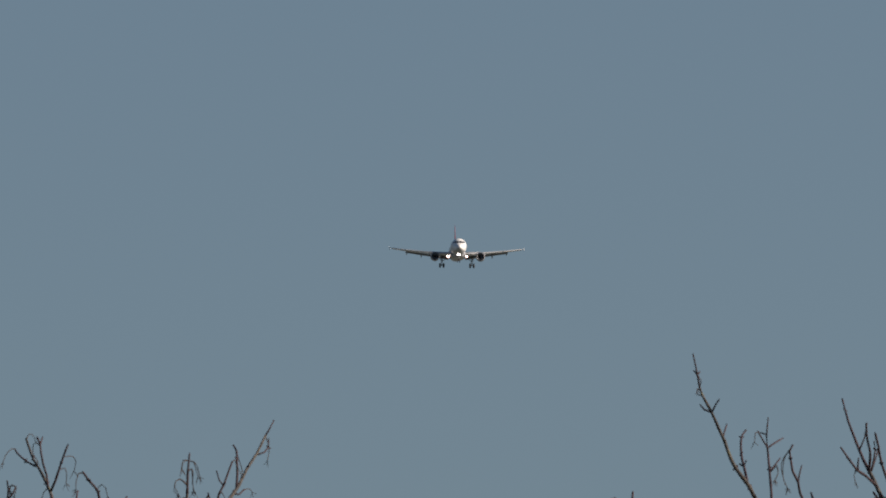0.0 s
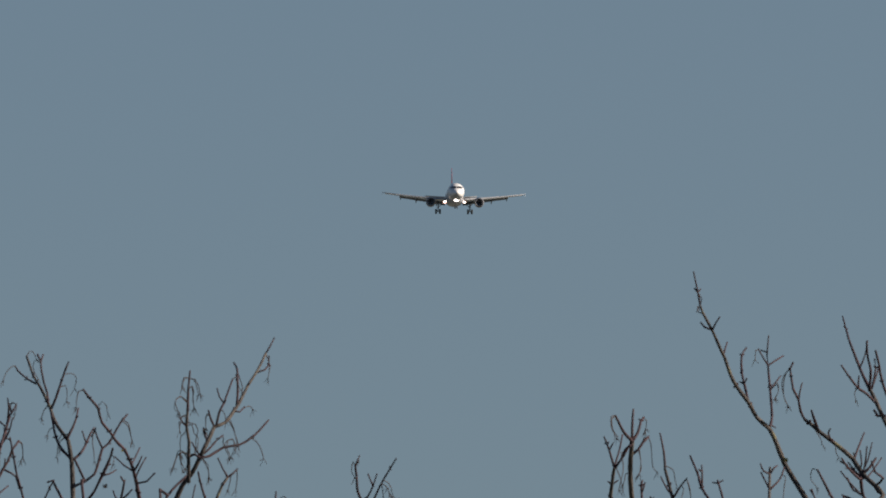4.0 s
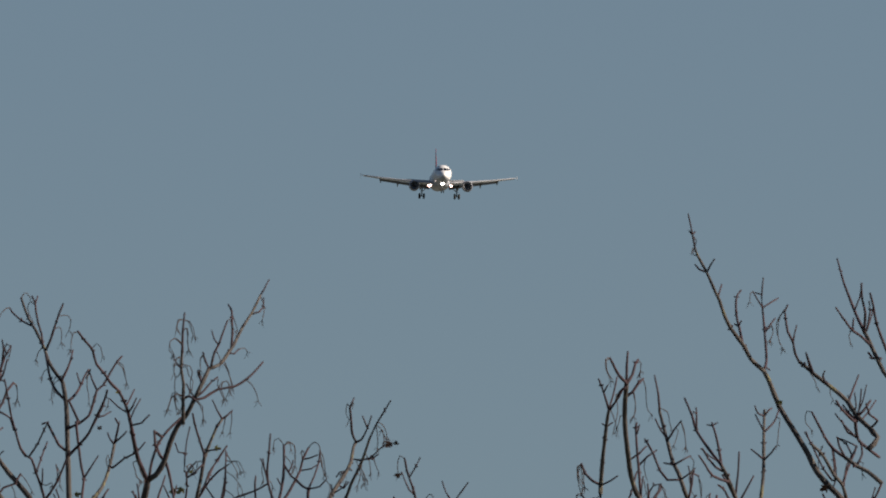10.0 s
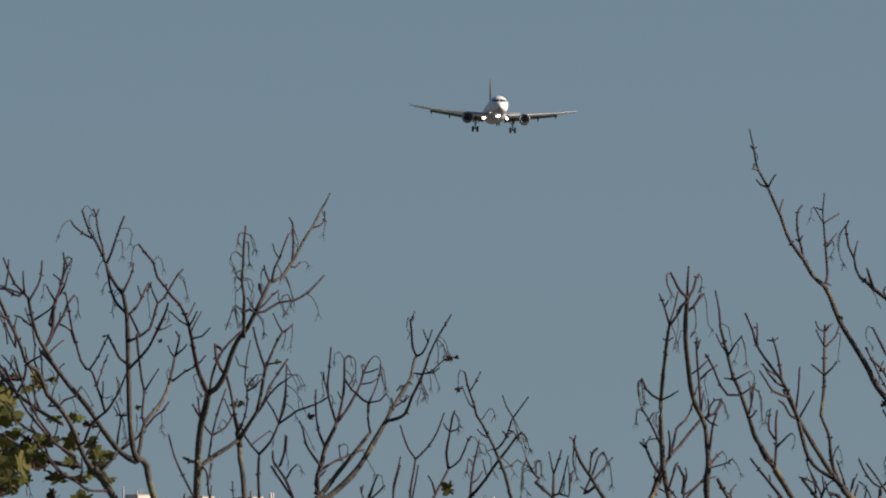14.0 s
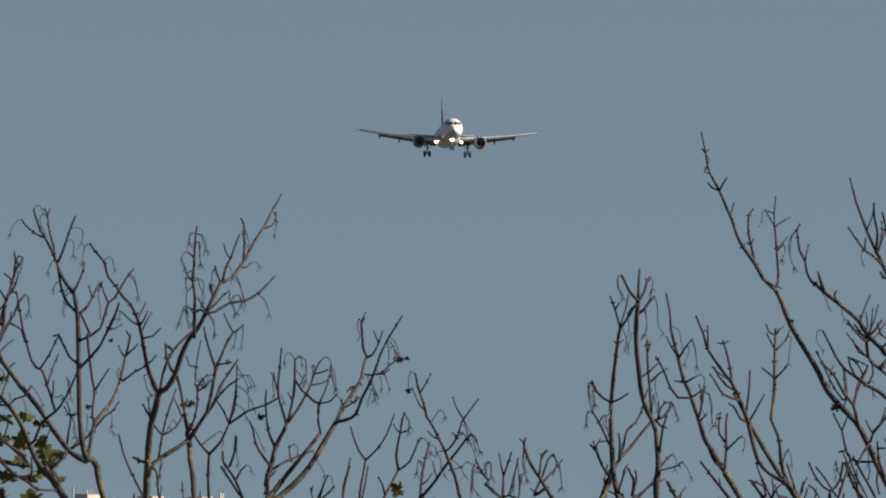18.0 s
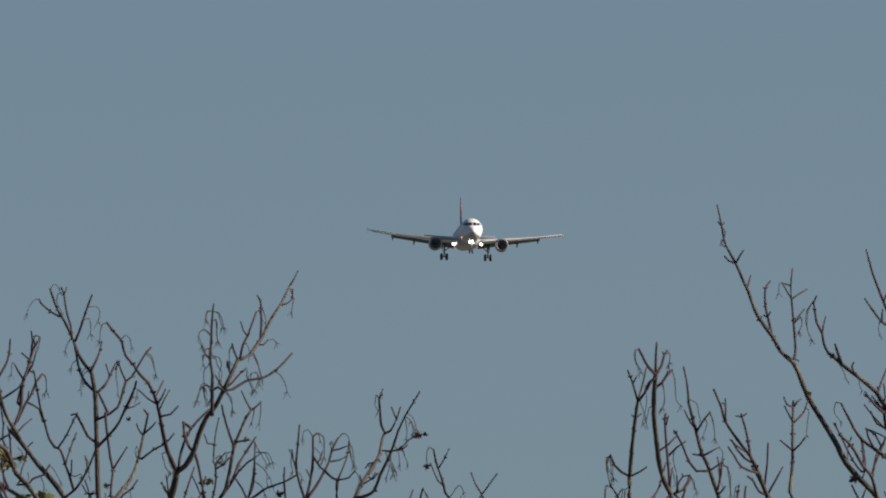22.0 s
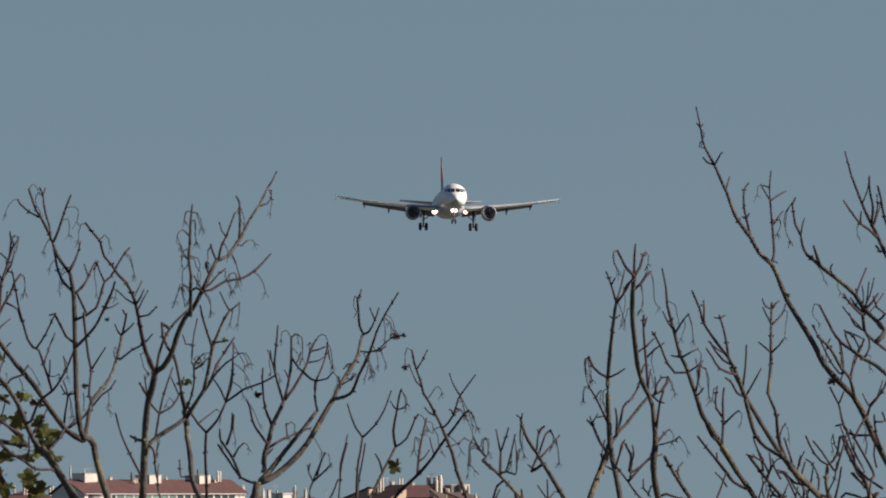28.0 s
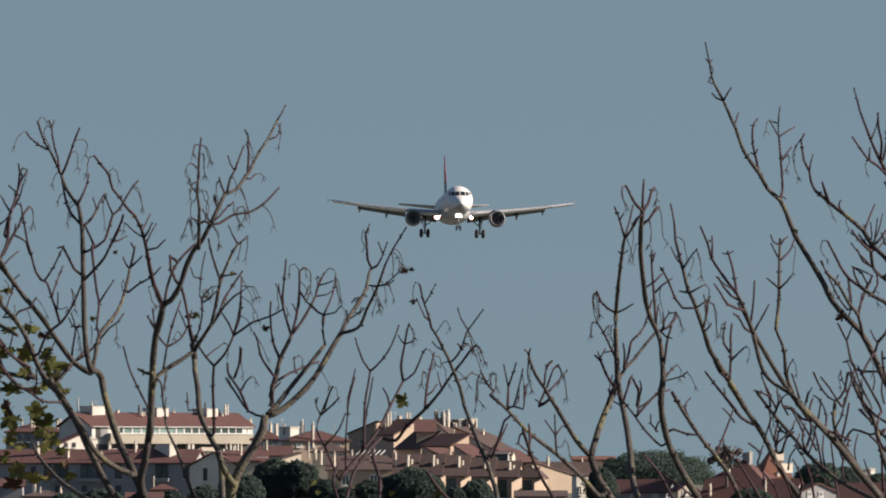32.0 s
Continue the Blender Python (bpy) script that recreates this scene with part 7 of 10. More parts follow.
stalk(maple_two, 1.5, 1.1, 51.10, 51.08, (0.588, 2.658), (0.595, 2.624), (0.591, 2.588))
stalk(maple_two, 1.5, 1.1, 51.26, 51.29, (0.665, 2.614), (0.689, 2.602), (0.694, 2.577), (0.700, 2.555))
stalk(maple_two, 1.5, 1.1, 51.21, 51.18, (0.710, 2.555), (0.718, 2.546), (0.710, 2.516), (0.705, 2.505))
stalk(maple_two, 1.5, 1.1, 51.20, 51.20, (0.726, 2.574), (0.736, 2.539), (0.740, 2.502))
stalk(maple_two, 1.5, 1.1, 51.88, 51.90, (0.633, 2.479), (0.628, 2.453), (0.633, 2.430))
stalk(maple_two, 1.5, 1.1, 51.17, 51.15, (0.761, 2.435), (0.748, 2.413), (0.756, 2.369))
stalk(maple_two, 1.5, 1.1, 51.19, 51.20, (0.772, 2.419), (0.784, 2.391), (0.783, 2.355), (0.786, 2.329))
twig(maple_two, 2.7, 1.9, 51.17, 51.20, (0.746, 2.352), (0.754, 2.399), (0.747, 2.443))
twig(maple_two, 2.7, 1.9, 51.44, 51.44, (0.838, 2.461), (0.813, 2.476), (0.788, 2.498))
stalk(maple_two, 1.5, 1.1, 51.83, 51.85, (1.102, 2.737), (1.125, 2.699), (1.129, 2.684))
stalk(maple_two, 1.5, 1.1, 51.83, 51.81, (1.168, 2.684), (1.169, 2.658), (1.176, 2.646))
twig(maple_two, 2.7, 1.9, 51.85, 51.85, (1.244, 2.510), (1.207, 2.528), (1.188, 2.535))
twig(maple_two, 2.7, 1.9, 51.85, 51.83, (1.241, 2.537), (1.207, 2.573), (1.184, 2.602))
twig(maple_two, 2.7, 1.9, 51.82, 51.84, (1.241, 2.580), (1.232, 2.617), (1.221, 2.654))
twig(maple_two, 2.7, 1.9, 51.82, 51.81, (1.238, 2.607), (1.243, 2.624), (1.239, 2.661))
twig(maple_two, 2.7, 1.9, 51.81, 51.81, (1.249, 2.607), (1.262, 2.639), (1.273, 2.684))
twig(maple_two, 2.7, 1.9, 51.81, 51.84, (1.257, 2.584), (1.273, 2.602), (1.300, 2.640))
twig(maple_two, 2.7, 1.9, 51.82, 51.84, (1.247, 2.581), (1.214, 2.610), (1.184, 2.632))
twig(maple_two, 2.7, 1.9, 51.79, 51.81, (1.304, 2.533), (1.288, 2.542), (1.266, 2.580))
stalk(maple_two, 1.5, 1.1, 51.80, 51.79, (1.135, 2.427), (1.132, 2.460), (1.135, 2.490), (1.146, 2.512))
twig(maple_two, 2.7, 1.9, 51.79, 51.79, (1.171, 2.384), (1.184, 2.423), (1.176, 2.497))
twig(maple_two, 2.7, 1.9, 51.77, 51.78, (1.204, 2.381), (1.213, 2.453), (1.243, 2.505))
stalk(maple_two, 1.5, 1.1, 51.46, 51.46, (1.241, 2.460), (1.254, 2.455), (1.251, 2.441), (1.250, 2.426))
twig(maple_two, 2.7, 1.9, 51.67, 51.66, (1.256, 2.311), (1.244, 2.329), (1.236, 2.347))
twig(maple_two, 2.7, 1.9, 51.67, 51.66, (1.254, 2.315), (1.277, 2.340), (1.292, 2.384))
stalk(maple_two, 1.5, 1.1, 51.34, 51.32, (0.667, 2.395), (0.676, 2.378), (0.687, 2.349))
twig(maple_two, 2.7, 1.9, 51.31, 51.30, (0.628, 2.345), (0.638, 2.378), (0.649, 2.393), (0.668, 2.396))
twig(maple_two, 2.7, 1.9, 51.31, 51.34, (0.633, 2.347), (0.657, 2.363), (0.672, 2.386))
stalk(maple_two, 1.5, 1.1, 51.32, 51.35, (0.608, 2.411), (0.620, 2.408), (0.624, 2.389), (0.628, 2.371))
stalk(maple_two, 1.5, 1.1, 51.31, 51.32, (0.668, 2.396), (0.681, 2.378), (0.683, 2.363))
twig(maple_two, 2.7, 1.9, 51.30, 51.30, (0.611, 2.362), (0.614, 2.389), (0.618, 2.415))
stalk(maple_two, 1.5, 1.1, 51.69, 51.68, (0.445, 2.460), (0.435, 2.434), (0.443, 2.412), (0.454, 2.393))
stalk(maple_two, 1.5, 1.1, 51.69, 51.67, (0.445, 2.460), (0.450, 2.434), (0.452, 2.397))
stalk(maple_two, 1.5, 1.1, 51.72, 51.71, (0.465, 2.342), (0.480, 2.364), (0.487, 2.361), (0.485, 2.331))
stalk(maple, 1.5, 1.1, 50.28, 50.30, (-0.027, 2.258), (-0.009, 2.256), (-0.006, 2.226), (-0.021, 2.238))
stalk(maple, 1.5, 1.1, 49.92, 49.95, (0.018, 2.240), (-0.003, 2.234), (0.007, 2.216), (0.009, 2.186), (0.018, 2.174))
stalk(maple, 1.5, 1.1, 50.25, 50.24, (-0.040, 2.201), (-0.055, 2.216), (-0.059, 2.180))
twig(maple, 2.7, 1.9, 50.18, 50.19, (-0.003, 2.165), (-0.009, 2.183), (-0.015, 2.210))
twig(maple, 2.7, 1.9, 50.22, 50.23, (-0.047, 2.146), (-0.030, 2.159), (-0.018, 2.177))
stalk(maple, 1.5, 1.1, 50.15, 50.16, (0.036, 2.219), (0.057, 2.201), (0.073, 2.176))
stalk(maple, 1.5, 1.1, 49.88, 49.89, (0.062, 2.310), (0.075, 2.309), (0.081, 2.282), (0.087, 2.270))
twig(maple, 2.7, 1.9, 49.89, 49.91, (0.071, 2.288), (0.051, 2.278), (0.042, 2.288))
stalk(maple, 1.5, 1.1, 50.09, 50.08, (0.094, 2.288), (0.108, 2.266), (0.116, 2.242))
stalk(maple, 1.5, 1.1, 49.89, 49.90, (0.071, 2.288), (0.093, 2.252), (0.111, 2.198))
stalk(maple_two, 1.5, 1.1, 51.35, 51.34, (0.110, 2.224), (0.096, 2.200), (0.098, 2.169), (0.093, 2.120))
stalk(maple_two, 1.5, 1.1, 51.35, 51.35, (0.120, 2.204), (0.099, 2.194), (0.096, 2.157), (0.112, 2.132))
stalk(maple_two, 1.5, 1.1, 51.35, 51.36, (0.123, 2.198), (0.099, 2.188), (0.101, 2.172), (0.102, 2.157))
twig(maple_two, 2.7, 1.9, 51.34, 51.36, (0.137, 2.178), (0.118, 2.206), (0.108, 2.228))
stalk(maple_two, 1.5, 1.1, 51.35, 51.33, (0.134, 2.183), (0.142, 2.225), (0.153, 2.219), (0.153, 2.194), (0.145, 2.157))
stalk(maple_two, 1.5, 1.1, 51.32, 51.35, (0.229, 2.232), (0.220, 2.194), (0.218, 2.145))
stalk(maple_two, 1.5, 1.1, 51.32, 51.33, (0.227, 2.222), (0.231, 2.197), (0.232, 2.169))
twig(maple_two, 2.7, 1.9, 51.35, 51.36, (0.232, 2.144), (0.239, 2.167), (0.241, 2.188))
stalk(maple_two, 1.5, 1.1, 51.36, 51.33, (0.208, 2.125), (0.214, 2.142), (0.217, 2.157))
stalk(maple_two, 1.5, 1.1, 51.67, 51.67, (0.250, 2.270), (0.246, 2.222), (0.255, 2.179))
stalk(maple_two, 1.5, 1.1, 51.66, 51.65, (0.255, 2.252), (0.251, 2.222), (0.252, 2.203))
stalk(maple_two, 1.5, 1.1, 51.68, 51.69, (0.324, 2.241), (0.336, 2.241), (0.343, 2.217))
stalk(maple_two, 1.5, 1.1, 51.69, 51.68, (0.331, 2.246), (0.340, 2.235), (0.352, 2.204), (0.357, 2.154))
twig(maple_two, 2.7, 1.9, 51.64, 51.66, (0.291, 2.138), (0.280, 2.138), (0.268, 2.148))
twig(maple_two, 2.7, 1.9, 51.60, 51.61, (0.297, 2.233), (0.305, 2.248), (0.314, 2.256))
stalk(maple_two, 1.5, 1.1, 51.69, 51.71, (0.445, 2.460), (0.445, 2.429), (0.452, 2.392))
stalk(maple_two, 1.5, 1.1, 51.69, 51.68, (0.445, 2.460), (0.433, 2.454), (0.433, 2.422), (0.442, 2.379), (0.458, 2.351))
stalk(maple_two, 1.5, 1.1, 51.74, 51.74, (0.448, 2.368), (0.430, 2.373), (0.427, 2.336))
stalk(maple_two, 1.5, 1.1, 51.72, 51.73, (0.465, 2.342), (0.474, 2.361), (0.481, 2.361), (0.477, 2.342))
stalk(maple_two, 1.5, 1.1, 51.68, 51.70, (0.499, 2.370), (0.486, 2.360), (0.485, 2.329), (0.492, 2.311))
twig(maple_two, 2.7, 1.9, 51.69, 51.68, (0.490, 2.289), (0.467, 2.285))
twig(maple_two, 2.7, 1.9, 51.67, 51.69, (0.532, 2.176), (0.537, 2.204), (0.545, 2.213), (0.558, 2.186))
twig(maple_two, 2.7, 1.9, 51.66, 51.68, (0.475, 2.128), (0.486, 2.123), (0.480, 2.173), (0.489, 2.217))
twig(maple_two, 2.7, 1.9, 52.00, 52.01, (0.522, 2.131), (0.483, 2.151), (0.470, 2.126))
twig(maple_two, 2.7, 1.9, 51.46, 51.49, (0.561, 2.122), (0.590, 2.141), (0.621, 2.172), (0.633, 2.190))
top = trunk(maple, -0.68, 50.00, 1.43, ground_height(-0.58, 50.00), 0.10, 0.13, 0.075)
joint(maple, top, (-0.762, 49.82, 1.656), 0.024, 0.0111)
joint(maple, top, (0.166, 49.67, 1.735), 0.012, 0.0055)
joint(maple, top, (-0.179, 49.77, 1.845), 0.009, 0.0039)
joint(maple, top, (0.033, 50.05, 1.838), 0.009, 0.0039)
joint(maple, top, (0.316, 49.72, 1.845), 0.009, 0.0039)
top = trunk(maple_two, 1.03, 51.50, 1.38, ground_height(1.13, 51.50), 0.10, 0.13, 0.075)
joint(maple_two, top, (0.524, 51.62, 1.736), 0.021, 0.0098)
joint(maple_two, top, (0.824, 51.54, 1.687), 0.018, 0.0081)
joint(maple_two, top, (0.891, 51.20, 1.768), 0.011, 0.0049)
joint(maple_two, top, (1.075, 51.85, 1.736), 0.014, 0.0065)
joint(maple_two, top, (1.393, 51.52, 1.655), 0.020, 0.0089)

# ---- the last leaves ----
twig(maple, 3.4, 2.4, 50.10, 50.07, (-1.388, 2.408), (-1.366, 2.402), (-1.347, 2.411), (-1.357, 2.430), (-1.377, 2.441), (-1.394, 2.448))
twig(maple, 3.0, 2.2, 50.10, 50.11, (-1.298, 2.426), (-1.317, 2.446), (-1.339, 2.484), (-1.361, 2.508))
twig(maple, 3.8, 2.6, 50.10, 50.08, (-1.322, 2.401), (-1.338, 2.432), (-1.353, 2.463), (-1.366, 2.479), (-1.375, 2.498), (-1.391, 2.519))
twig(maple, 2.6, 1.9, 50.10, 50.11, (-1.285, 2.483), (-1.293, 2.506), (-1.297, 2.528))
twig(maple, 2.6, 1.9, 50.10, 50.12, (-1.232, 2.510), (-1.216, 2.529), (-1.192, 2.549))
twig(maple, 2.6, 1.8, 50.10, 50.05, (-1.206, 2.442), (-1.201, 2.470), (-1.187, 2.483))
twig(maple, 3.0, 2.0, 50.10, 50.04, (-1.275, 2.350), (-1.286, 2.384), (-1.296, 2.415))
twig(maple, 2.6, 1.8, 50.10, 50.14, (-1.346, 2.541), (-1.349, 2.566), (-1.355, 2.590), (-1.368, 2.614))
twig(maple, 3.0, 2.2, 50.10, 50.07, (-1.240, 2.407), (-1.249, 2.455), (-1.250, 2.494), (-1.256, 2.526))
twig(maple, 2.8, 2.0, 50.10, 50.07, (-1.246, 2.417), (-1.269, 2.450), (-1.288, 2.479))
twig(maple, 2.6, 1.8, 50.10, 50.16, (-1.222, 2.391), (-1.217, 2.415), (-1.209, 2.435), (-1.207, 2.467))
twig(maple, 2.8, 2.0, 50.10, 50.10, (-1.396, 2.464), (-1.375, 2.456), (-1.356, 2.443), (-1.328, 2.408))
twig(maple, 2.6, 2.0, 50.10, 50.14, (-1.323, 2.313), (-1.333, 2.344), (-1.354, 2.373), (-1.381, 2.392), (-1.396, 2.405))
twig(maple, 2.6, 1.8, 50.10, 50.10, (-1.370, 2.302), (-1.372, 2.337), (-1.370, 2.369))
twig(maple, 2.4, 1.8, 50.10, 50.12, (-1.282, 2.301), (-1.275, 2.336), (-1.284, 2.360))
twig(maple, 2.4, 1.8, 50.10, 50.06, (-1.215, 2.277), (-1.207, 2.304), (-1.204, 2.320))
twig(maple, 2.6, 1.9, 50.10, 50.12, (-1.393, 2.614), (-1.379, 2.590), (-1.382, 2.551))
twig(maple, 2.8, 2.0, 50.10, 50.14, (-1.324, 2.531), (-1.340, 2.563), (-1.352, 2.595), (-1.361, 2.622), (-1.380, 2.646))
stalk(maple, 1.5, 1.1, 49.95, 49.95, (-1.336, 2.461), (-1.331, 2.504), (-1.325, 2.507), (-1.317, 2.469))
stalk(maple, 1.5, 1.1, 49.95, 49.98, (-1.226, 2.468), (-1.213, 2.452), (-1.220, 2.433))
stalk(maple, 1.5, 1.1, 49.95, 49.97, (-1.163, 2.388), (-1.154, 2.365), (-1.153, 2.352))
stalk(maple, 1.5, 1.1, 49.95, 49.90, (-1.198, 2.397), (-1.195, 2.381), (-1.200, 2.370))
stalk(maple, 1.5, 1.1, 49.95, 49.98, (-1.303, 2.271), (-1.297, 2.295), (-1.287, 2.307))
stalk(maple, 1.5, 1.1, 49.95, 49.96, (-1.373, 2.248), (-1.354, 2.240), (-1.333, 2.245))
stalk(maple, 1.5, 1.1, 49.95, 49.93, (-1.289, 2.113), (-1.290, 2.134), (-1.284, 2.143), (-1.279, 2.121))
stalk(maple, 1.5, 1.1, 49.95, 49.89, (-0.911, 2.323), (-0.911, 2.311), (-0.910, 2.292))
stalk(maple, 1.5, 1.1, 49.95, 49.99, (-0.982, 2.340), (-0.981, 2.316), (-0.983, 2.300))
stalk(maple, 1.5, 1.1, 49.95, 49.95, (-0.773, 2.219), (-0.770, 2.204), (-0.778, 2.172))
stalk(maple, 1.5, 1.1, 49.95, 49.98, (-1.022, 2.332), (-1.016, 2.308), (-1.011, 2.277))
stalk(maple, 1.5, 1.1, 49.95, 50.00, (-1.331, 2.114), (-1.336, 2.134), (-1.342, 2.142))
stalk(maple, 1.5, 1.1, 49.95, 49.98, (-0.816, 2.417), (-0.808, 2.401), (-0.800, 2.398))
twig(maple_two, 3.4, 2.4, 51.60, 51.57, (1.078, 2.000), (1.055, 2.049), (1.034, 2.082), (1.012, 2.121))
twig(maple_two, 4.0, 2.8, 51.60, 51.65, (1.290, 2.075), (1.246, 2.105), (1.213, 2.142), (1.192, 2.176))
twig(maple_two, 4.2, 2.9, 51.60, 51.56, (1.270, 1.883), (1.267, 1.942), (1.265, 1.979), (1.257, 2.017), (1.234, 2.040))
twig(maple_two, 3.2, 2.2, 51.60, 51.62, (0.957, 2.017), (0.985, 2.040), (1.006, 2.061), (1.017, 2.087))
twig(maple_two, 3.0, 2.1, 51.60, 51.56, (0.996, 1.945), (1.001, 1.984), (1.022, 2.012), (1.034, 2.007))
twig(maple_two, 3.0, 2.1, 51.60, 51.57, (1.069, 1.924), (1.061, 1.947), (1.045, 1.968), (1.034, 1.995))
twig(maple_two, 3.2, 2.2, 51.60, 51.65, (1.102, 1.940), (1.099, 1.974), (1.096, 2.000), (1.099, 2.044))
twig(maple_two, 3.2, 2.2, 51.60, 51.57, (1.131, 1.924), (1.127, 1.963), (1.120, 2.017), (1.125, 2.054))
twig(maple_two, 3.0, 2.1, 51.60, 51.61, (1.151, 1.940), (1.154, 1.973), (1.143, 2.000))
twig(maple_two, 3.0, 2.1, 51.60, 51.60, (1.167, 2.160), (1.164, 2.181), (1.151, 2.204), (1.148, 2.230))
twig(maple_two, 3.6, 2.5, 51.60, 51.60, (1.216, 2.128), (1.213, 2.142), (1.202, 2.176), (1.185, 2.214))
twig(maple_two, 3.0, 2.1, 51.60, 51.60, (1.211, 2.141), (1.210, 2.160), (1.208, 2.204))
twig(maple_two, 3.2, 2.2, 51.60, 51.57, (1.273, 2.136), (1.265, 2.172), (1.267, 2.204), (1.257, 2.242))
twig(maple_two, 2.8, 2.0, 51.60, 51.63, (1.213, 2.225), (1.218, 2.242), (1.234, 2.263))
twig(maple_two, 4.0, 2.8, 51.60, 51.56, (1.037, 2.124), (1.030, 2.142), (1.022, 2.172), (1.006, 2.220))
twig(maple_two, 2.6, 1.8, 51.60, 51.57, (1.050, 2.141), (1.053, 2.160), (1.063, 2.181))
twig(maple_two, 2.8, 2.0, 51.60, 51.55, (0.926, 2.022), (0.934, 2.056), (0.944, 2.088), (0.941, 2.110))
twig(maple_two, 2.8, 2.0, 51.60, 51.58, (0.841, 2.082), (0.825, 2.105), (0.809, 2.121))
twig(maple_two, 3.6, 2.5, 51.60, 51.59, (0.893, 2.336), (0.879, 2.372), (0.863, 2.405), (0.851, 2.424))
twig(maple_two, 3.0, 2.1, 51.60, 51.64, (0.947, 2.157), (0.928, 2.193), (0.918, 2.225))
twig(maple_two, 3.0, 2.1, 51.60, 51.59, (0.996, 2.103), (0.980, 2.131), (0.972, 2.160))
twig(maple_two, 2.6, 1.8, 51.60, 51.56, (0.965, 2.124), (0.978, 2.152), (0.991, 2.163))
twig(maple_two, 3.0, 2.1, 51.60, 51.58, (1.118, 1.899), (1.105, 1.916), (1.082, 1.929), (1.063, 1.922))
twig(maple_two, 3.0, 2.1, 51.60, 51.65, (1.224, 1.899), (1.229, 1.932), (1.216, 1.973))
twig(maple_two, 3.0, 2.1, 51.60, 51.56, (1.029, 1.867), (1.034, 1.907), (1.024, 1.948), (1.009, 1.973))
twig(maple_two, 2.8, 2.0, 51.60, 51.61, (0.923, 1.899), (0.926, 1.932), (0.916, 1.955))
twig(maple_two, 2.8, 2.0, 51.60, 51.59, (0.802, 1.978), (0.812, 2.005), (0.809, 2.033))
twig(maple_two, 2.6, 1.8, 51.60, 51.62, (1.241, 2.176), (1.246, 2.201), (1.242, 2.225))
twig(maple_two, 2.6, 1.8, 51.60, 51.58, (1.290, 1.948), (1.285, 1.989), (1.291, 2.030))
stalk(maple_two, 1.5, 1.1, 51.60, 51.62, (0.991, 2.219), (1.001, 2.250), (1.008, 2.263), (1.017, 2.250), (1.021, 2.222))
stalk(maple_two, 1.5, 1.1, 51.60, 51.60, (1.148, 2.230), (1.141, 2.212), (1.148, 2.186))
stalk(maple_two, 1.5, 1.1, 51.60, 51.61, (1.234, 2.263), (1.242, 2.250), (1.241, 2.225))
stalk(maple_two, 1.5, 1.1, 51.60, 51.64, (0.941, 2.110), (0.952, 2.103), (0.954, 2.079))
stalk(maple_two, 1.5, 1.1, 51.60, 51.61, (0.814, 2.369), (0.804, 2.364), (0.801, 2.336))
stalk(maple_two, 1.5, 1.1, 51.60, 51.56, (0.876, 2.300), (0.884, 2.291), (0.882, 2.268))


LEAF_RND = random.Random(23)


def leaf_mesh(name, mat, curl):
    """A five-lobed maple leaf with toothed lobes, folded along its midrib and curled."""
    outline = []
    for a, r in ((-150, 0.25), (-118, 0.62), (-100, 0.42), (-78, 0.78), (-62, 0.86), (-48, 0.46), (-22, 0.84), (-8, 0.92), (0, 1.05), (8, 0.92), (22, 0.84), (48, 0.46), (62, 0.86), (78, 0.78), (100, 0.42), (118, 0.62), (150, 0.25)):
        t = radians(a)
        outline.append(Vector((r * math.sin(t), r * math.cos(t), 0)))
    bm = bmesh.new()
    up = []
    for p in outline:
        p.z = curl * (p.x * p.x * 0.9 - 0.35 * abs(p.x) + 0.25 * p.y * p.y)
        up.append(p)
    for off in (0.0, 0.012):
        c = bm.verts.new((0, 0, off))
        vs = [bm.verts.new(p + Vector((0, 0, off))) for p in up]
        for a, b in zip(vs, vs[1:] + vs[:1]):
            bm.faces.new((c, a, b))
    rod((0, -0.1, 0), (0, -0.95, -0.25 * curl), 0.025, 0.02, 4, bm)
    me = bpy.data.meshes.new(name)
    bm.to_mesh(me)
    bm.free()
    me.materials.append(mat)
    return me


LEAVES = [leaf_mesh("leaf", m, c) for m in (LEAF_G, LEAF_Y, LEAF_B) for c in (0.35, -0.5)]


def leaf(tree, x, y, z, size, kind, flat=0.8, upright=False):
    """One leaf, its face tipped away until only the part `flat` of its height shows."""
    ob = new("leaf", LEAVES[kind * 2 + LEAF_RND.randrange(2)])
    ob.parent = tree
    tip = math.acos(min(0.95, flat)) * LEAF_RND.choice((-1, 1))
    face = Matrix.Rotation(radians(90 if upright else 0), 4, "Y")
    turn = Matrix.Rotation(LEAF_RND.uniform(-0.3, 0.3), 4, "Y") @ face @ Matrix.Rotation(radians(90) + tip, 4, "X") @ Matrix.Rotation(LEAF_RND.uniform(0, 6.28), 4, "Z")
    ob.matrix_basis = Matrix.Translation(deepened(x, y, z)) @ turn @ Matrix.Diagonal((size, size, size, 1))
    return ob


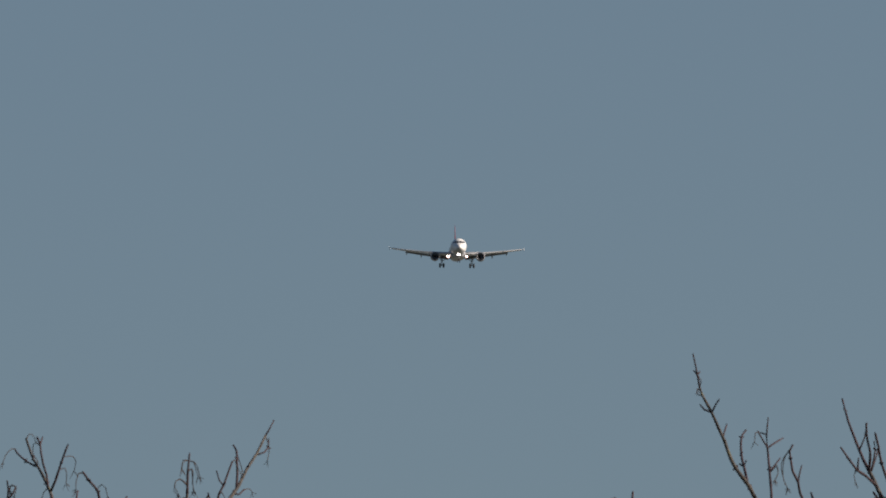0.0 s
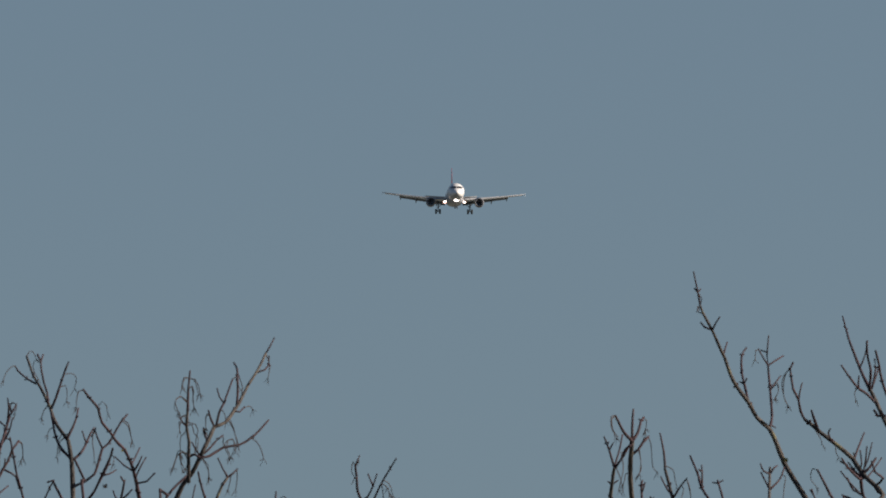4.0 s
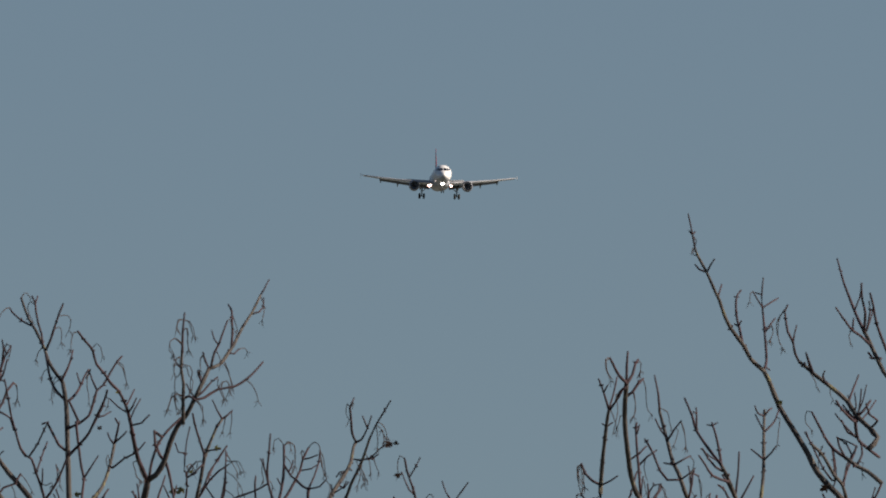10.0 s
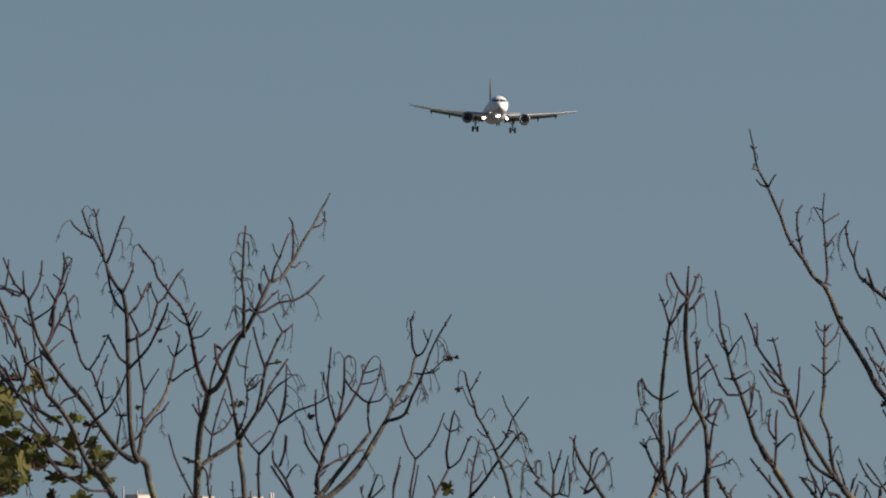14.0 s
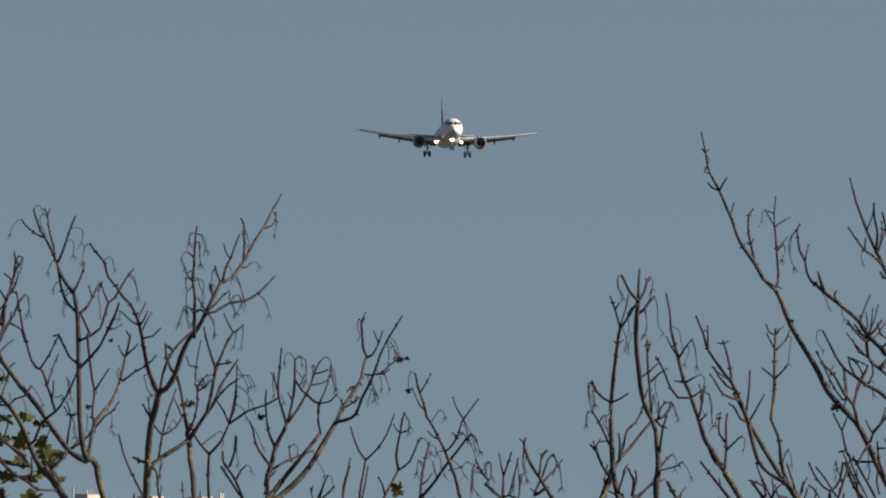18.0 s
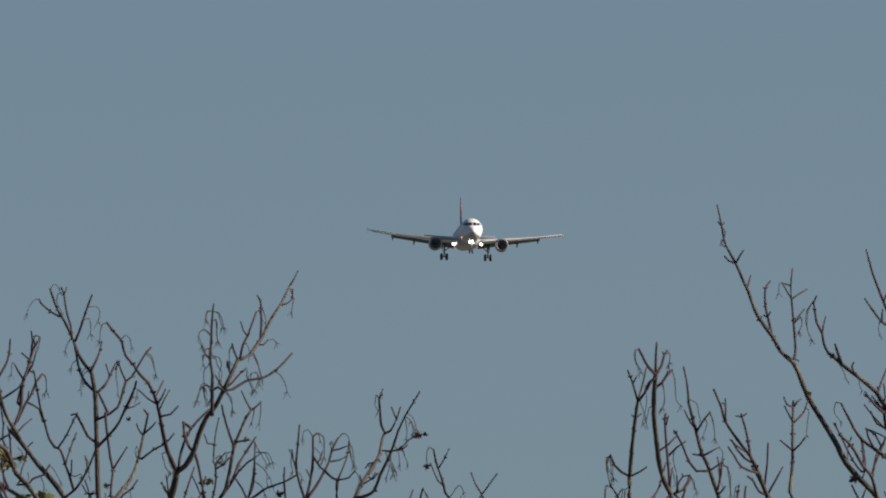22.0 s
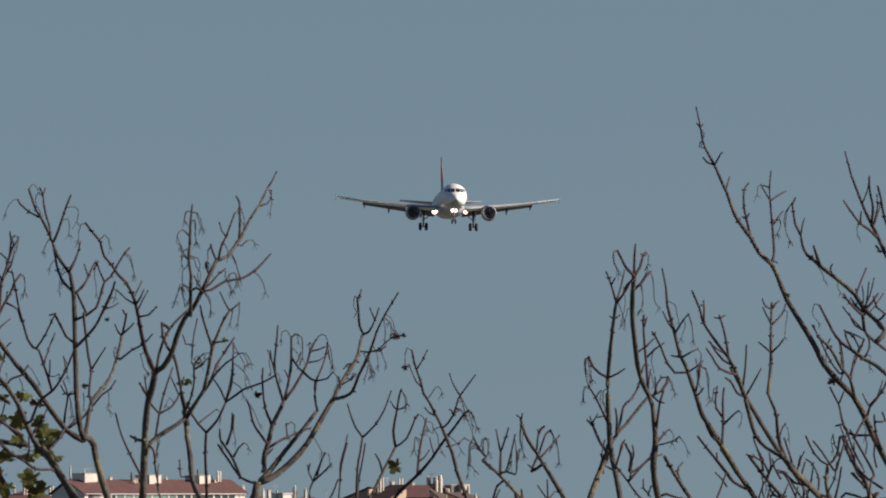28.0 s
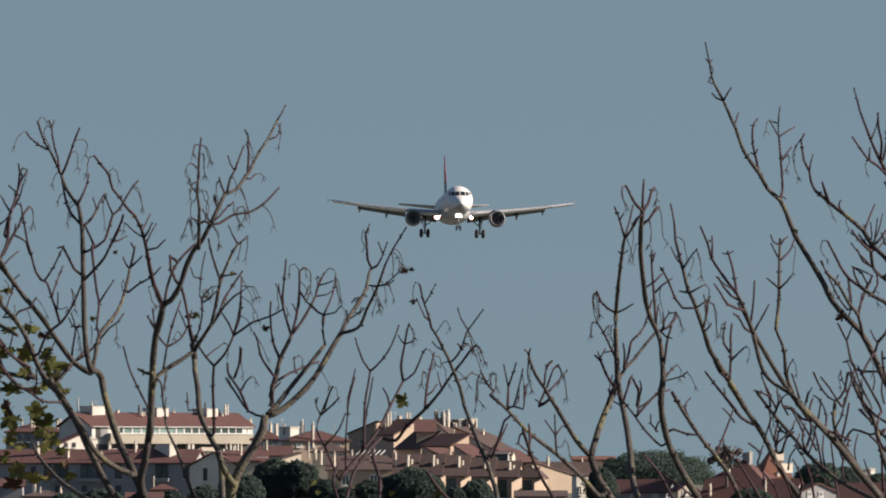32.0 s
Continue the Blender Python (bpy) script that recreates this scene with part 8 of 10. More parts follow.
LEAF_SPOTS = (
    (-1.378, 2.411, 0.029, 0.032, 0), (-1.346, 2.387, 0.025, 0.029, 1), (-1.382, 2.355, 0.025, 0.029, 0), (-1.339, 2.339, 0.022, 0.019, 1),
    (-1.369, 2.320, 0.025, 0.016, 0), (-1.323, 2.291, 0.024, 0.011, 0), (-1.376, 2.268, 0.029, 0.014, 1), (-1.372, 2.223, 0.035, 0.032, 1),
    (-1.324, 2.207, 0.029, 0.035, 1), (-1.281, 2.231, 0.027, 0.019, 0), (-1.348, 2.169, 0.032, 0.022, 1), (-1.256, 2.211, 0.019, 0.019, 2),
    (-1.389, 2.169, 0.022, 0.022, 0), (-1.308, 2.164, 0.019, 0.014, 0), (-1.295, 2.267, 0.014, 0.018, 2), (-1.252, 2.273, 0.021, 0.016, 0),
    (-1.223, 2.330, 0.018, 0.009, 0), (-1.259, 2.432, 0.018, 0.019, 1), (-1.279, 2.453, 0.009, 0.018, 1), (-1.291, 2.417, 0.014, 0.011, 0),
    (-1.225, 2.446, 0.014, 0.009, 1), (-1.333, 2.450, 0.019, 0.006, 2), (-1.387, 2.486, 0.011, 0.013, 2), (-1.214, 2.274, 0.011, 0.009, 0),
    (-1.339, 2.137, 0.019, 0.011, 0), (-1.383, 2.138, 0.022, 0.016, 2), (-1.174, 2.268, 0.021, 0.024, 1), (-1.117, 2.266, 0.016, 0.013, 1),
    (-1.098, 2.233, 0.030, 0.016, 0), (-1.094, 2.201, 0.021, 0.013, 1), (-1.174, 2.212, 0.018, 0.013, 1), (-1.206, 2.165, 0.032, 0.013, 0),
    (-1.118, 2.180, 0.033, 0.019, 0), (-1.142, 2.106, 0.025, 0.016, 0), (-1.117, 2.069, 0.029, 0.014, 0), (-1.216, 2.077, 0.027, 0.018, 0),
    (-1.223, 2.117, 0.014, 0.019, 2), (-1.103, 2.024, 0.021, 0.022, 1), (-1.133, 2.037, 0.016, 0.013, 0), (-1.071, 1.989, 0.014, 0.014, 0),
    (-1.221, 2.028, 0.016, 0.014, 1), (-1.190, 2.006, 0.016, 0.009, 1), (-1.194, 1.939, 0.018, 0.022, 1), (-1.149, 1.917, 0.025, 0.014, 1),
    (-1.048, 1.923, 0.013, 0.011, 0), (-1.103, 1.924, 0.013, 0.011, 2), (-1.064, 1.958, 0.006, 0.013, 2), (-1.158, 2.335, 0.016, 0.011, 0),
    (-1.123, 2.317, 0.013, 0.009, 2), (-1.071, 2.164, 0.019, 0.008, 1), (-1.232, 1.971, 0.013, 0.013, 0), (-1.207, 1.903, 0.022, 0.016, 2),
)
for cx, cz, wide, high, kind in LEAF_SPOTS:
    for k in range(4):
        back = LEAF_RND.uniform(50.12, 50.5)
        u, v = (cx + LEAF_RND.gauss(0, 0.2 * k * wide)) * back / 50.3, F_EYE[2] + (cz - F_EYE[2] + LEAF_RND.gauss(0, 0.2 * k * high)) * back / 50.3
        leaf(maple, u, back, v, max(wide, high) * LEAF_RND.uniform(1.4, 1.8) * (1 - 0.1 * k), kind if k < 3 else LEAF_RND.choice((0, 1)), min(wide, high) / max(wide, high), high > wide)
for lx, lz, size, kind in ((-0.705, 2.366, 0.013, 1), (-0.687, 2.372, 0.014, 1), (-0.612, 2.478, 0.009, 0), (-0.591, 2.484, 0.011, 1), (-0.499, 2.330, 0.013, 2), (-0.105, 2.496, 0.014, 2), (-0.088, 2.494, 0.009, 2), (-0.083, 2.409, 0.011, 2), (-0.981, 2.358, 0.011, 1), (-0.859, 2.647, 0.009, 1), (-0.916, 2.542, 0.008, 2), (-0.693, 2.309, 0.009, 1), (-0.663, 2.419, 0.008, 1), (-0.111, 2.133, 0.020, 1), (-0.110, 2.126, 0.020, 0), (1.110, 2.364, 0.014, 2), (0.984, 2.605, 0.008, 1), (-0.358, 1.901, 0.012, 1), (-0.353, 1.874, 0.010, 1), (-0.148, 1.871, 0.011, 1), (-0.009, 1.874, 0.012, 0)):
    leaf(maple, lx, 49.9, lz, 1.35 * size, kind)


# ---- the town on the far hill ----


def roof_mesh(w, d, h, style, over=0.5, thick=0.22):
    """A pitched roof with thick eaves; base at z = 0. gable_x: the ridge runs along x; gable_y: along y; hip; flat_slope: one slope."""
    a, b = w / 2 + over, d / 2 + over
    bm = bmesh.new()
    if style == "gable_x":
        sec = [(-b, -0.12), (0, h), (b, -0.12), (b, -0.12 + thick), (0, h + thick), (-b, -0.12 + thick)]
        loft([[(x, y, z) for y, z in sec] for x in (-a, a)], bm=bm)
    elif style == "gable_y":
        sec = [(-a, -0.12), (0, h), (a, -0.12), (a, -0.12 + thick), (0, h + thick), (-a, -0.12 + thick)]
        loft([[(x, y, z) for x, z in sec] for y in (-b, b)], bm=bm)
    elif style in ("shed", "shed_right"):
        k = 1 if style == "shed" else -1
        sec = [(-a * k, -0.12), (a * k, h), (a * k, h + thick), (-a * k, -0.12 + thick)]
        loft([[(x, y, z) for x, z in sec] for y in (-b, b)], bm=bm)
    else:
        r = max(0.2, a - b) if a > b else 0.2
        s = 0.2 if a > b else max(0.2, b - a)
        for z0 in (0.0,):
            base = [bm.verts.new(p) for p in ((-a, -b, -0.1), (a, -b, -0.1), (a, b, -0.1), (-a, b, -0.1))]
            eave = [bm.verts.new(p) for p in ((-a, -b, thick - 0.1), (a, -b, thick - 0.1), (a, b, thick - 0.1), (-a, b, thick - 0.1))]
            top = [bm.verts.new(p) for p in ((-r, -s, h), (r, -s, h), (r, s, h), (-r, s, h))]
            for lo, hi in ((base, eave), (eave, top)):
                for i in range(4):
                    bm.faces.new((lo[i], lo[(i + 1) % 4], hi[(i + 1) % 4], hi[i]))
            bm.faces.new(base)
            bm.faces.new(top)
    return bm


def wall_mesh(w, d, h, style, roof_h):
    """Four walls with their gables, closed at the top."""
    a, b = w / 2, d / 2
    bm = bmesh.new()
    if style == "gable_x":
        loft([[(x, -b, 0), (x, -b, h), (x, 0, h + roof_h - 0.02), (x, b, h), (x, b, 0)] for x in (-a, a)], bm=bm)
    elif style == "gable_y":
        loft([[(-a, y, 0), (-a, y, h), (0, y, h + roof_h - 0.02), (a, y, h), (a, y, 0)] for y in (-b, b)], bm=bm)
    elif style in ("shed", "shed_right"):
        k = 1 if style == "shed" else -1
        loft([[(-a * k, y, 0), (-a * k, y, h), (a * k, y, h + roof_h - 0.02), (a * k, y, 0)] for y in (-b, b)], bm=bm)
    else:
        block(bm, -a, a, -b, b, 0, h)
    return bm


def window(parent, x, y, z, w, h, face="front", frame_mat=None, pane_mat=None, bar=0.13, split=True):
    """A recessed dark pane in a raised frame with a sill, on the front (-y) or the east (+x) wall."""
    def put(u, v, s):
        return (x + u, y - s, z + v) if face == "front" else (x + s, y + u, z + v)
    fr = bmesh.new()
    t = bar
    bars = [(-w / 2, w / 2, -h / 2, -h / 2 + t), (-w / 2, w / 2, h / 2 - t, h / 2), (-w / 2, -w / 2 + t, -h / 2 + t, h / 2 - t), (w / 2 - t, w / 2, -h / 2 + t, h / 2 - t)]
    if split:
        bars.append((-0.05, 0.05, -h / 2 + t, h / 2 - t))
    for u0, u1, v0, v1 in bars:
        p, q = put(u0, v0, 0.0), put(u1, v1, 0.1)
        block(fr, min(p[0], q[0]), max(p[0], q[0]), min(p[1], q[1]), max(p[1], q[1]), p[2], q[2])
    wn_ = part("window", fr, frame_mat or FRAMEW, parent)
    gl = bmesh.new()
    p, q = put(-w / 2 + t, -h / 2 + t, 0.01), put(w / 2 - t, h / 2 - t, 0.04)
    block(gl, min(p[0], q[0]), max(p[0], q[0]), min(p[1], q[1]), max(p[1], q[1]), p[2], q[2])
    part("pane", gl, pane_mat or PANE, wn_)
    si = bmesh.new()
    p, q = put(-w / 2 - 0.1, -h / 2 - 0.12, 0.0), put(w / 2 + 0.1, -h / 2 - 0.02, 0.22)
    block(si, min(p[0], q[0]), max(p[0], q[0]), min(p[1], q[1]), max(p[1], q[1]), p[2], q[2])
    part("sill", si, FRAMEW, wn_)
    return wn_


def turned(bm, parent, x, y, turn):
    """Turn what stands at (x, y) on a house to one heading, so a lit and a shaded side face the eye."""
    rest = turn - math.degrees(parent.matrix_basis.to_euler().z)
    bmesh.ops.transform(bm, matrix=pose(x, y, 0, 0, 0, rest) @ pose(-x, -y, 0), verts=bm.verts)
    return bm


def chimney(parent, x, y, z, w, h, pots=2, mat=None):
    ob = part("chimney", turned(block(bmesh.new(), x - w / 2, x + w / 2, y - w / 2, y + w / 2, z - 1.2, z + h, 0.03), parent, x, y, 38), mat or CHIM, parent)
    cap = block(bmesh.new(), x - w * 0.62, x + w * 0.62, y - w * 0.62, y + w * 0.62, z + h, z + h + 0.1, 0.02)
    part("cap", turned(cap, parent, x, y, 38), CHIM, ob)
    for k in range(pots):
        px = x + (k - (pots - 1) / 2) * w * 0.5
        part("flue", turned(spin([(0, 0.13), (0.35, 0.12), (0.36, 0.17), (0.46, 0.15)], (px, y, z + h + 0.1), axis="z", sides=10), parent, x, y, 38), METALP if k % 2 else CHIM, ob)
    return ob


def roof_hut(parent, x, y, low, high, w, d, turn, mat):
    """A plain box on a roof with a thin slab on top: hut, dormer, chimney or tank."""
    z = parent.location.z
    bm = block(bmesh.new(), x - w / 2, x + w / 2, y - d / 2, y + d / 2, low - z - 0.5, high - z - 0.1, 0.02)
    ob = part("roof_hut", turned(bm, parent, x, y, turn), mat, parent)
    bm = block(bmesh.new(), x - w / 2 - 0.08, x + w / 2 + 0.08, y - d / 2 - 0.08, y + d / 2 + 0.08, high - z - 0.1, high - z, 0.02)
    part("hut_slab", turned(bm, parent, x, y, turn), CHIM, ob)
    return ob


def flue_pipe(parent, x, y, low, high, r, mat):
    """A round flue with a collar and a cowl."""
    z, h = low - parent.location.z, high - low
    ob = part("flue", spin([(-1.2, r), (h * 0.62, r), (h * 0.64, r * 1.25), (h * 0.72, r * 1.25), (h * 0.74, r * 0.85), (h * 0.9, r * 0.8), (h * 0.92, r * 1.15), (h, r * 0.3)], (x, y, z), axis="z", sides=10), mat, parent)
    return ob


def dish(parent, x, y, z, r):
    prof = [(0.0, 0.02), (-0.05 * r, 0.4 * r), (-0.16 * r, 0.75 * r), (-0.3 * r, r), (-0.26 * r, r), (-0.1 * r, 0.7 * r), (0.04, 0.02)]
    ob = part("satellite_dish", spin(prof, (x, y, z), sides=16), CHIM, parent, smooth=True)
    part("mast", rod((x, y + 0.1, z - 1.2), (x, y + 0.1, z), 0.05), METALP, ob)


def aerial(parent, x, y, z, h):
    bm = rod((x, y, z), (x, y, z + h), 0.04, 0.03, 6)
    for k in range(4):
        rod((x - 0.5 + 0.08 * k, y, z + h - 0.18 * k), (x + 0.5 - 0.08 * k, y, z + h - 0.18 * k), 0.02, 0.02, 4, bm)
    part("aerial", bm, METALP, parent)


def slab(parent, name, x0, x1, y0, y1, low, high, mat):
    """A plain built-on strip; low and high are world heights, fitted to the camera's view."""
    z = parent.location.z
    return part(name, block(bmesh.new(), x0, x1, y0, y1, low - z, high - z, 0.02), mat, parent)


def fin(parent, x, y, top, depth, thick, turn, mat):
    """A side wall of a loggia that stands out from the front at an angle, lower towards its tip."""
    bm = loft([[(u, 0, -9), (u, 0, 0), (u, -depth, -0.85), (u, -depth, -9)] for u in (-thick, 0)])
    bmesh.ops.transform(bm, matrix=pose(x, y, top, 0, 0, turn), verts=bm.verts)
    return part("loggia_wall", bm, mat, parent)


def house(x, y, w, d, eave, ridge, style, wall, roof, turn=0, rows=(), east=(), stacks=(), label="", base=None, group="houses on the hill", over=0.5, trim=None):
    """A house; eave and ridge are world heights, fitted to the camera's view. rows, east: (height, window width, window
    height, offsets) on the front and the east wall.
    """
    z = ground_height(x, y) - 1.0 if base is None else base
    h = eave - z
    ob = thing("house", (x, y, z), label or "plastered house with a red tiled roof", "house", group, turn=turn)
    part("wall", wall_mesh(w, d, h, style, ridge - eave), wall, ob)
    bm = roof_mesh(w, d, ridge - eave, style, over)
    bmesh.ops.translate(bm, verts=bm.verts, vec=(0, 0, h + 0.03))
    part("roof", bm, roof, ob, "tiled roof")
    for dz, ww, wh, offs in rows:
        for u in offs:
            window(ob, u, -d / 2, h + dz, ww, wh, frame_mat=trim)
    for dz, ww, wh, offs in east:
        for u in offs:
            window(ob, w / 2, u, h + dz, ww, wh, "east", trim)
    for u, v, dz, cw, ch, pots in stacks:
        chimney(ob, u, v, h + dz, cw, ch, pots)
    return ob


def far_tree(x, y, top, width, height, seed, mat=None, label="dark green pine with a broad dense crown", flat=0.75, density=1.0):
    """Trunk and limbs under a crown of many small tufts, uneven in outline."""
    rnd = random.Random(seed)
    z0 = ground_height(x, y)
    tree = thing("tree", (x, y, z0), label, "tree", "trees on the hill")
    ht = top - z0
    part("trunk", tube([(0, 0, -0.5), (0.2, 0, ht * 0.35), (0, 0.1, ht - height * 0.5)], 0.4, 0.16, 8, 0.8, 0.1), BARK, tree)
    for k in range(5):
        a = rnd.uniform(0, 6.28)
        part("limb", tube([(0, 0, ht - height * 0.75), (0.2 * width * math.cos(a), 0.2 * width * math.sin(a), ht - height * 0.5), (0.36 * width * math.cos(a), 0.36 * width * math.sin(a), ht - height * 0.35)], 0.16, 0.05, 6, 0.8), BARK, tree)
    lumps = [(Vector((width * 0.22 * q, 0, ht - height * 0.52)), height * 0.3) for q in (-1, 0, 1)]
    for k in range(int(70 * density)):
        a, r = rnd.uniform(0, 6.28), width / 2 * math.sqrt(rnd.random()) * 0.86
        edge = 1 - (2 * r / width) ** 2
        lumps.append((Vector((r * math.cos(a), r * math.sin(a), ht - height * 0.5 + height * 0.42 * math.sqrt(max(edge, 0.05)) * rnd.uniform(-0.9, 0.85))), rnd.uniform(0.06, 0.11) * width))
    verts, faces = [], []
    shell = Vector((width * 0.46, width * 0.46, height * 0.46))
    lumps.append((None, int(13000 * density * (density > 0.9) + 150)))
    for c, r in lumps:
        for k in range(r if c is None else int(170 * density)):
            d = Vector((rnd.gauss(0, 1), rnd.gauss(0, 1), rnd.gauss(0, 1))).normalized()
            if c is None:
                bulge = 1 + 0.16 * noise.noise(d * 2.3 + Vector((seed, 0, 0))) + 0.1 * noise.noise(d * 6 + Vector((0, seed, 0)))
                p = Vector((0, 0, ht - height * 0.5)) + Vector((d.x * shell.x, d.y * shell.y, d.z * shell.z)) * bulge * rnd.uniform(0.88, 1.03)
            else:
                p = c + Vector((d.x, d.y, d.z * flat)) * r * rnd.uniform(0.75, 1.08)
            s = rnd.uniform(0.08, 0.2)
            u = d.cross(Vector((rnd.gauss(0, 1), rnd.gauss(0, 1), rnd.gauss(0, 1)))).normalized() * s
            v = d.cross(u).normalized() * s * 0.7 + d * rnd.uniform(-0.15, 0.25)
            n = len(verts)
            verts += [p - u, p + u * 0.6 - v, p + u, p + v]
            faces.append((n, n + 1, n + 2, n + 3))
    me = bpy.data.meshes.new("crown")
    me.from_pydata(verts, [], faces)
    me.materials.append(mat or FOLIAGE)
    ob = new("crown", me)
    ob.parent = tree
    return tree


long_block = house(-47.43, 2955.0, 29.55, 12.34, 22.82, 24.97, "gable_x", WHITEW, ROOF, 27, (), (), ((-7.02, 0, 2.05, 0.48, 0.65, 0), (3.25, 0, 1.68, 0.41, 0.75, 1), (16.48, -2, 0.0, 0.41, 0.93, 2)), "long cream apartment block with ribbon windows and red roof", over=0.4)
for u in (-10.37,):
    window(long_block, u, -6.17, 22.21 - long_block.location.z, 0.94, 1.03, pane_mat=CHIM, bar=0.09, split=False)
for u in (-9.43,):
    window(long_block, u, -6.17, 22.21 - long_block.location.z, 0.84, 1.03, pane_mat=PANE, bar=0.09, split=False)
for u in (-8.17, -6.6, -4.93, -3.25, -1.57, 0.0, 1.36):
    window(long_block, u, -6.17, 22.21 - long_block.location.z, 1.57, 1.03, pane_mat=PANE_G, bar=0.09, split=False)
for u in (2.83, 4.19, 5.55, 6.92, 8.28, 9.64, 11.0, 12.26):
    window(long_block, u, -6.17, 22.21 - long_block.location.z, 1.31, 1.03, pane_mat=PANE, bar=0.09, split=False)
slab(long_block, "fascia", -14.67, 14.78, -6.62, -6.12, 22.73, 22.84, FRAMEW)
# Grey slab over the white wall paints the shadow beside the loggia.
slab(long_block, "wall_panel", -13.15, -11.84, -6.21, -6.12, 20.02, 22.71, SHADE_GREYW)
slab(long_block, "balcony_front", -11.84, 14.15, -7.27, -6.12, 20.02, 21.56, PLASTER)
slab(long_block, "balcony_coping", -11.95, 14.25, -7.37, -6.12, 21.58, 21.74, FRAMEW)
slab(long_block, "loggia_jamb", -14.78, -14.15, -6.23, -6.12, 20.02, 22.71, FRAMEW)
# Dark slab on the wall paints the shade inside the loggia.
slab(long_block, "loggia_opening_shade", -14.09, -13.20, -6.20, -6.12, 20.77, 22.68, SHADE)
slab(long_block, "loggia_pier", 12.99, 13.20, -6.25, -6.12, 21.70, 22.71, FRAMEW)
slab(long_block, "loggia_pier", 13.83, 14.04, -6.25, -6.12, 21.70, 22.71, FRAMEW)
# Dark strip on the wall paints the shade below the balcony.
slab(long_block, "undercroft_shade", -14.67, 14.57, -6.20, -6.12, 18.80, 19.96, SHADE)
slab(long_block, "pier", -11.95, -11.63, -7.07, -6.12, 18.52, 19.96, WHITEW)
slab(long_block, "pier", -7.13, -6.81, -7.07, -6.12, 18.52, 19.96, WHITEW)
slab(long_block, "wall_end", -11.53, -10.79, -7.57, -6.12, 18.80, 19.18, WHITEW)
slab(long_block, "wall_end", -3.35, -2.83, -7.57, -6.12, 18.71, 19.46, WHITEW)
slab(long_block, "pier", 2.41, 2.83, -7.17, -6.12, 18.43, 19.93, WHITEW)
slab(long_block, "pier", 3.14, 3.56, -7.17, -6.12, 18.43, 19.94, WHITEW)
slab(long_block, "balustrade", 4.82, 7.34, -7.17, -6.12, 18.80, 19.46, CHIM)
slab(long_block, "pier", 8.80, 9.64, -7.37, -6.12, 18.80, 19.18, WHITEW)
slab(long_block, "pier", 4.09, 4.61, -7.37, -6.12, 18.71, 19.18, WHITEW)
flue_pipe(long_block, 9.96, -7.60, 18.71, 20.21, 0.19, WHITEW)
flue_pipe(long_block, 10.80, -7.60, 18.71, 19.93, 0.19, CHIM)
flue_pipe(long_block, 11.32, -7.60, 18.71, 20.02, 0.19, WHITEW)
flue_pipe(long_block, 11.95, -7.60, 18.90, 20.02, 0.19, CHIM)
roof_hut(long_block, -11.43, 0.50, 24.22, 26.27, 2.51, 3.74, 35, WHITEW)
flue_pipe(long_block, -11.79, 0.00, 25.99, 27.02, 0.14, CHIM)
flue_pipe(long_block, -14.10, 0.50, 24.87, 27.67, 0.14, METALP)
aerial(long_block, -10.64, 0.50, 25.99 - long_block.location.z, 1.12)
flue_pipe(long_block, -3.55, -1.00, 24.50, 26.46, 0.23, STEEL)
dish(long_block, -3.43, -2.20, 24.97 - long_block.location.z, 0.42)
roof_hut(long_block, -0.05, 0.00, 24.13, 25.99, 2.39, 4.23, 35, WHITEW)
roof_hut(long_block, 9.01, 0.00, 23.94, 25.90, 2.05, 4.23, 35, WHITEW)
flue_pipe(long_block, 9.12, 0.00, 25.81, 26.93, 0.19, STEEL)
flue_pipe(long_block, 10.45, -1.50, 23.94, 25.99, 0.23, WHITEW)
flue_pipe(long_block, 11.12, -1.20, 23.94, 25.81, 0.14, SHADE)
flue_pipe(long_block, 11.50, -1.50, 23.85, 25.15, 0.19, WHITEW)
flue_pipe(long_block, 12.27, -1.00, 23.94, 26.65, 0.21, WHITEW)
flue_pipe(long_block, 12.75, -1.00, 25.25, 26.55, 0.14, WHITEW)
aerial(long_block, 10.48, 0.00, 25.62 - long_block.location.z, 1.31)
built = house(-67.34, 2962.0, 9.83, 10.00, 21.93, 23.71, "hip", SHADE_GREYW, ROOF, 0, ((-1.03, 0.75, 1.03, (-2.67, -1.17, 0.33, 2.2)),), (), ((-0.7, -3, 1.31, 0.42, 1.4, 1), (-0.33, -3, 1.4, 0.28, 1.03, 1), (3.51, -2, 0.75, 0.35, 1.12, 1), (3.98, -3, 0.75, 0.28, 0.94, 2), (-2.39, 0, 1.68, 0.28, 0.66, 0)), "wing with shade-grey walls, red hipped roof and chimneys", over=0.4, trim=SHADE_GREYW)
slab(built, "wall_panel", -2.48, -2.01, -5.05, -4.95, 21.00, 21.75, CHIM)
house(-61.20, 2926.0, 4.91, 2.59, 19.75, 21.69, "shed", WHITEW, ROOF, 30, ((-0.09, 0.64, 0.83, (-1.28, 0.21)),), (), (), "small white house among red roofs", over=0.15, trim=SHADE)
house(-57.61, 2922.0, 1.28, 1.48, 20.55, 20.92, "hip", WHITEW, CHIM, 30, (), (), (), "small white house among red roofs", over=0.1)
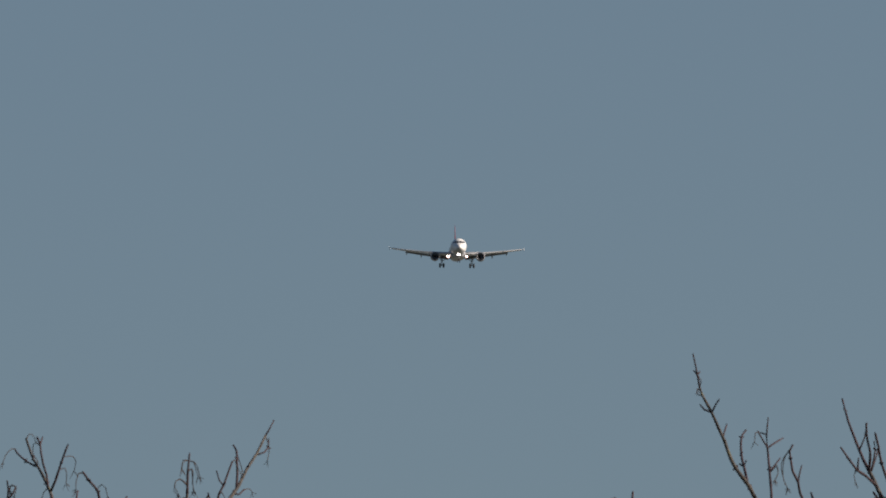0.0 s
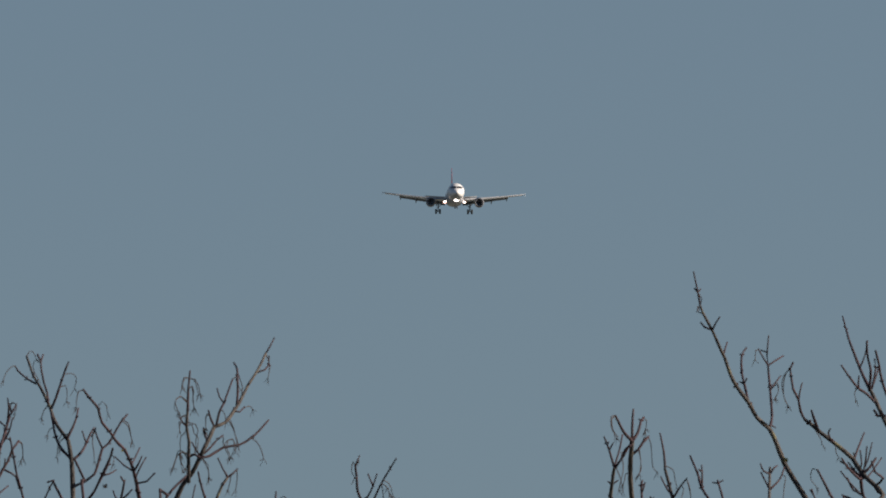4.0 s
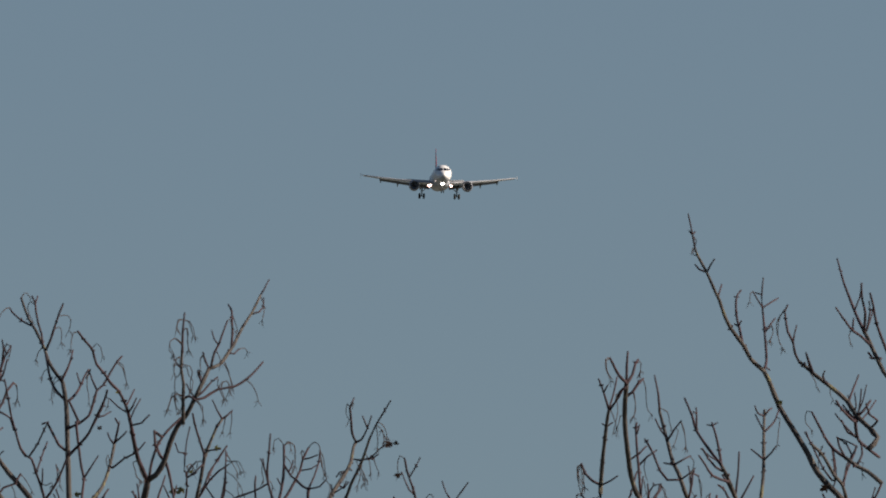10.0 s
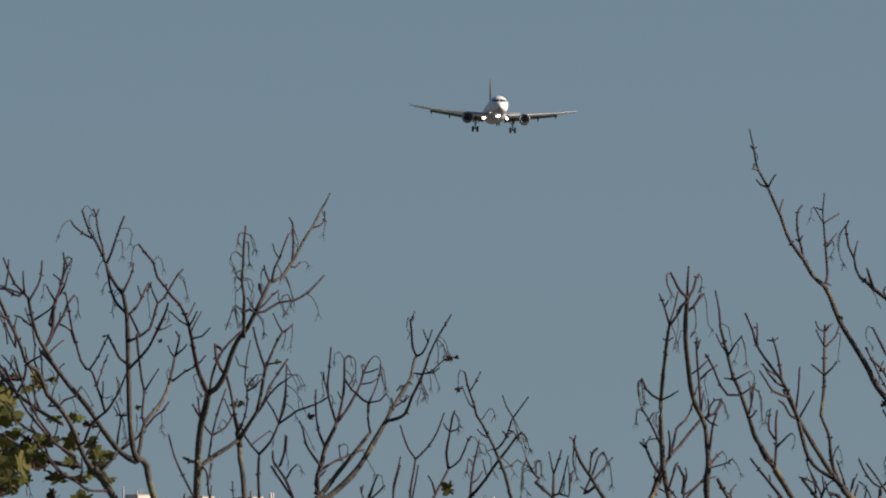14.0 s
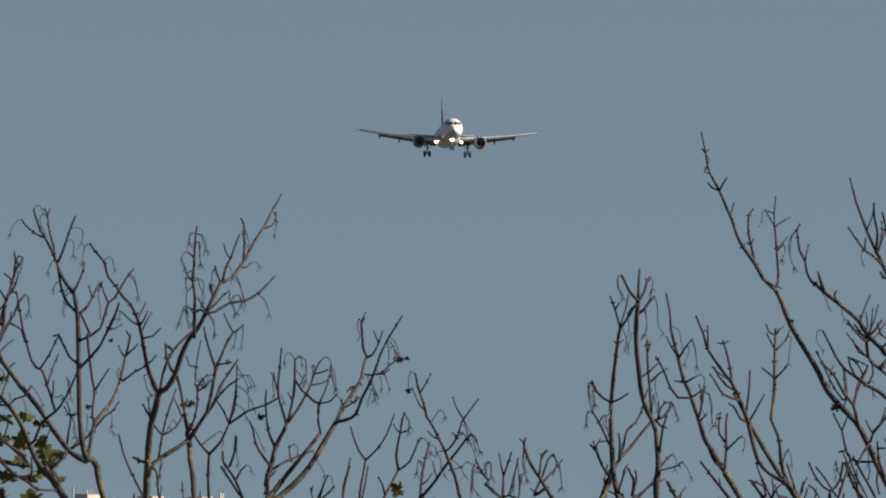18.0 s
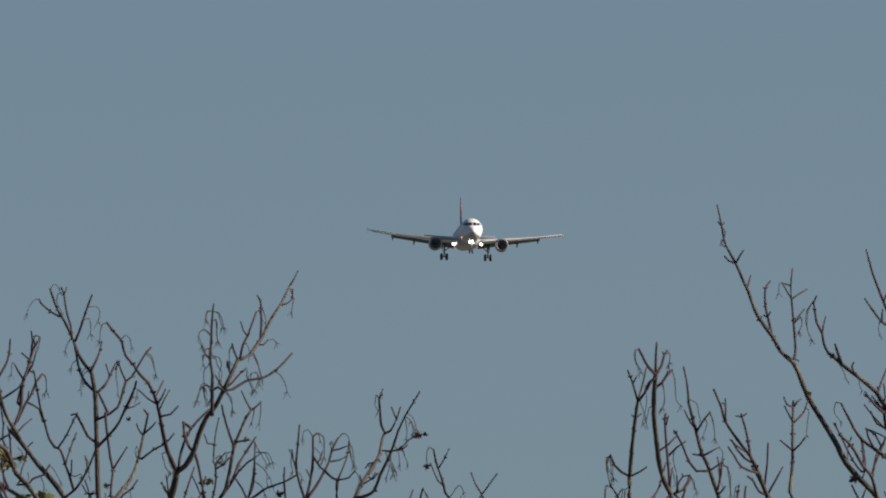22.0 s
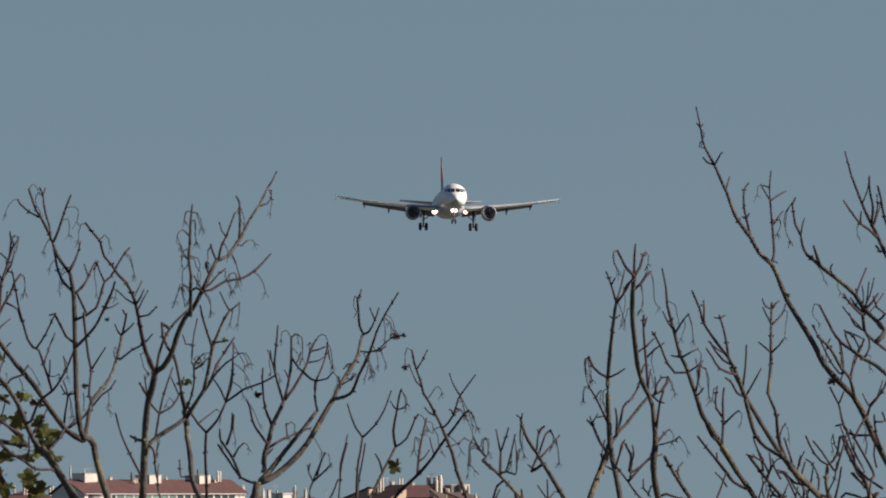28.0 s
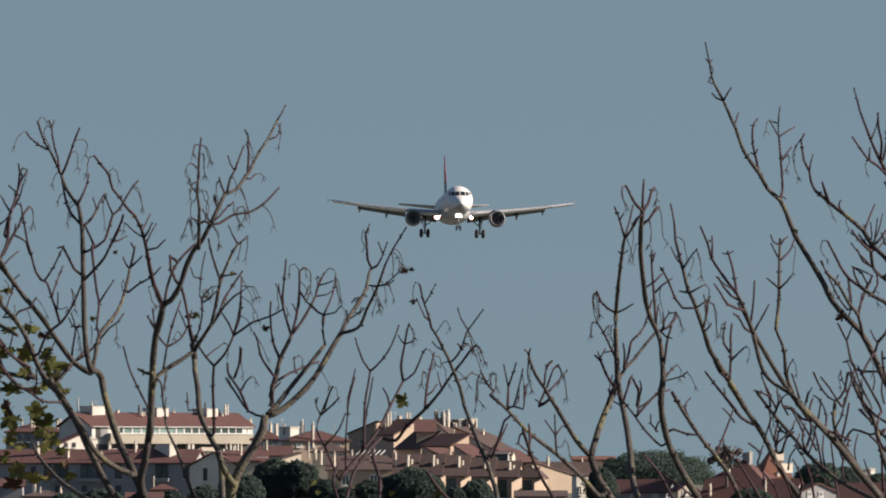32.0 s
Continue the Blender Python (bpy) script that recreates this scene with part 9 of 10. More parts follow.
# Dark-framed panes stand in for the shaded openings of this front.
built = house(-55.87, 2820.0, 35.94, 9.11, 16.06, 18.11, "gable_x", SHADE_GREYW, ROOF, -13, ((-1.29, 1.1, 2.32, (-5.53, -3.89, -2.7, 0.41, 1.42, 2.79, 5.99, 12.57, 13.49)), (-1.43, 0.82, 1.96, (16.87, 17.79, -9.65, -7.82)), (-4.01, 0.82, 1.07, (0.41, 5.99, 13.03, -3.89))), (), ((-7.77, -2, 1.6, 0.53, 1.34, 1), (-6.49, 0, 1.87, 0.33, 0.89, 0), (-2.6, -3, 0.8, 0.4, 1.16, 1), (2.91, -3.5, 0.27, 0.33, 1.25, 1), (3.29, 0, 1.69, 0.4, 1.25, 1), (7.82, -1, 1.69, 0.33, 1.34, 2)), "long terrace in shade with a red tiled roof", over=0.4, trim=SHADE)
roof_hut(built, 12.80, -1.00, 17.40, 19.18, 1.26, 4.20, 32, WHITEW)
slab(built, "drainpipe", -1.14, -1.03, -4.62, -4.51, 13.48, 15.88, METALP)
slab(built, "drainpipe", 4.07, 4.18, -4.62, -4.51, 13.48, 15.88, METALP)
slab(built, "drainpipe", 10.65, 10.76, -4.62, -4.51, 12.94, 15.88, METALP)
slab(built, "drainpipe", -7.54, -7.41, -4.62, -4.51, 10.81, 15.80, CHIM)
slab(built, "balcony_front", -0.50, 3.70, -5.56, -4.51, 13.21, 13.75, SHADE_GREYW)
slab(built, "balcony_front", 11.66, 14.31, -5.56, -4.51, 13.21, 13.75, SHADE_GREYW)
slab(built, "balcony_front", -4.71, -1.97, -5.56, -4.51, 13.21, 13.75, SHADE_GREYW)
house(-34.72, 2796.0, 7.74, 9.13, 15.50, 17.62, "gable_y", WHITEW, ROOF, -14, ((-1.24, 0.64, 1.94, (-1.32,)), (-3.14, 0.55, 0.8, (-1.32,)), (-1.06, 0.73, 1.33, (1.41,))), (), ((0.32, 2, 1.77, 0.33, 1.24, 1), (1.5, 2, 1.24, 0.33, 1.41, 2)), "white gabled house in shade with narrow windows", over=0.4, trim=SHADE)
house(-26.50, 2834.0, 4.66, 9.00, 17.30, 18.73, "gable_x", SHADE_GREYW, ROOF, 0, (), (), ((-1.88, -3, 0.0, 0.33, 1.61, 1), (-1.43, -3, 0.18, 0.33, 1.88, 1)), "plastered house with a red tiled roof", over=0.4)
built = house(-30.56, 2795.0, 6.01, 9.00, 16.11, 17.79, "gable_x", PLASTER, ROOF, 0, (), (), ((-0.97, -2, 1.32, 0.26, 1.06, 1),), "plastered house with a red tiled roof", over=0.4)
slab(built, "verge", 1.50, 3.18, -5.00, -4.45, 16.82, 16.95, FRAMEW)
house(-24.02, 2800.0, 3.37, 1.42, 16.67, 17.55, "shed", PLASTER, ROOF_B, 30, (), (), ((4.0, 1, 1.15, 0.26, 1.06, 1),), "low cream house with a single-slope roof", over=0.15)
house(-42.92, 2744.0, 3.47, 8.00, 11.60, 12.55, "hip", PEACH, ROOF, 0, (), (), ((-1.47, 0, 0.52, 0.19, 1.13, 1),), "small house with an orange tiled roof", over=0.4)
house(-45.61, 2734.0, 5.18, 8.00, 10.18, 11.05, "gable_x", PEACH, ROOF, 0, (), (), (), "small house with an orange tiled roof", over=0.4)
house(-28.67, 2904.0, 4.68, 9.00, 20.34, 21.90, "hip", SHADE_GREYW, ROOF, 0, ((-0.55, 0.92, 0.64, (-1.24, 0.6)),), (), ((0.69, -1, 1.28, 0.41, 1.1, 1), (1.61, -2, 1.38, 0.48, 1.19, 0)), "plastered house with a red tiled roof", over=0.4)
built = house(-24.89, 2896.0, 1.79, 3.19, 22.31, 22.44, "hip", WHITEW, CHIM, 35, (), (), (), "small flat-roofed white house with tall flues", over=0.1)
flue_pipe(built, 1.59, -1.00, 21.30, 23.40, 0.14, STEEL)
flue_pipe(built, 1.57, -1.50, 21.30, 23.68, 0.16, WHITEW)
flue_pipe(built, 1.56, -2.00, 21.48, 22.95, 0.14, STEEL)
flue_pipe(built, -1.01, 0.00, 22.31, 22.95, 0.18, CHIM)
aerial(built, -1.34, 0.00, 22.31 - built.location.z, 1.37)
built = house(-20.46, 2865.0, 9.44, 7.84, 19.91, 21.54, "hip", PEACH, ROOF, 12, ((-0.63, 0.93, 0.72, (-3.42, -1.39, 2.87)),), (), ((-1.22, -4.0, 0.18, 0.4, 2.35, 1),), "peach house with a red hipped roof and chimney", over=0.4)
aerial(built, 2.96, 0.00, 20.18 - built.location.z, 2.35)
house(-17.88, 2844.0, 5.75, 8.00, 17.98, 19.51, "hip", PLASTER, ROOF_B, 0, ((-0.54, 0.99, 0.81, (-0.45, 1.35)),), (), ((-2.43, -5.5, 0.0, 0.47, 0.45, 0), (-1.44, -6, -0.81, 0.33, 0.99, 0), (3.41, -5, -0.99, 0.27, 0.81, 1)), "cream house under a brown hipped roof", over=0.4)
slatted_house = house(-13.21, 2805.0, 9.75, 10.00, 14.92, 17.05, "gable_x", PEACH, ROOF_B, 0, ((-1.51, 1.24, 1.77, (-2.04, 2.39)),), (), ((-3.81, -4, 0.97, 0.33, 1.42, 1), (5.76, -3, 0.97, 0.33, 1.42, 2)), "brown-roofed terrace house with shaded walls", over=0.4)
slab(slatted_house, "drainpipe", -3.94, -3.77, -5.20, -4.95, 10.93, 14.21, WHITEW)
for k in range(6):
    part("roof_slat", rod((-0.45 + 0.76 * k, -2.0, 17.35 - slatted_house.location.z), (0.35 + 0.76 * k, -1.6, 18.1 - slatted_house.location.z), 0.1, 0.1, 6), FRAMEW, slatted_house)
house(-11.50, 2889.0, 5.06, 6.57, 21.16, 23.08, "shed", PEACH, ROOF_B, -30, ((-1.1, 0.84, 0.73, (-0.0,)),), (), ((0.95, 0, 1.0, 0.54, 1.1, 0),), "peach house wall in shade under a single-slope roof", over=0.3, trim=PEACH)
built = house(-7.74, 2883.0, 4.88, 5.24, 20.94, 23.40, "shed", PEACH, ROOF, 40, (), (), ((0.13, 2, 2.1, 0.34, 1.55, 0), (0.73, 2, 2.28, 0.27, 1.46, 0), (3.05, 2.5, 2.46, 0.61, 0.64, 0), (4.59, 2.5, 2.46, 0.24, 1.18, 0), (5.19, 2.5, 2.55, 0.24, 1.09, 0), (6.07, 1, 1.91, 0.54, 1.0, 0)), "peach house with a brown-red single-slope roof", over=0.25)
flue_pipe(built, -0.46, 2.00, 23.22, 24.40, 0.14, STEEL)
aerial(built, 1.68, 2.00, 23.40 - built.location.z, 1.37)
built = house(0.23, 2893.0, 7.25, 6.06, 20.64, 23.29, "gable_y", SHADE_GREYW, ROOF_B, -35, (), (), (), "grey gabled house in shade with a cluster of tall flues", over=0.3)
flue_pipe(built, -0.38, -2.00, 22.92, 25.12, 0.23, CHIM)
flue_pipe(built, 0.01, -2.00, 22.92, 24.94, 0.14, SHADE)
flue_pipe(built, 1.29, -2.00, 22.65, 24.94, 0.23, WHITEW)
flue_pipe(built, 0.84, -2.00, 22.83, 24.84, 0.14, SHADE)
flue_pipe(built, 1.43, -1.00, 22.92, 25.21, 0.27, WHITEW)
flue_pipe(built, 0.98, -1.00, 22.92, 25.03, 0.14, SHADE)
# Plain dark box among the flues.
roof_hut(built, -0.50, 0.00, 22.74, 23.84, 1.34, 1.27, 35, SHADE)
flue_pipe(built, 3.94, -3.00, 22.01, 23.11, 0.14, WHITEW)
flue_pipe(built, 4.39, -3.00, 21.92, 23.02, 0.18, WHITEW)
roof_hut(built, 2.26, 1.00, 22.28, 23.66, 1.56, 1.91, 35, STEEL)
roof_hut(built, 3.84, 2.00, 21.83, 23.75, 1.67, 1.27, 35, CHIM)
flue_pipe(built, 8.18, -3.00, 22.01, 23.38, 0.14, SHADE)
aerial(built, -0.95, 0.00, 23.84 - built.location.z, 1.65)
aerial(built, 1.17, 0.00, 23.11 - built.location.z, 1.65)
house(-2.86, 2872.0, 2.81, 9.00, 21.32, 23.22, "gable_x", PEACH, ROOF, 0, (), (), (), "plastered house with a red tiled roof", over=0.4)
house(-2.40, 2870.0, 8.29, 6.35, 18.58, 21.31, "gable_y", PEACH, ROOF_B, 40, (), (), (), "house with a dark brown roof slope", over=0.3)
house(0.36, 2853.0, 3.88, 7.15, 18.94, 20.83, "shed", PEACH, ROOF, 40, (), (), ((-0.87, -3, -0.81, 0.27, 0.9, 0),), "peach house on the slope with a single-slope roof", over=0.25)
house(0.40, 2843.0, 3.62, 4.70, 17.08, 18.52, "shed_right", PEACH, ROOF, -35, (), (), ((0.93, 0, 0.27, 0.27, 0.81, 0),), "stepped house with a red single-slope roof", over=0.3)
house(4.62, 2838.0, 3.83, 4.69, 16.87, 19.11, "shed_right", PEACH, ROOF, -35, (), (), (), "stepped house with a red single-slope roof", over=0.3)
house(5.45, 2876.0, 4.88, 5.07, 20.44, 22.07, "shed_right", PEACH, ROOF_B, -35, (), (), ((1.22, 0, -0.18, 0.4, 1.27, 1),), "stepped house with a brown single-slope roof", over=0.3)
house(8.05, 2862.0, 4.97, 5.52, 18.18, 20.62, "shed_right", SHADE_GREYW, ROOF_B, -35, (), (), (), "stepped house with a brown single-slope roof", over=0.3)
house(12.33, 2848.0, 5.16, 5.49, 15.94, 18.37, "shed_right", PEACH, ROOF, -35, (), (), (), "stepped house with a red single-slope roof", over=0.3)
# A dark-framed pane paints the shade under the white beam.
built = house(9.05, 2836.0, 4.34, 3.86, 17.49, 17.94, "gable_x", PLASTER, ROOF_B, -8, ((-0.45, 1.54, 0.9, (0.54,)),), (), (), "house with a covered roof terrace and white beam", over=0.1, trim=SHADE)
slab(built, "beam", -0.72, 1.90, -2.43, -1.88, 17.71, 17.89, FRAMEW)
slab(built, "post", 1.45, 1.67, -2.38, -1.88, 15.52, 17.70, FRAMEW)
# Dark window panes on the flat front paint the shade of a loggia.
terrace_house = house(-5.71, 2804.5, 3.98, 9.00, 14.02, 17.29, "gable_x", PEACH, ROOF_B, -8, ((-1.68, 2.12, 2.83, (-0.75, )), ), (), ((0.58, -2.60, 1.33, 0.42, 1.86, 0), (1.11, -2.20, 1.59, 0.36, 0.97, 0), ), "terrace house with brown roof, peach walls and dark panes for loggia shade", over=0.28, trim=SHADE)
fin(terrace_house, 2.79, -4.5, 14.10 - terrace_house.location.z, 2.3, 0.25, -36, PEACH)
terrace_house = house(-1.73, 2804.7, 3.98, 9.00, 14.02, 17.29, "gable_x", PEACH, ROOF_B, -8, ((-1.68, 2.12, 2.83, (-0.75, )), ), (), ((0.58, -2.60, 1.33, 0.42, 1.86, 0), (1.11, -2.20, 1.59, 0.36, 0.97, 0), ), "terrace house with brown roof, peach walls and dark panes for loggia shade", over=0.28, trim=SHADE)
fin(terrace_house, 2.79, -4.5, 14.10 - terrace_house.location.z, 2.3, 0.25, -36, PEACH)
terrace_house = house(2.26, 2804.9, 3.98, 9.00, 13.93, 17.11, "gable_x", PEACH, ROOF_B, -8, ((-1.68, 2.12, 2.83, (-0.75, )), ), (), ((0.58, -2.60, 1.33, 0.42, 1.77, 0), (1.11, -2.20, 1.59, 0.36, 0.88, 0), ), "terrace house with brown roof, peach walls and dark panes for loggia shade", over=0.28, trim=SHADE)
fin(terrace_house, 2.79, -4.5, 14.02 - terrace_house.location.z, 2.3, 0.25, -36, PEACH)
terrace_house = house(6.28, 2805.1, 4.07, 9.00, 13.84, 16.76, "gable_x", PEACH, ROOF_B, -8, ((-1.68, 2.12, 2.83, (-0.80, )), ), (), ((0.62, -2.60, 1.33, 0.42, 1.50, 0), (1.15, -2.20, 1.59, 0.36, 0.62, 0), ), "terrace house with brown roof, peach walls and dark panes for loggia shade", over=0.28, trim=SHADE)
fin(terrace_house, 2.83, -4.5, 13.93 - terrace_house.location.z, 2.3, 0.25, -36, PEACH)
terrace_house = house(10.27, 2805.3, 3.89, 9.00, 13.75, 16.23, "gable_x", PEACH, ROOF_B, -8, ((-1.68, 2.12, 2.83, (-0.71, )), ), (), ((0.53, -2.60, 1.33, 0.42, 1.06, 0), (1.06, -2.20, 1.59, 0.36, 0.30, 0), ), "terrace house with brown roof, peach walls and dark panes for loggia shade", over=0.28, trim=SHADE)
fin(terrace_house, 2.74, -4.5, 13.84 - terrace_house.location.z, 2.3, 0.25, -36, PEACH)
terrace_house = house(13.98, 2805.5, 3.54, 9.00, 13.67, 15.70, "hip", PEACH, ROOF_B, -8, ((-1.68, 2.12, 2.83, (-0.53, )), ), (), ((0.35, -2.60, 1.33, 0.42, 0.62, 0), (0.88, -2.20, 1.59, 0.36, 0.30, 0), ), "terrace house with brown roof, peach walls and dark panes for loggia shade", over=0.28, trim=SHADE)
fin(terrace_house, 2.57, -4.5, 13.75 - terrace_house.location.z, 2.3, 0.25, -36, PEACH)
house(16.32, 2846.0, 7.40, 6.27, 14.22, 16.20, "shed_right", PEACH, ROOF_B, 33, (), (), ((1.13, 1, 1.17, 0.4, 1.62, 1),), "house with a large plain peach gable", over=0.2)
house(20.43, 2874.0, 9.63, 9.00, 14.25, 16.43, "gable_x", PEACH, ROOF_B, 0, (), (), ((1.91, 0, 1.82, 0.27, 0.64, 1),), "plastered house with a red-brown roof", over=0.4)
house(21.78, 2774.0, 3.08, 2.05, 13.99, 14.34, "hip", WHITEW, ROOF_B, 20, ((-2.28, 0.84, 1.49, (-1.07,)), (-0.7, 0.75, 0.79, (-0.05,)), (-0.88, 0.47, 0.7, (0.89,)), (-2.54, 0.56, 1.05, (0.61,))), (), (), "white house with dark openings", over=0.2)
house(15.00, 2744.0, 7.46, 9.00, 10.56, 11.34, "gable_x", SHADE_GREYW, ROOF_B, 0, (), (), (), "low dark-roofed house in shade", over=0.4)
house(24.91, 2964.0, 6.56, 9.00, 17.36, 17.83, "gable_x", PEACH, ROOF_O, 0, (), (), (), "distant house with an orange tiled roof", over=0.4)
house(26.23, 2965.0, 8.62, 9.00, 16.61, 17.64, "hip", PEACH, ROOF_O, 0, (), (), (), "distant house with an orange tiled roof", over=0.4)
built = house(47.96, 2856.0, 7.97, 7.30, 13.63, 16.79, "hip", SHADE_GREYW, ROOF, -18, ((-0.72, 1.04, 0.63, (-0.28, 2.09)),), (), ((-1.44, -3, 1.44, 0.27, 0.63, 1),), "long grey house with a red roof", over=0.4)
roof_hut(built, 0.71, 0.00, 16.61, 18.05, 0.77, 1.73, 35, SHADE_GREYW)
flue_pipe(built, 1.65, -2.00, 17.60, 18.32, 0.18, CHIM)
aerial(built, -0.71, 0.00, 16.52 - built.location.z, 2.35)
built = house(52.70, 2866.0, 4.50, 5.60, 13.94, 18.47, "hip", SHADE_GREYW, ROOF_O, 15, (), (), (), "house with a steep red roof and white dormers", over=0.4)
roof_hut(built, -0.09, -4.00, 17.29, 18.02, 1.72, 0.88, 38, CHIM)
roof_hut(built, 0.45, -6.00, 15.30, 16.39, 2.53, 0.88, 38, CHIM)
flue_pipe(built, 0.00, 0.00, 18.02, 19.10, 0.14, STEEL)
slab(built, "white_gable", 0.00, 0.47, -3.10, -2.75, 14.03, 14.94, WHITEW)
house(30.54, 2794.0, 11.09, 5.68, 11.34, 13.28, "gable_x", SHADE_GREYW, ROOF, -20, ((-0.44, 0.75, 0.71, (-3.19, 0.09, 3.85)),), (), (), "red-roofed terrace in shade", over=0.4)
house(37.63, 2786.0, 3.51, 3.29, 11.58, 12.81, "gable_y", CHIM, ROOF, 22, ((-0.18, 0.85, 0.88, (-0.62, 0.71)),), (), (), "small pale gabled house with red roof", over=0.25)
house(48.48, 2790.0, 15.01, 7.22, 10.00, 13.35, "gable_x", SHADE_GREYW, ROOF, -20, ((-0.62, 0.94, 0.88, (-3.85, -1.03, 2.72, 6.47)),), (), ((2.97, -3, 2.29, 0.26, 0.71, 1), (-6.13, -3, 1.41, 0.33, 0.88, 2)), "long red-roofed terrace in shade", over=0.4)
house(57.67, 2774.0, 5.86, 3.28, 11.36, 12.67, "gable_y", SHADE_GREYW, ROOF, 22, ((-0.26, 0.76, 0.88, (-1.61, 0.28)),), (), (), "small pale gabled house with red roof", over=0.25)
house(67.28, 2780.0, 11.96, 7.19, 10.33, 12.70, "gable_x", SHADE_GREYW, ROOF, -20, ((-0.53, 0.84, 0.79, (-3.46, -0.65, 2.15)),), (), (), "red-roofed terrace in shade", over=0.4)
house(69.69, 3053.0, 1.49, 1.14, 16.33, 16.43, "hip", WHITEW, CHIM, 25, ((-0.63, 0.43, 0.48, (-0.32,)),), (), (), "small far white house among trees", over=0.05)
house(71.65, 3056.0, 2.70, 9.00, 16.20, 16.30, "hip", SHADE_GREYW, CHIM, 0, ((-0.58, 0.39, 0.48, (-0.48, 0.48)),), (), (), "low grey link between two far white houses", over=0.05)
house(73.02, 3053.0, 1.17, 1.14, 16.33, 16.43, "hip", WHITEW, CHIM, 25, ((-0.72, 0.43, 0.48, (-0.27,)),), (), (), "small far white house among trees", over=0.05)
house(-69.25, 2764.0, 8.73, 9.00, 12.20, 13.25, "gable_x", SHADE_GREYW, ROOF, 0, (), (), ((2.62, -3, -0.35, 0.26, 0.96, 1), (6.11, -3, -0.87, 0.32, 1.75, 2)), "red-roofed house in shade", over=0.4)
house(-61.17, 2754.0, 6.96, 9.00, 10.59, 11.64, "hip", PLASTER, ROOF_B, 0, (), (), ((-1.57, -3, 0.17, 0.26, 2.09, 2), (-0.78, -3, 0.35, 0.26, 0.7, 1), (2.35, -3, 0.0, 0.39, 1.04, 1)), "brown-roofed house in shade", over=0.4)
far_tree(34.45, 2900.0, 18.85, 19.43, 8.06, 1)
far_tree(27.35, 2905.0, 17.32, 6.43, 6.06, 2)
far_tree(-25.90, 2760.0, 16.54, 8.02, 8.02, 5)
far_tree(-22.13, 2758.0, 16.36, 6.97, 7.49, 6)
far_tree(-30.93, 2750.0, 14.40, 7.30, 6.95, 7)
far_tree(-18.16, 2750.0, 13.53, 5.21, 5.21, 13)
far_tree(-36.64, 2748.0, 12.48, 5.21, 4.51, 8)
far_tree(-4.51, 2745.0, 15.16, 9.71, 7.46, 9)
far_tree(-8.16, 2747.0, 13.87, 5.55, 5.55, 19)
far_tree(-11.18, 2743.0, 13.16, 5.72, 4.85, 12)
far_tree(-14.90, 2742.0, 11.94, 5.20, 3.81, 27)
far_tree(5.11, 2741.0, 13.24, 5.37, 5.20, 11)
far_tree(1.90, 2739.0, 12.10, 3.46, 3.81, 22)
far_tree(62.08, 2950.0, 17.10, 8.02, 5.59, 14)
far_tree(66.17, 2958.0, 16.30, 5.61, 4.86, 15)
far_tree(72.25, 2962.0, 15.20, 6.18, 3.74, 16)
far_tree(24.51, 2770.0, 15.37, 4.73, 6.83, 17)
far_tree(44.08, 2790.0, 19.17, 5.82, 4.41, 18, FOLIAGE_O, "leafless reddish bush on the hill", 0.9, 0.45)
far_tree(-41.82, 2735.0, 11.57, 5.70, 4.32, 20)
far_tree(-52.29, 2740.0, 11.76, 7.62, 4.50, 21)
far_tree(47.18, 2735.0, 11.91, 6.57, 3.98, 23)
far_tree(-57.27, 2730.0, 11.21, 5.69, 3.45, 24)

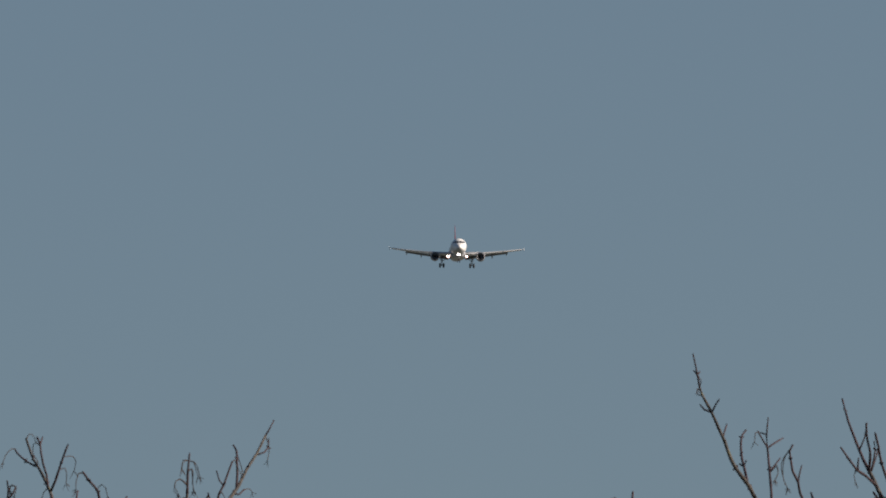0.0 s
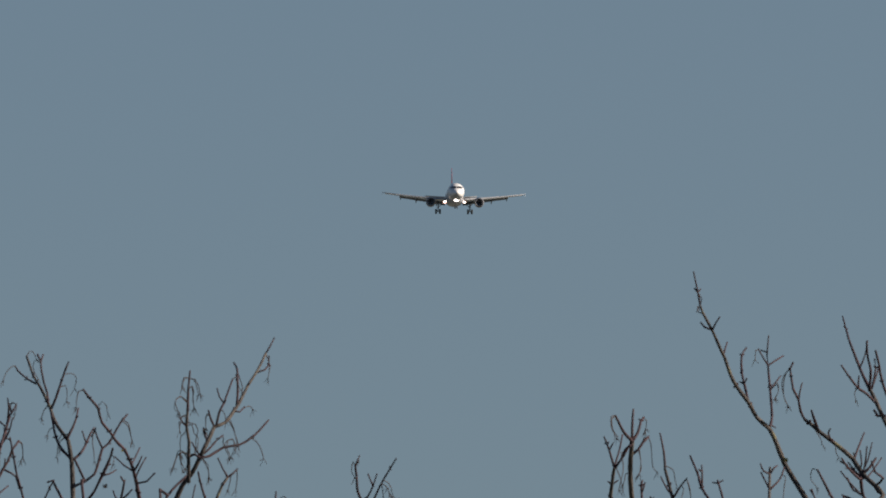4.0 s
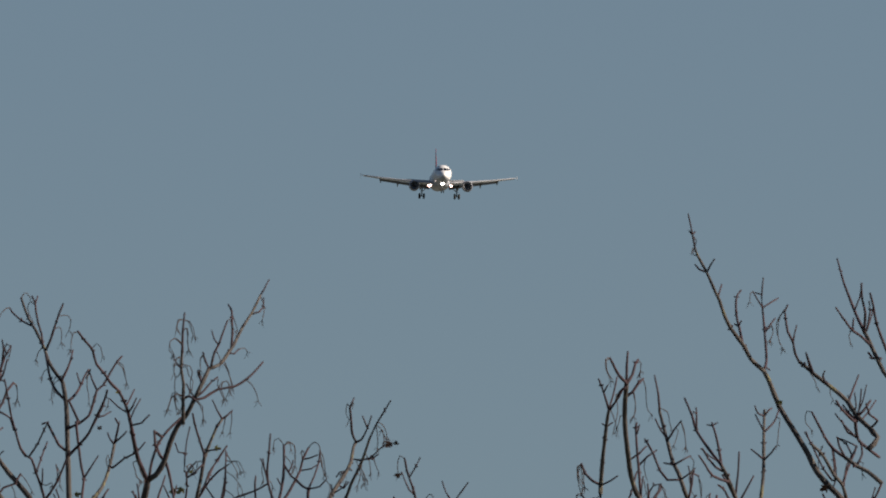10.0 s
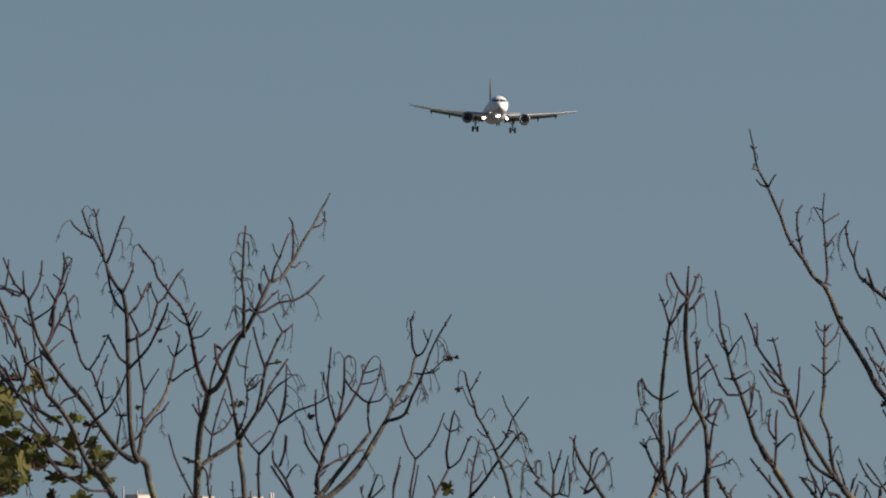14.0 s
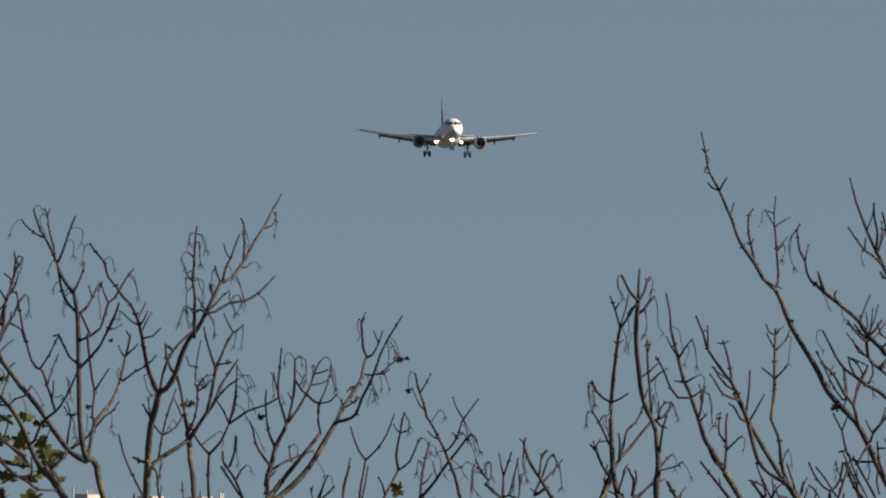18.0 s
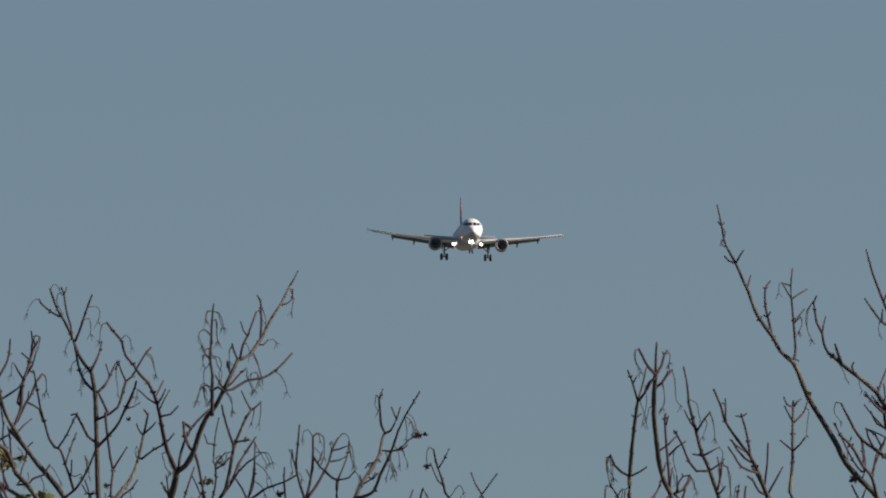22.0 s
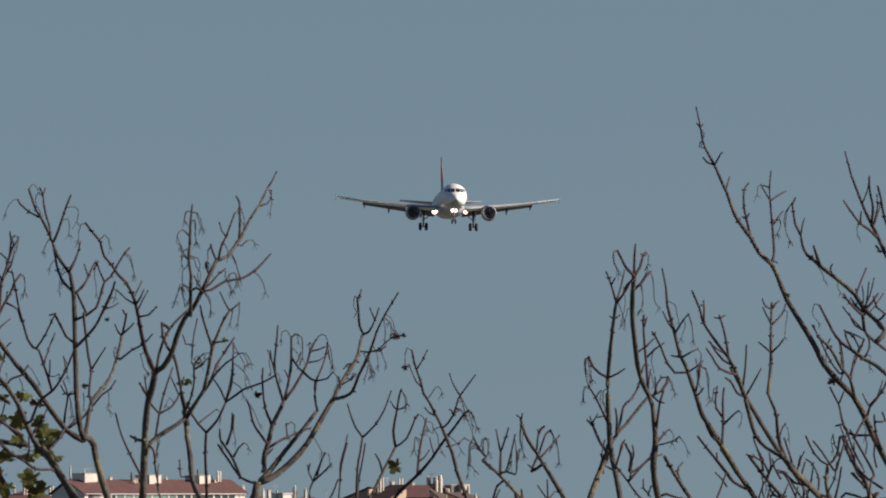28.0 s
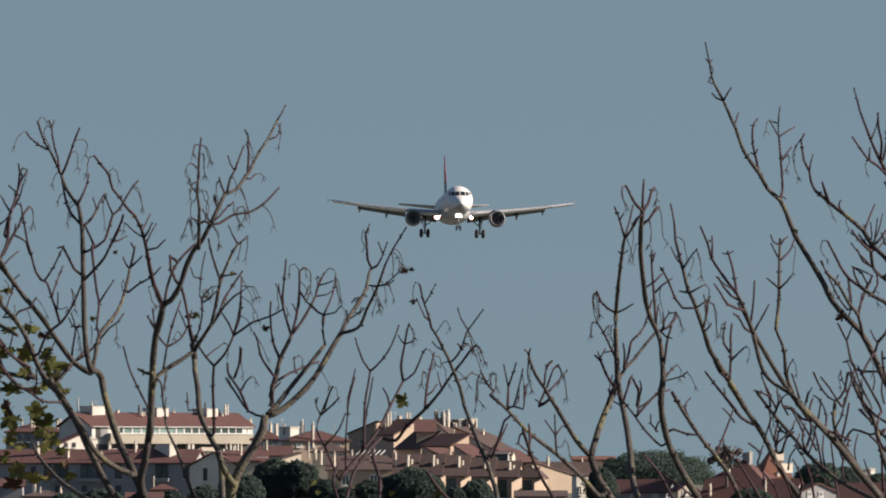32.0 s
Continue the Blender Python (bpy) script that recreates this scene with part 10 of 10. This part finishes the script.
FLIGHT = (
    (0.0, 7.03, 4496.6, 155.69, 1.00, 1.90, 3.40), (1.0, 6.99, 4432.5, 151.66, 1.40, 1.97, 3.40), (2.0, 6.68, 4368.5, 147.67, 1.30, 2.03, 3.50),
    (3.0, 6.10, 4304.4, 143.86, 1.20, 2.10, 3.20), (4.0, 5.80, 4240.4, 140.23, 1.14, 2.17, 2.90), (5.0, 5.49, 4176.3, 136.69, 1.08, 2.23, 2.60),
    (6.0, 5.24, 4112.3, 133.27, 1.00, 2.30, 2.45), (7.0, 4.81, 4048.2, 129.60, 1.33, 2.47, 2.55), (8.0, 4.28, 3984.2, 125.74, 1.63, 2.64, 2.80),
    (9.0, 3.75, 3920.1, 122.26, 1.90, 2.81, 2.95), (10.0, 3.32, 3856.1, 118.72, 1.50, 2.99, 3.30), (11.0, 2.95, 3792.0, 115.46, 1.12, 3.16, 3.50),
    (12.0, 2.47, 3728.0, 112.40, 1.58, 3.33, 3.80), (13.0, 2.05, 3663.9, 109.88, 2.28, 3.50, 3.70), (14.0, 1.86, 3599.9, 107.30, 2.25, 3.62, 3.50),
    (15.0, 1.89, 3535.8, 104.47, 1.52, 3.75, 3.40), (16.0, 2.04, 3471.8, 101.54, 1.18, 3.88, 3.35), (17.0, 2.11, 3407.7, 98.62, 0.75, 4.00, 3.30),
    (18.0, 2.08, 3343.7, 95.59, 1.00, 3.95, 3.30), (19.0, 2.03, 3279.6, 92.56, 1.42, 3.90, 3.25), (20.0, 2.07, 3215.6, 89.63, 1.80, 3.85, 3.25),
    (21.0, 2.18, 3151.5, 86.72, 2.05, 3.80, 3.20), (22.0, 2.38, 3087.4, 83.77, 1.70, 3.80, 3.20), (23.0, 2.77, 3023.4, 80.84, 1.00, 3.80, 3.15),
    (24.0, 3.05, 2959.3, 77.75, 0.10, 3.80, 3.15), (25.0, 3.14, 2895.3, 74.32, 0.55, 3.80, 3.10), (26.0, 3.09, 2831.2, 70.73, 0.90, 3.80, 3.00),
    (27.0, 2.85, 2767.2, 67.05, 0.94, 3.80, 2.80), (28.0, 2.61, 2703.1, 63.38, 0.98, 3.80, 2.55), (29.0, 2.29, 2639.1, 59.72, 1.63, 3.80, 2.40),
    (30.0, 1.99, 2575.0, 55.92, 2.50, 3.80, 2.35), (31.0, 1.85, 2511.0, 51.91, 1.70, 3.80, 2.50), (32.0, 1.76, 2446.9, 47.82, 0.75, 3.80, 2.60),
)


def motions():
    """The airliner sinks towards the eye on a three-degree slope: seconds, x, y, z, bank, heading and pitch."""
    walk(airliner, [(t, pose(x, y, z, -nose_up, bank, turn)) for t, x, y, z, bank, turn, nose_up in FLIGHT])


motions()
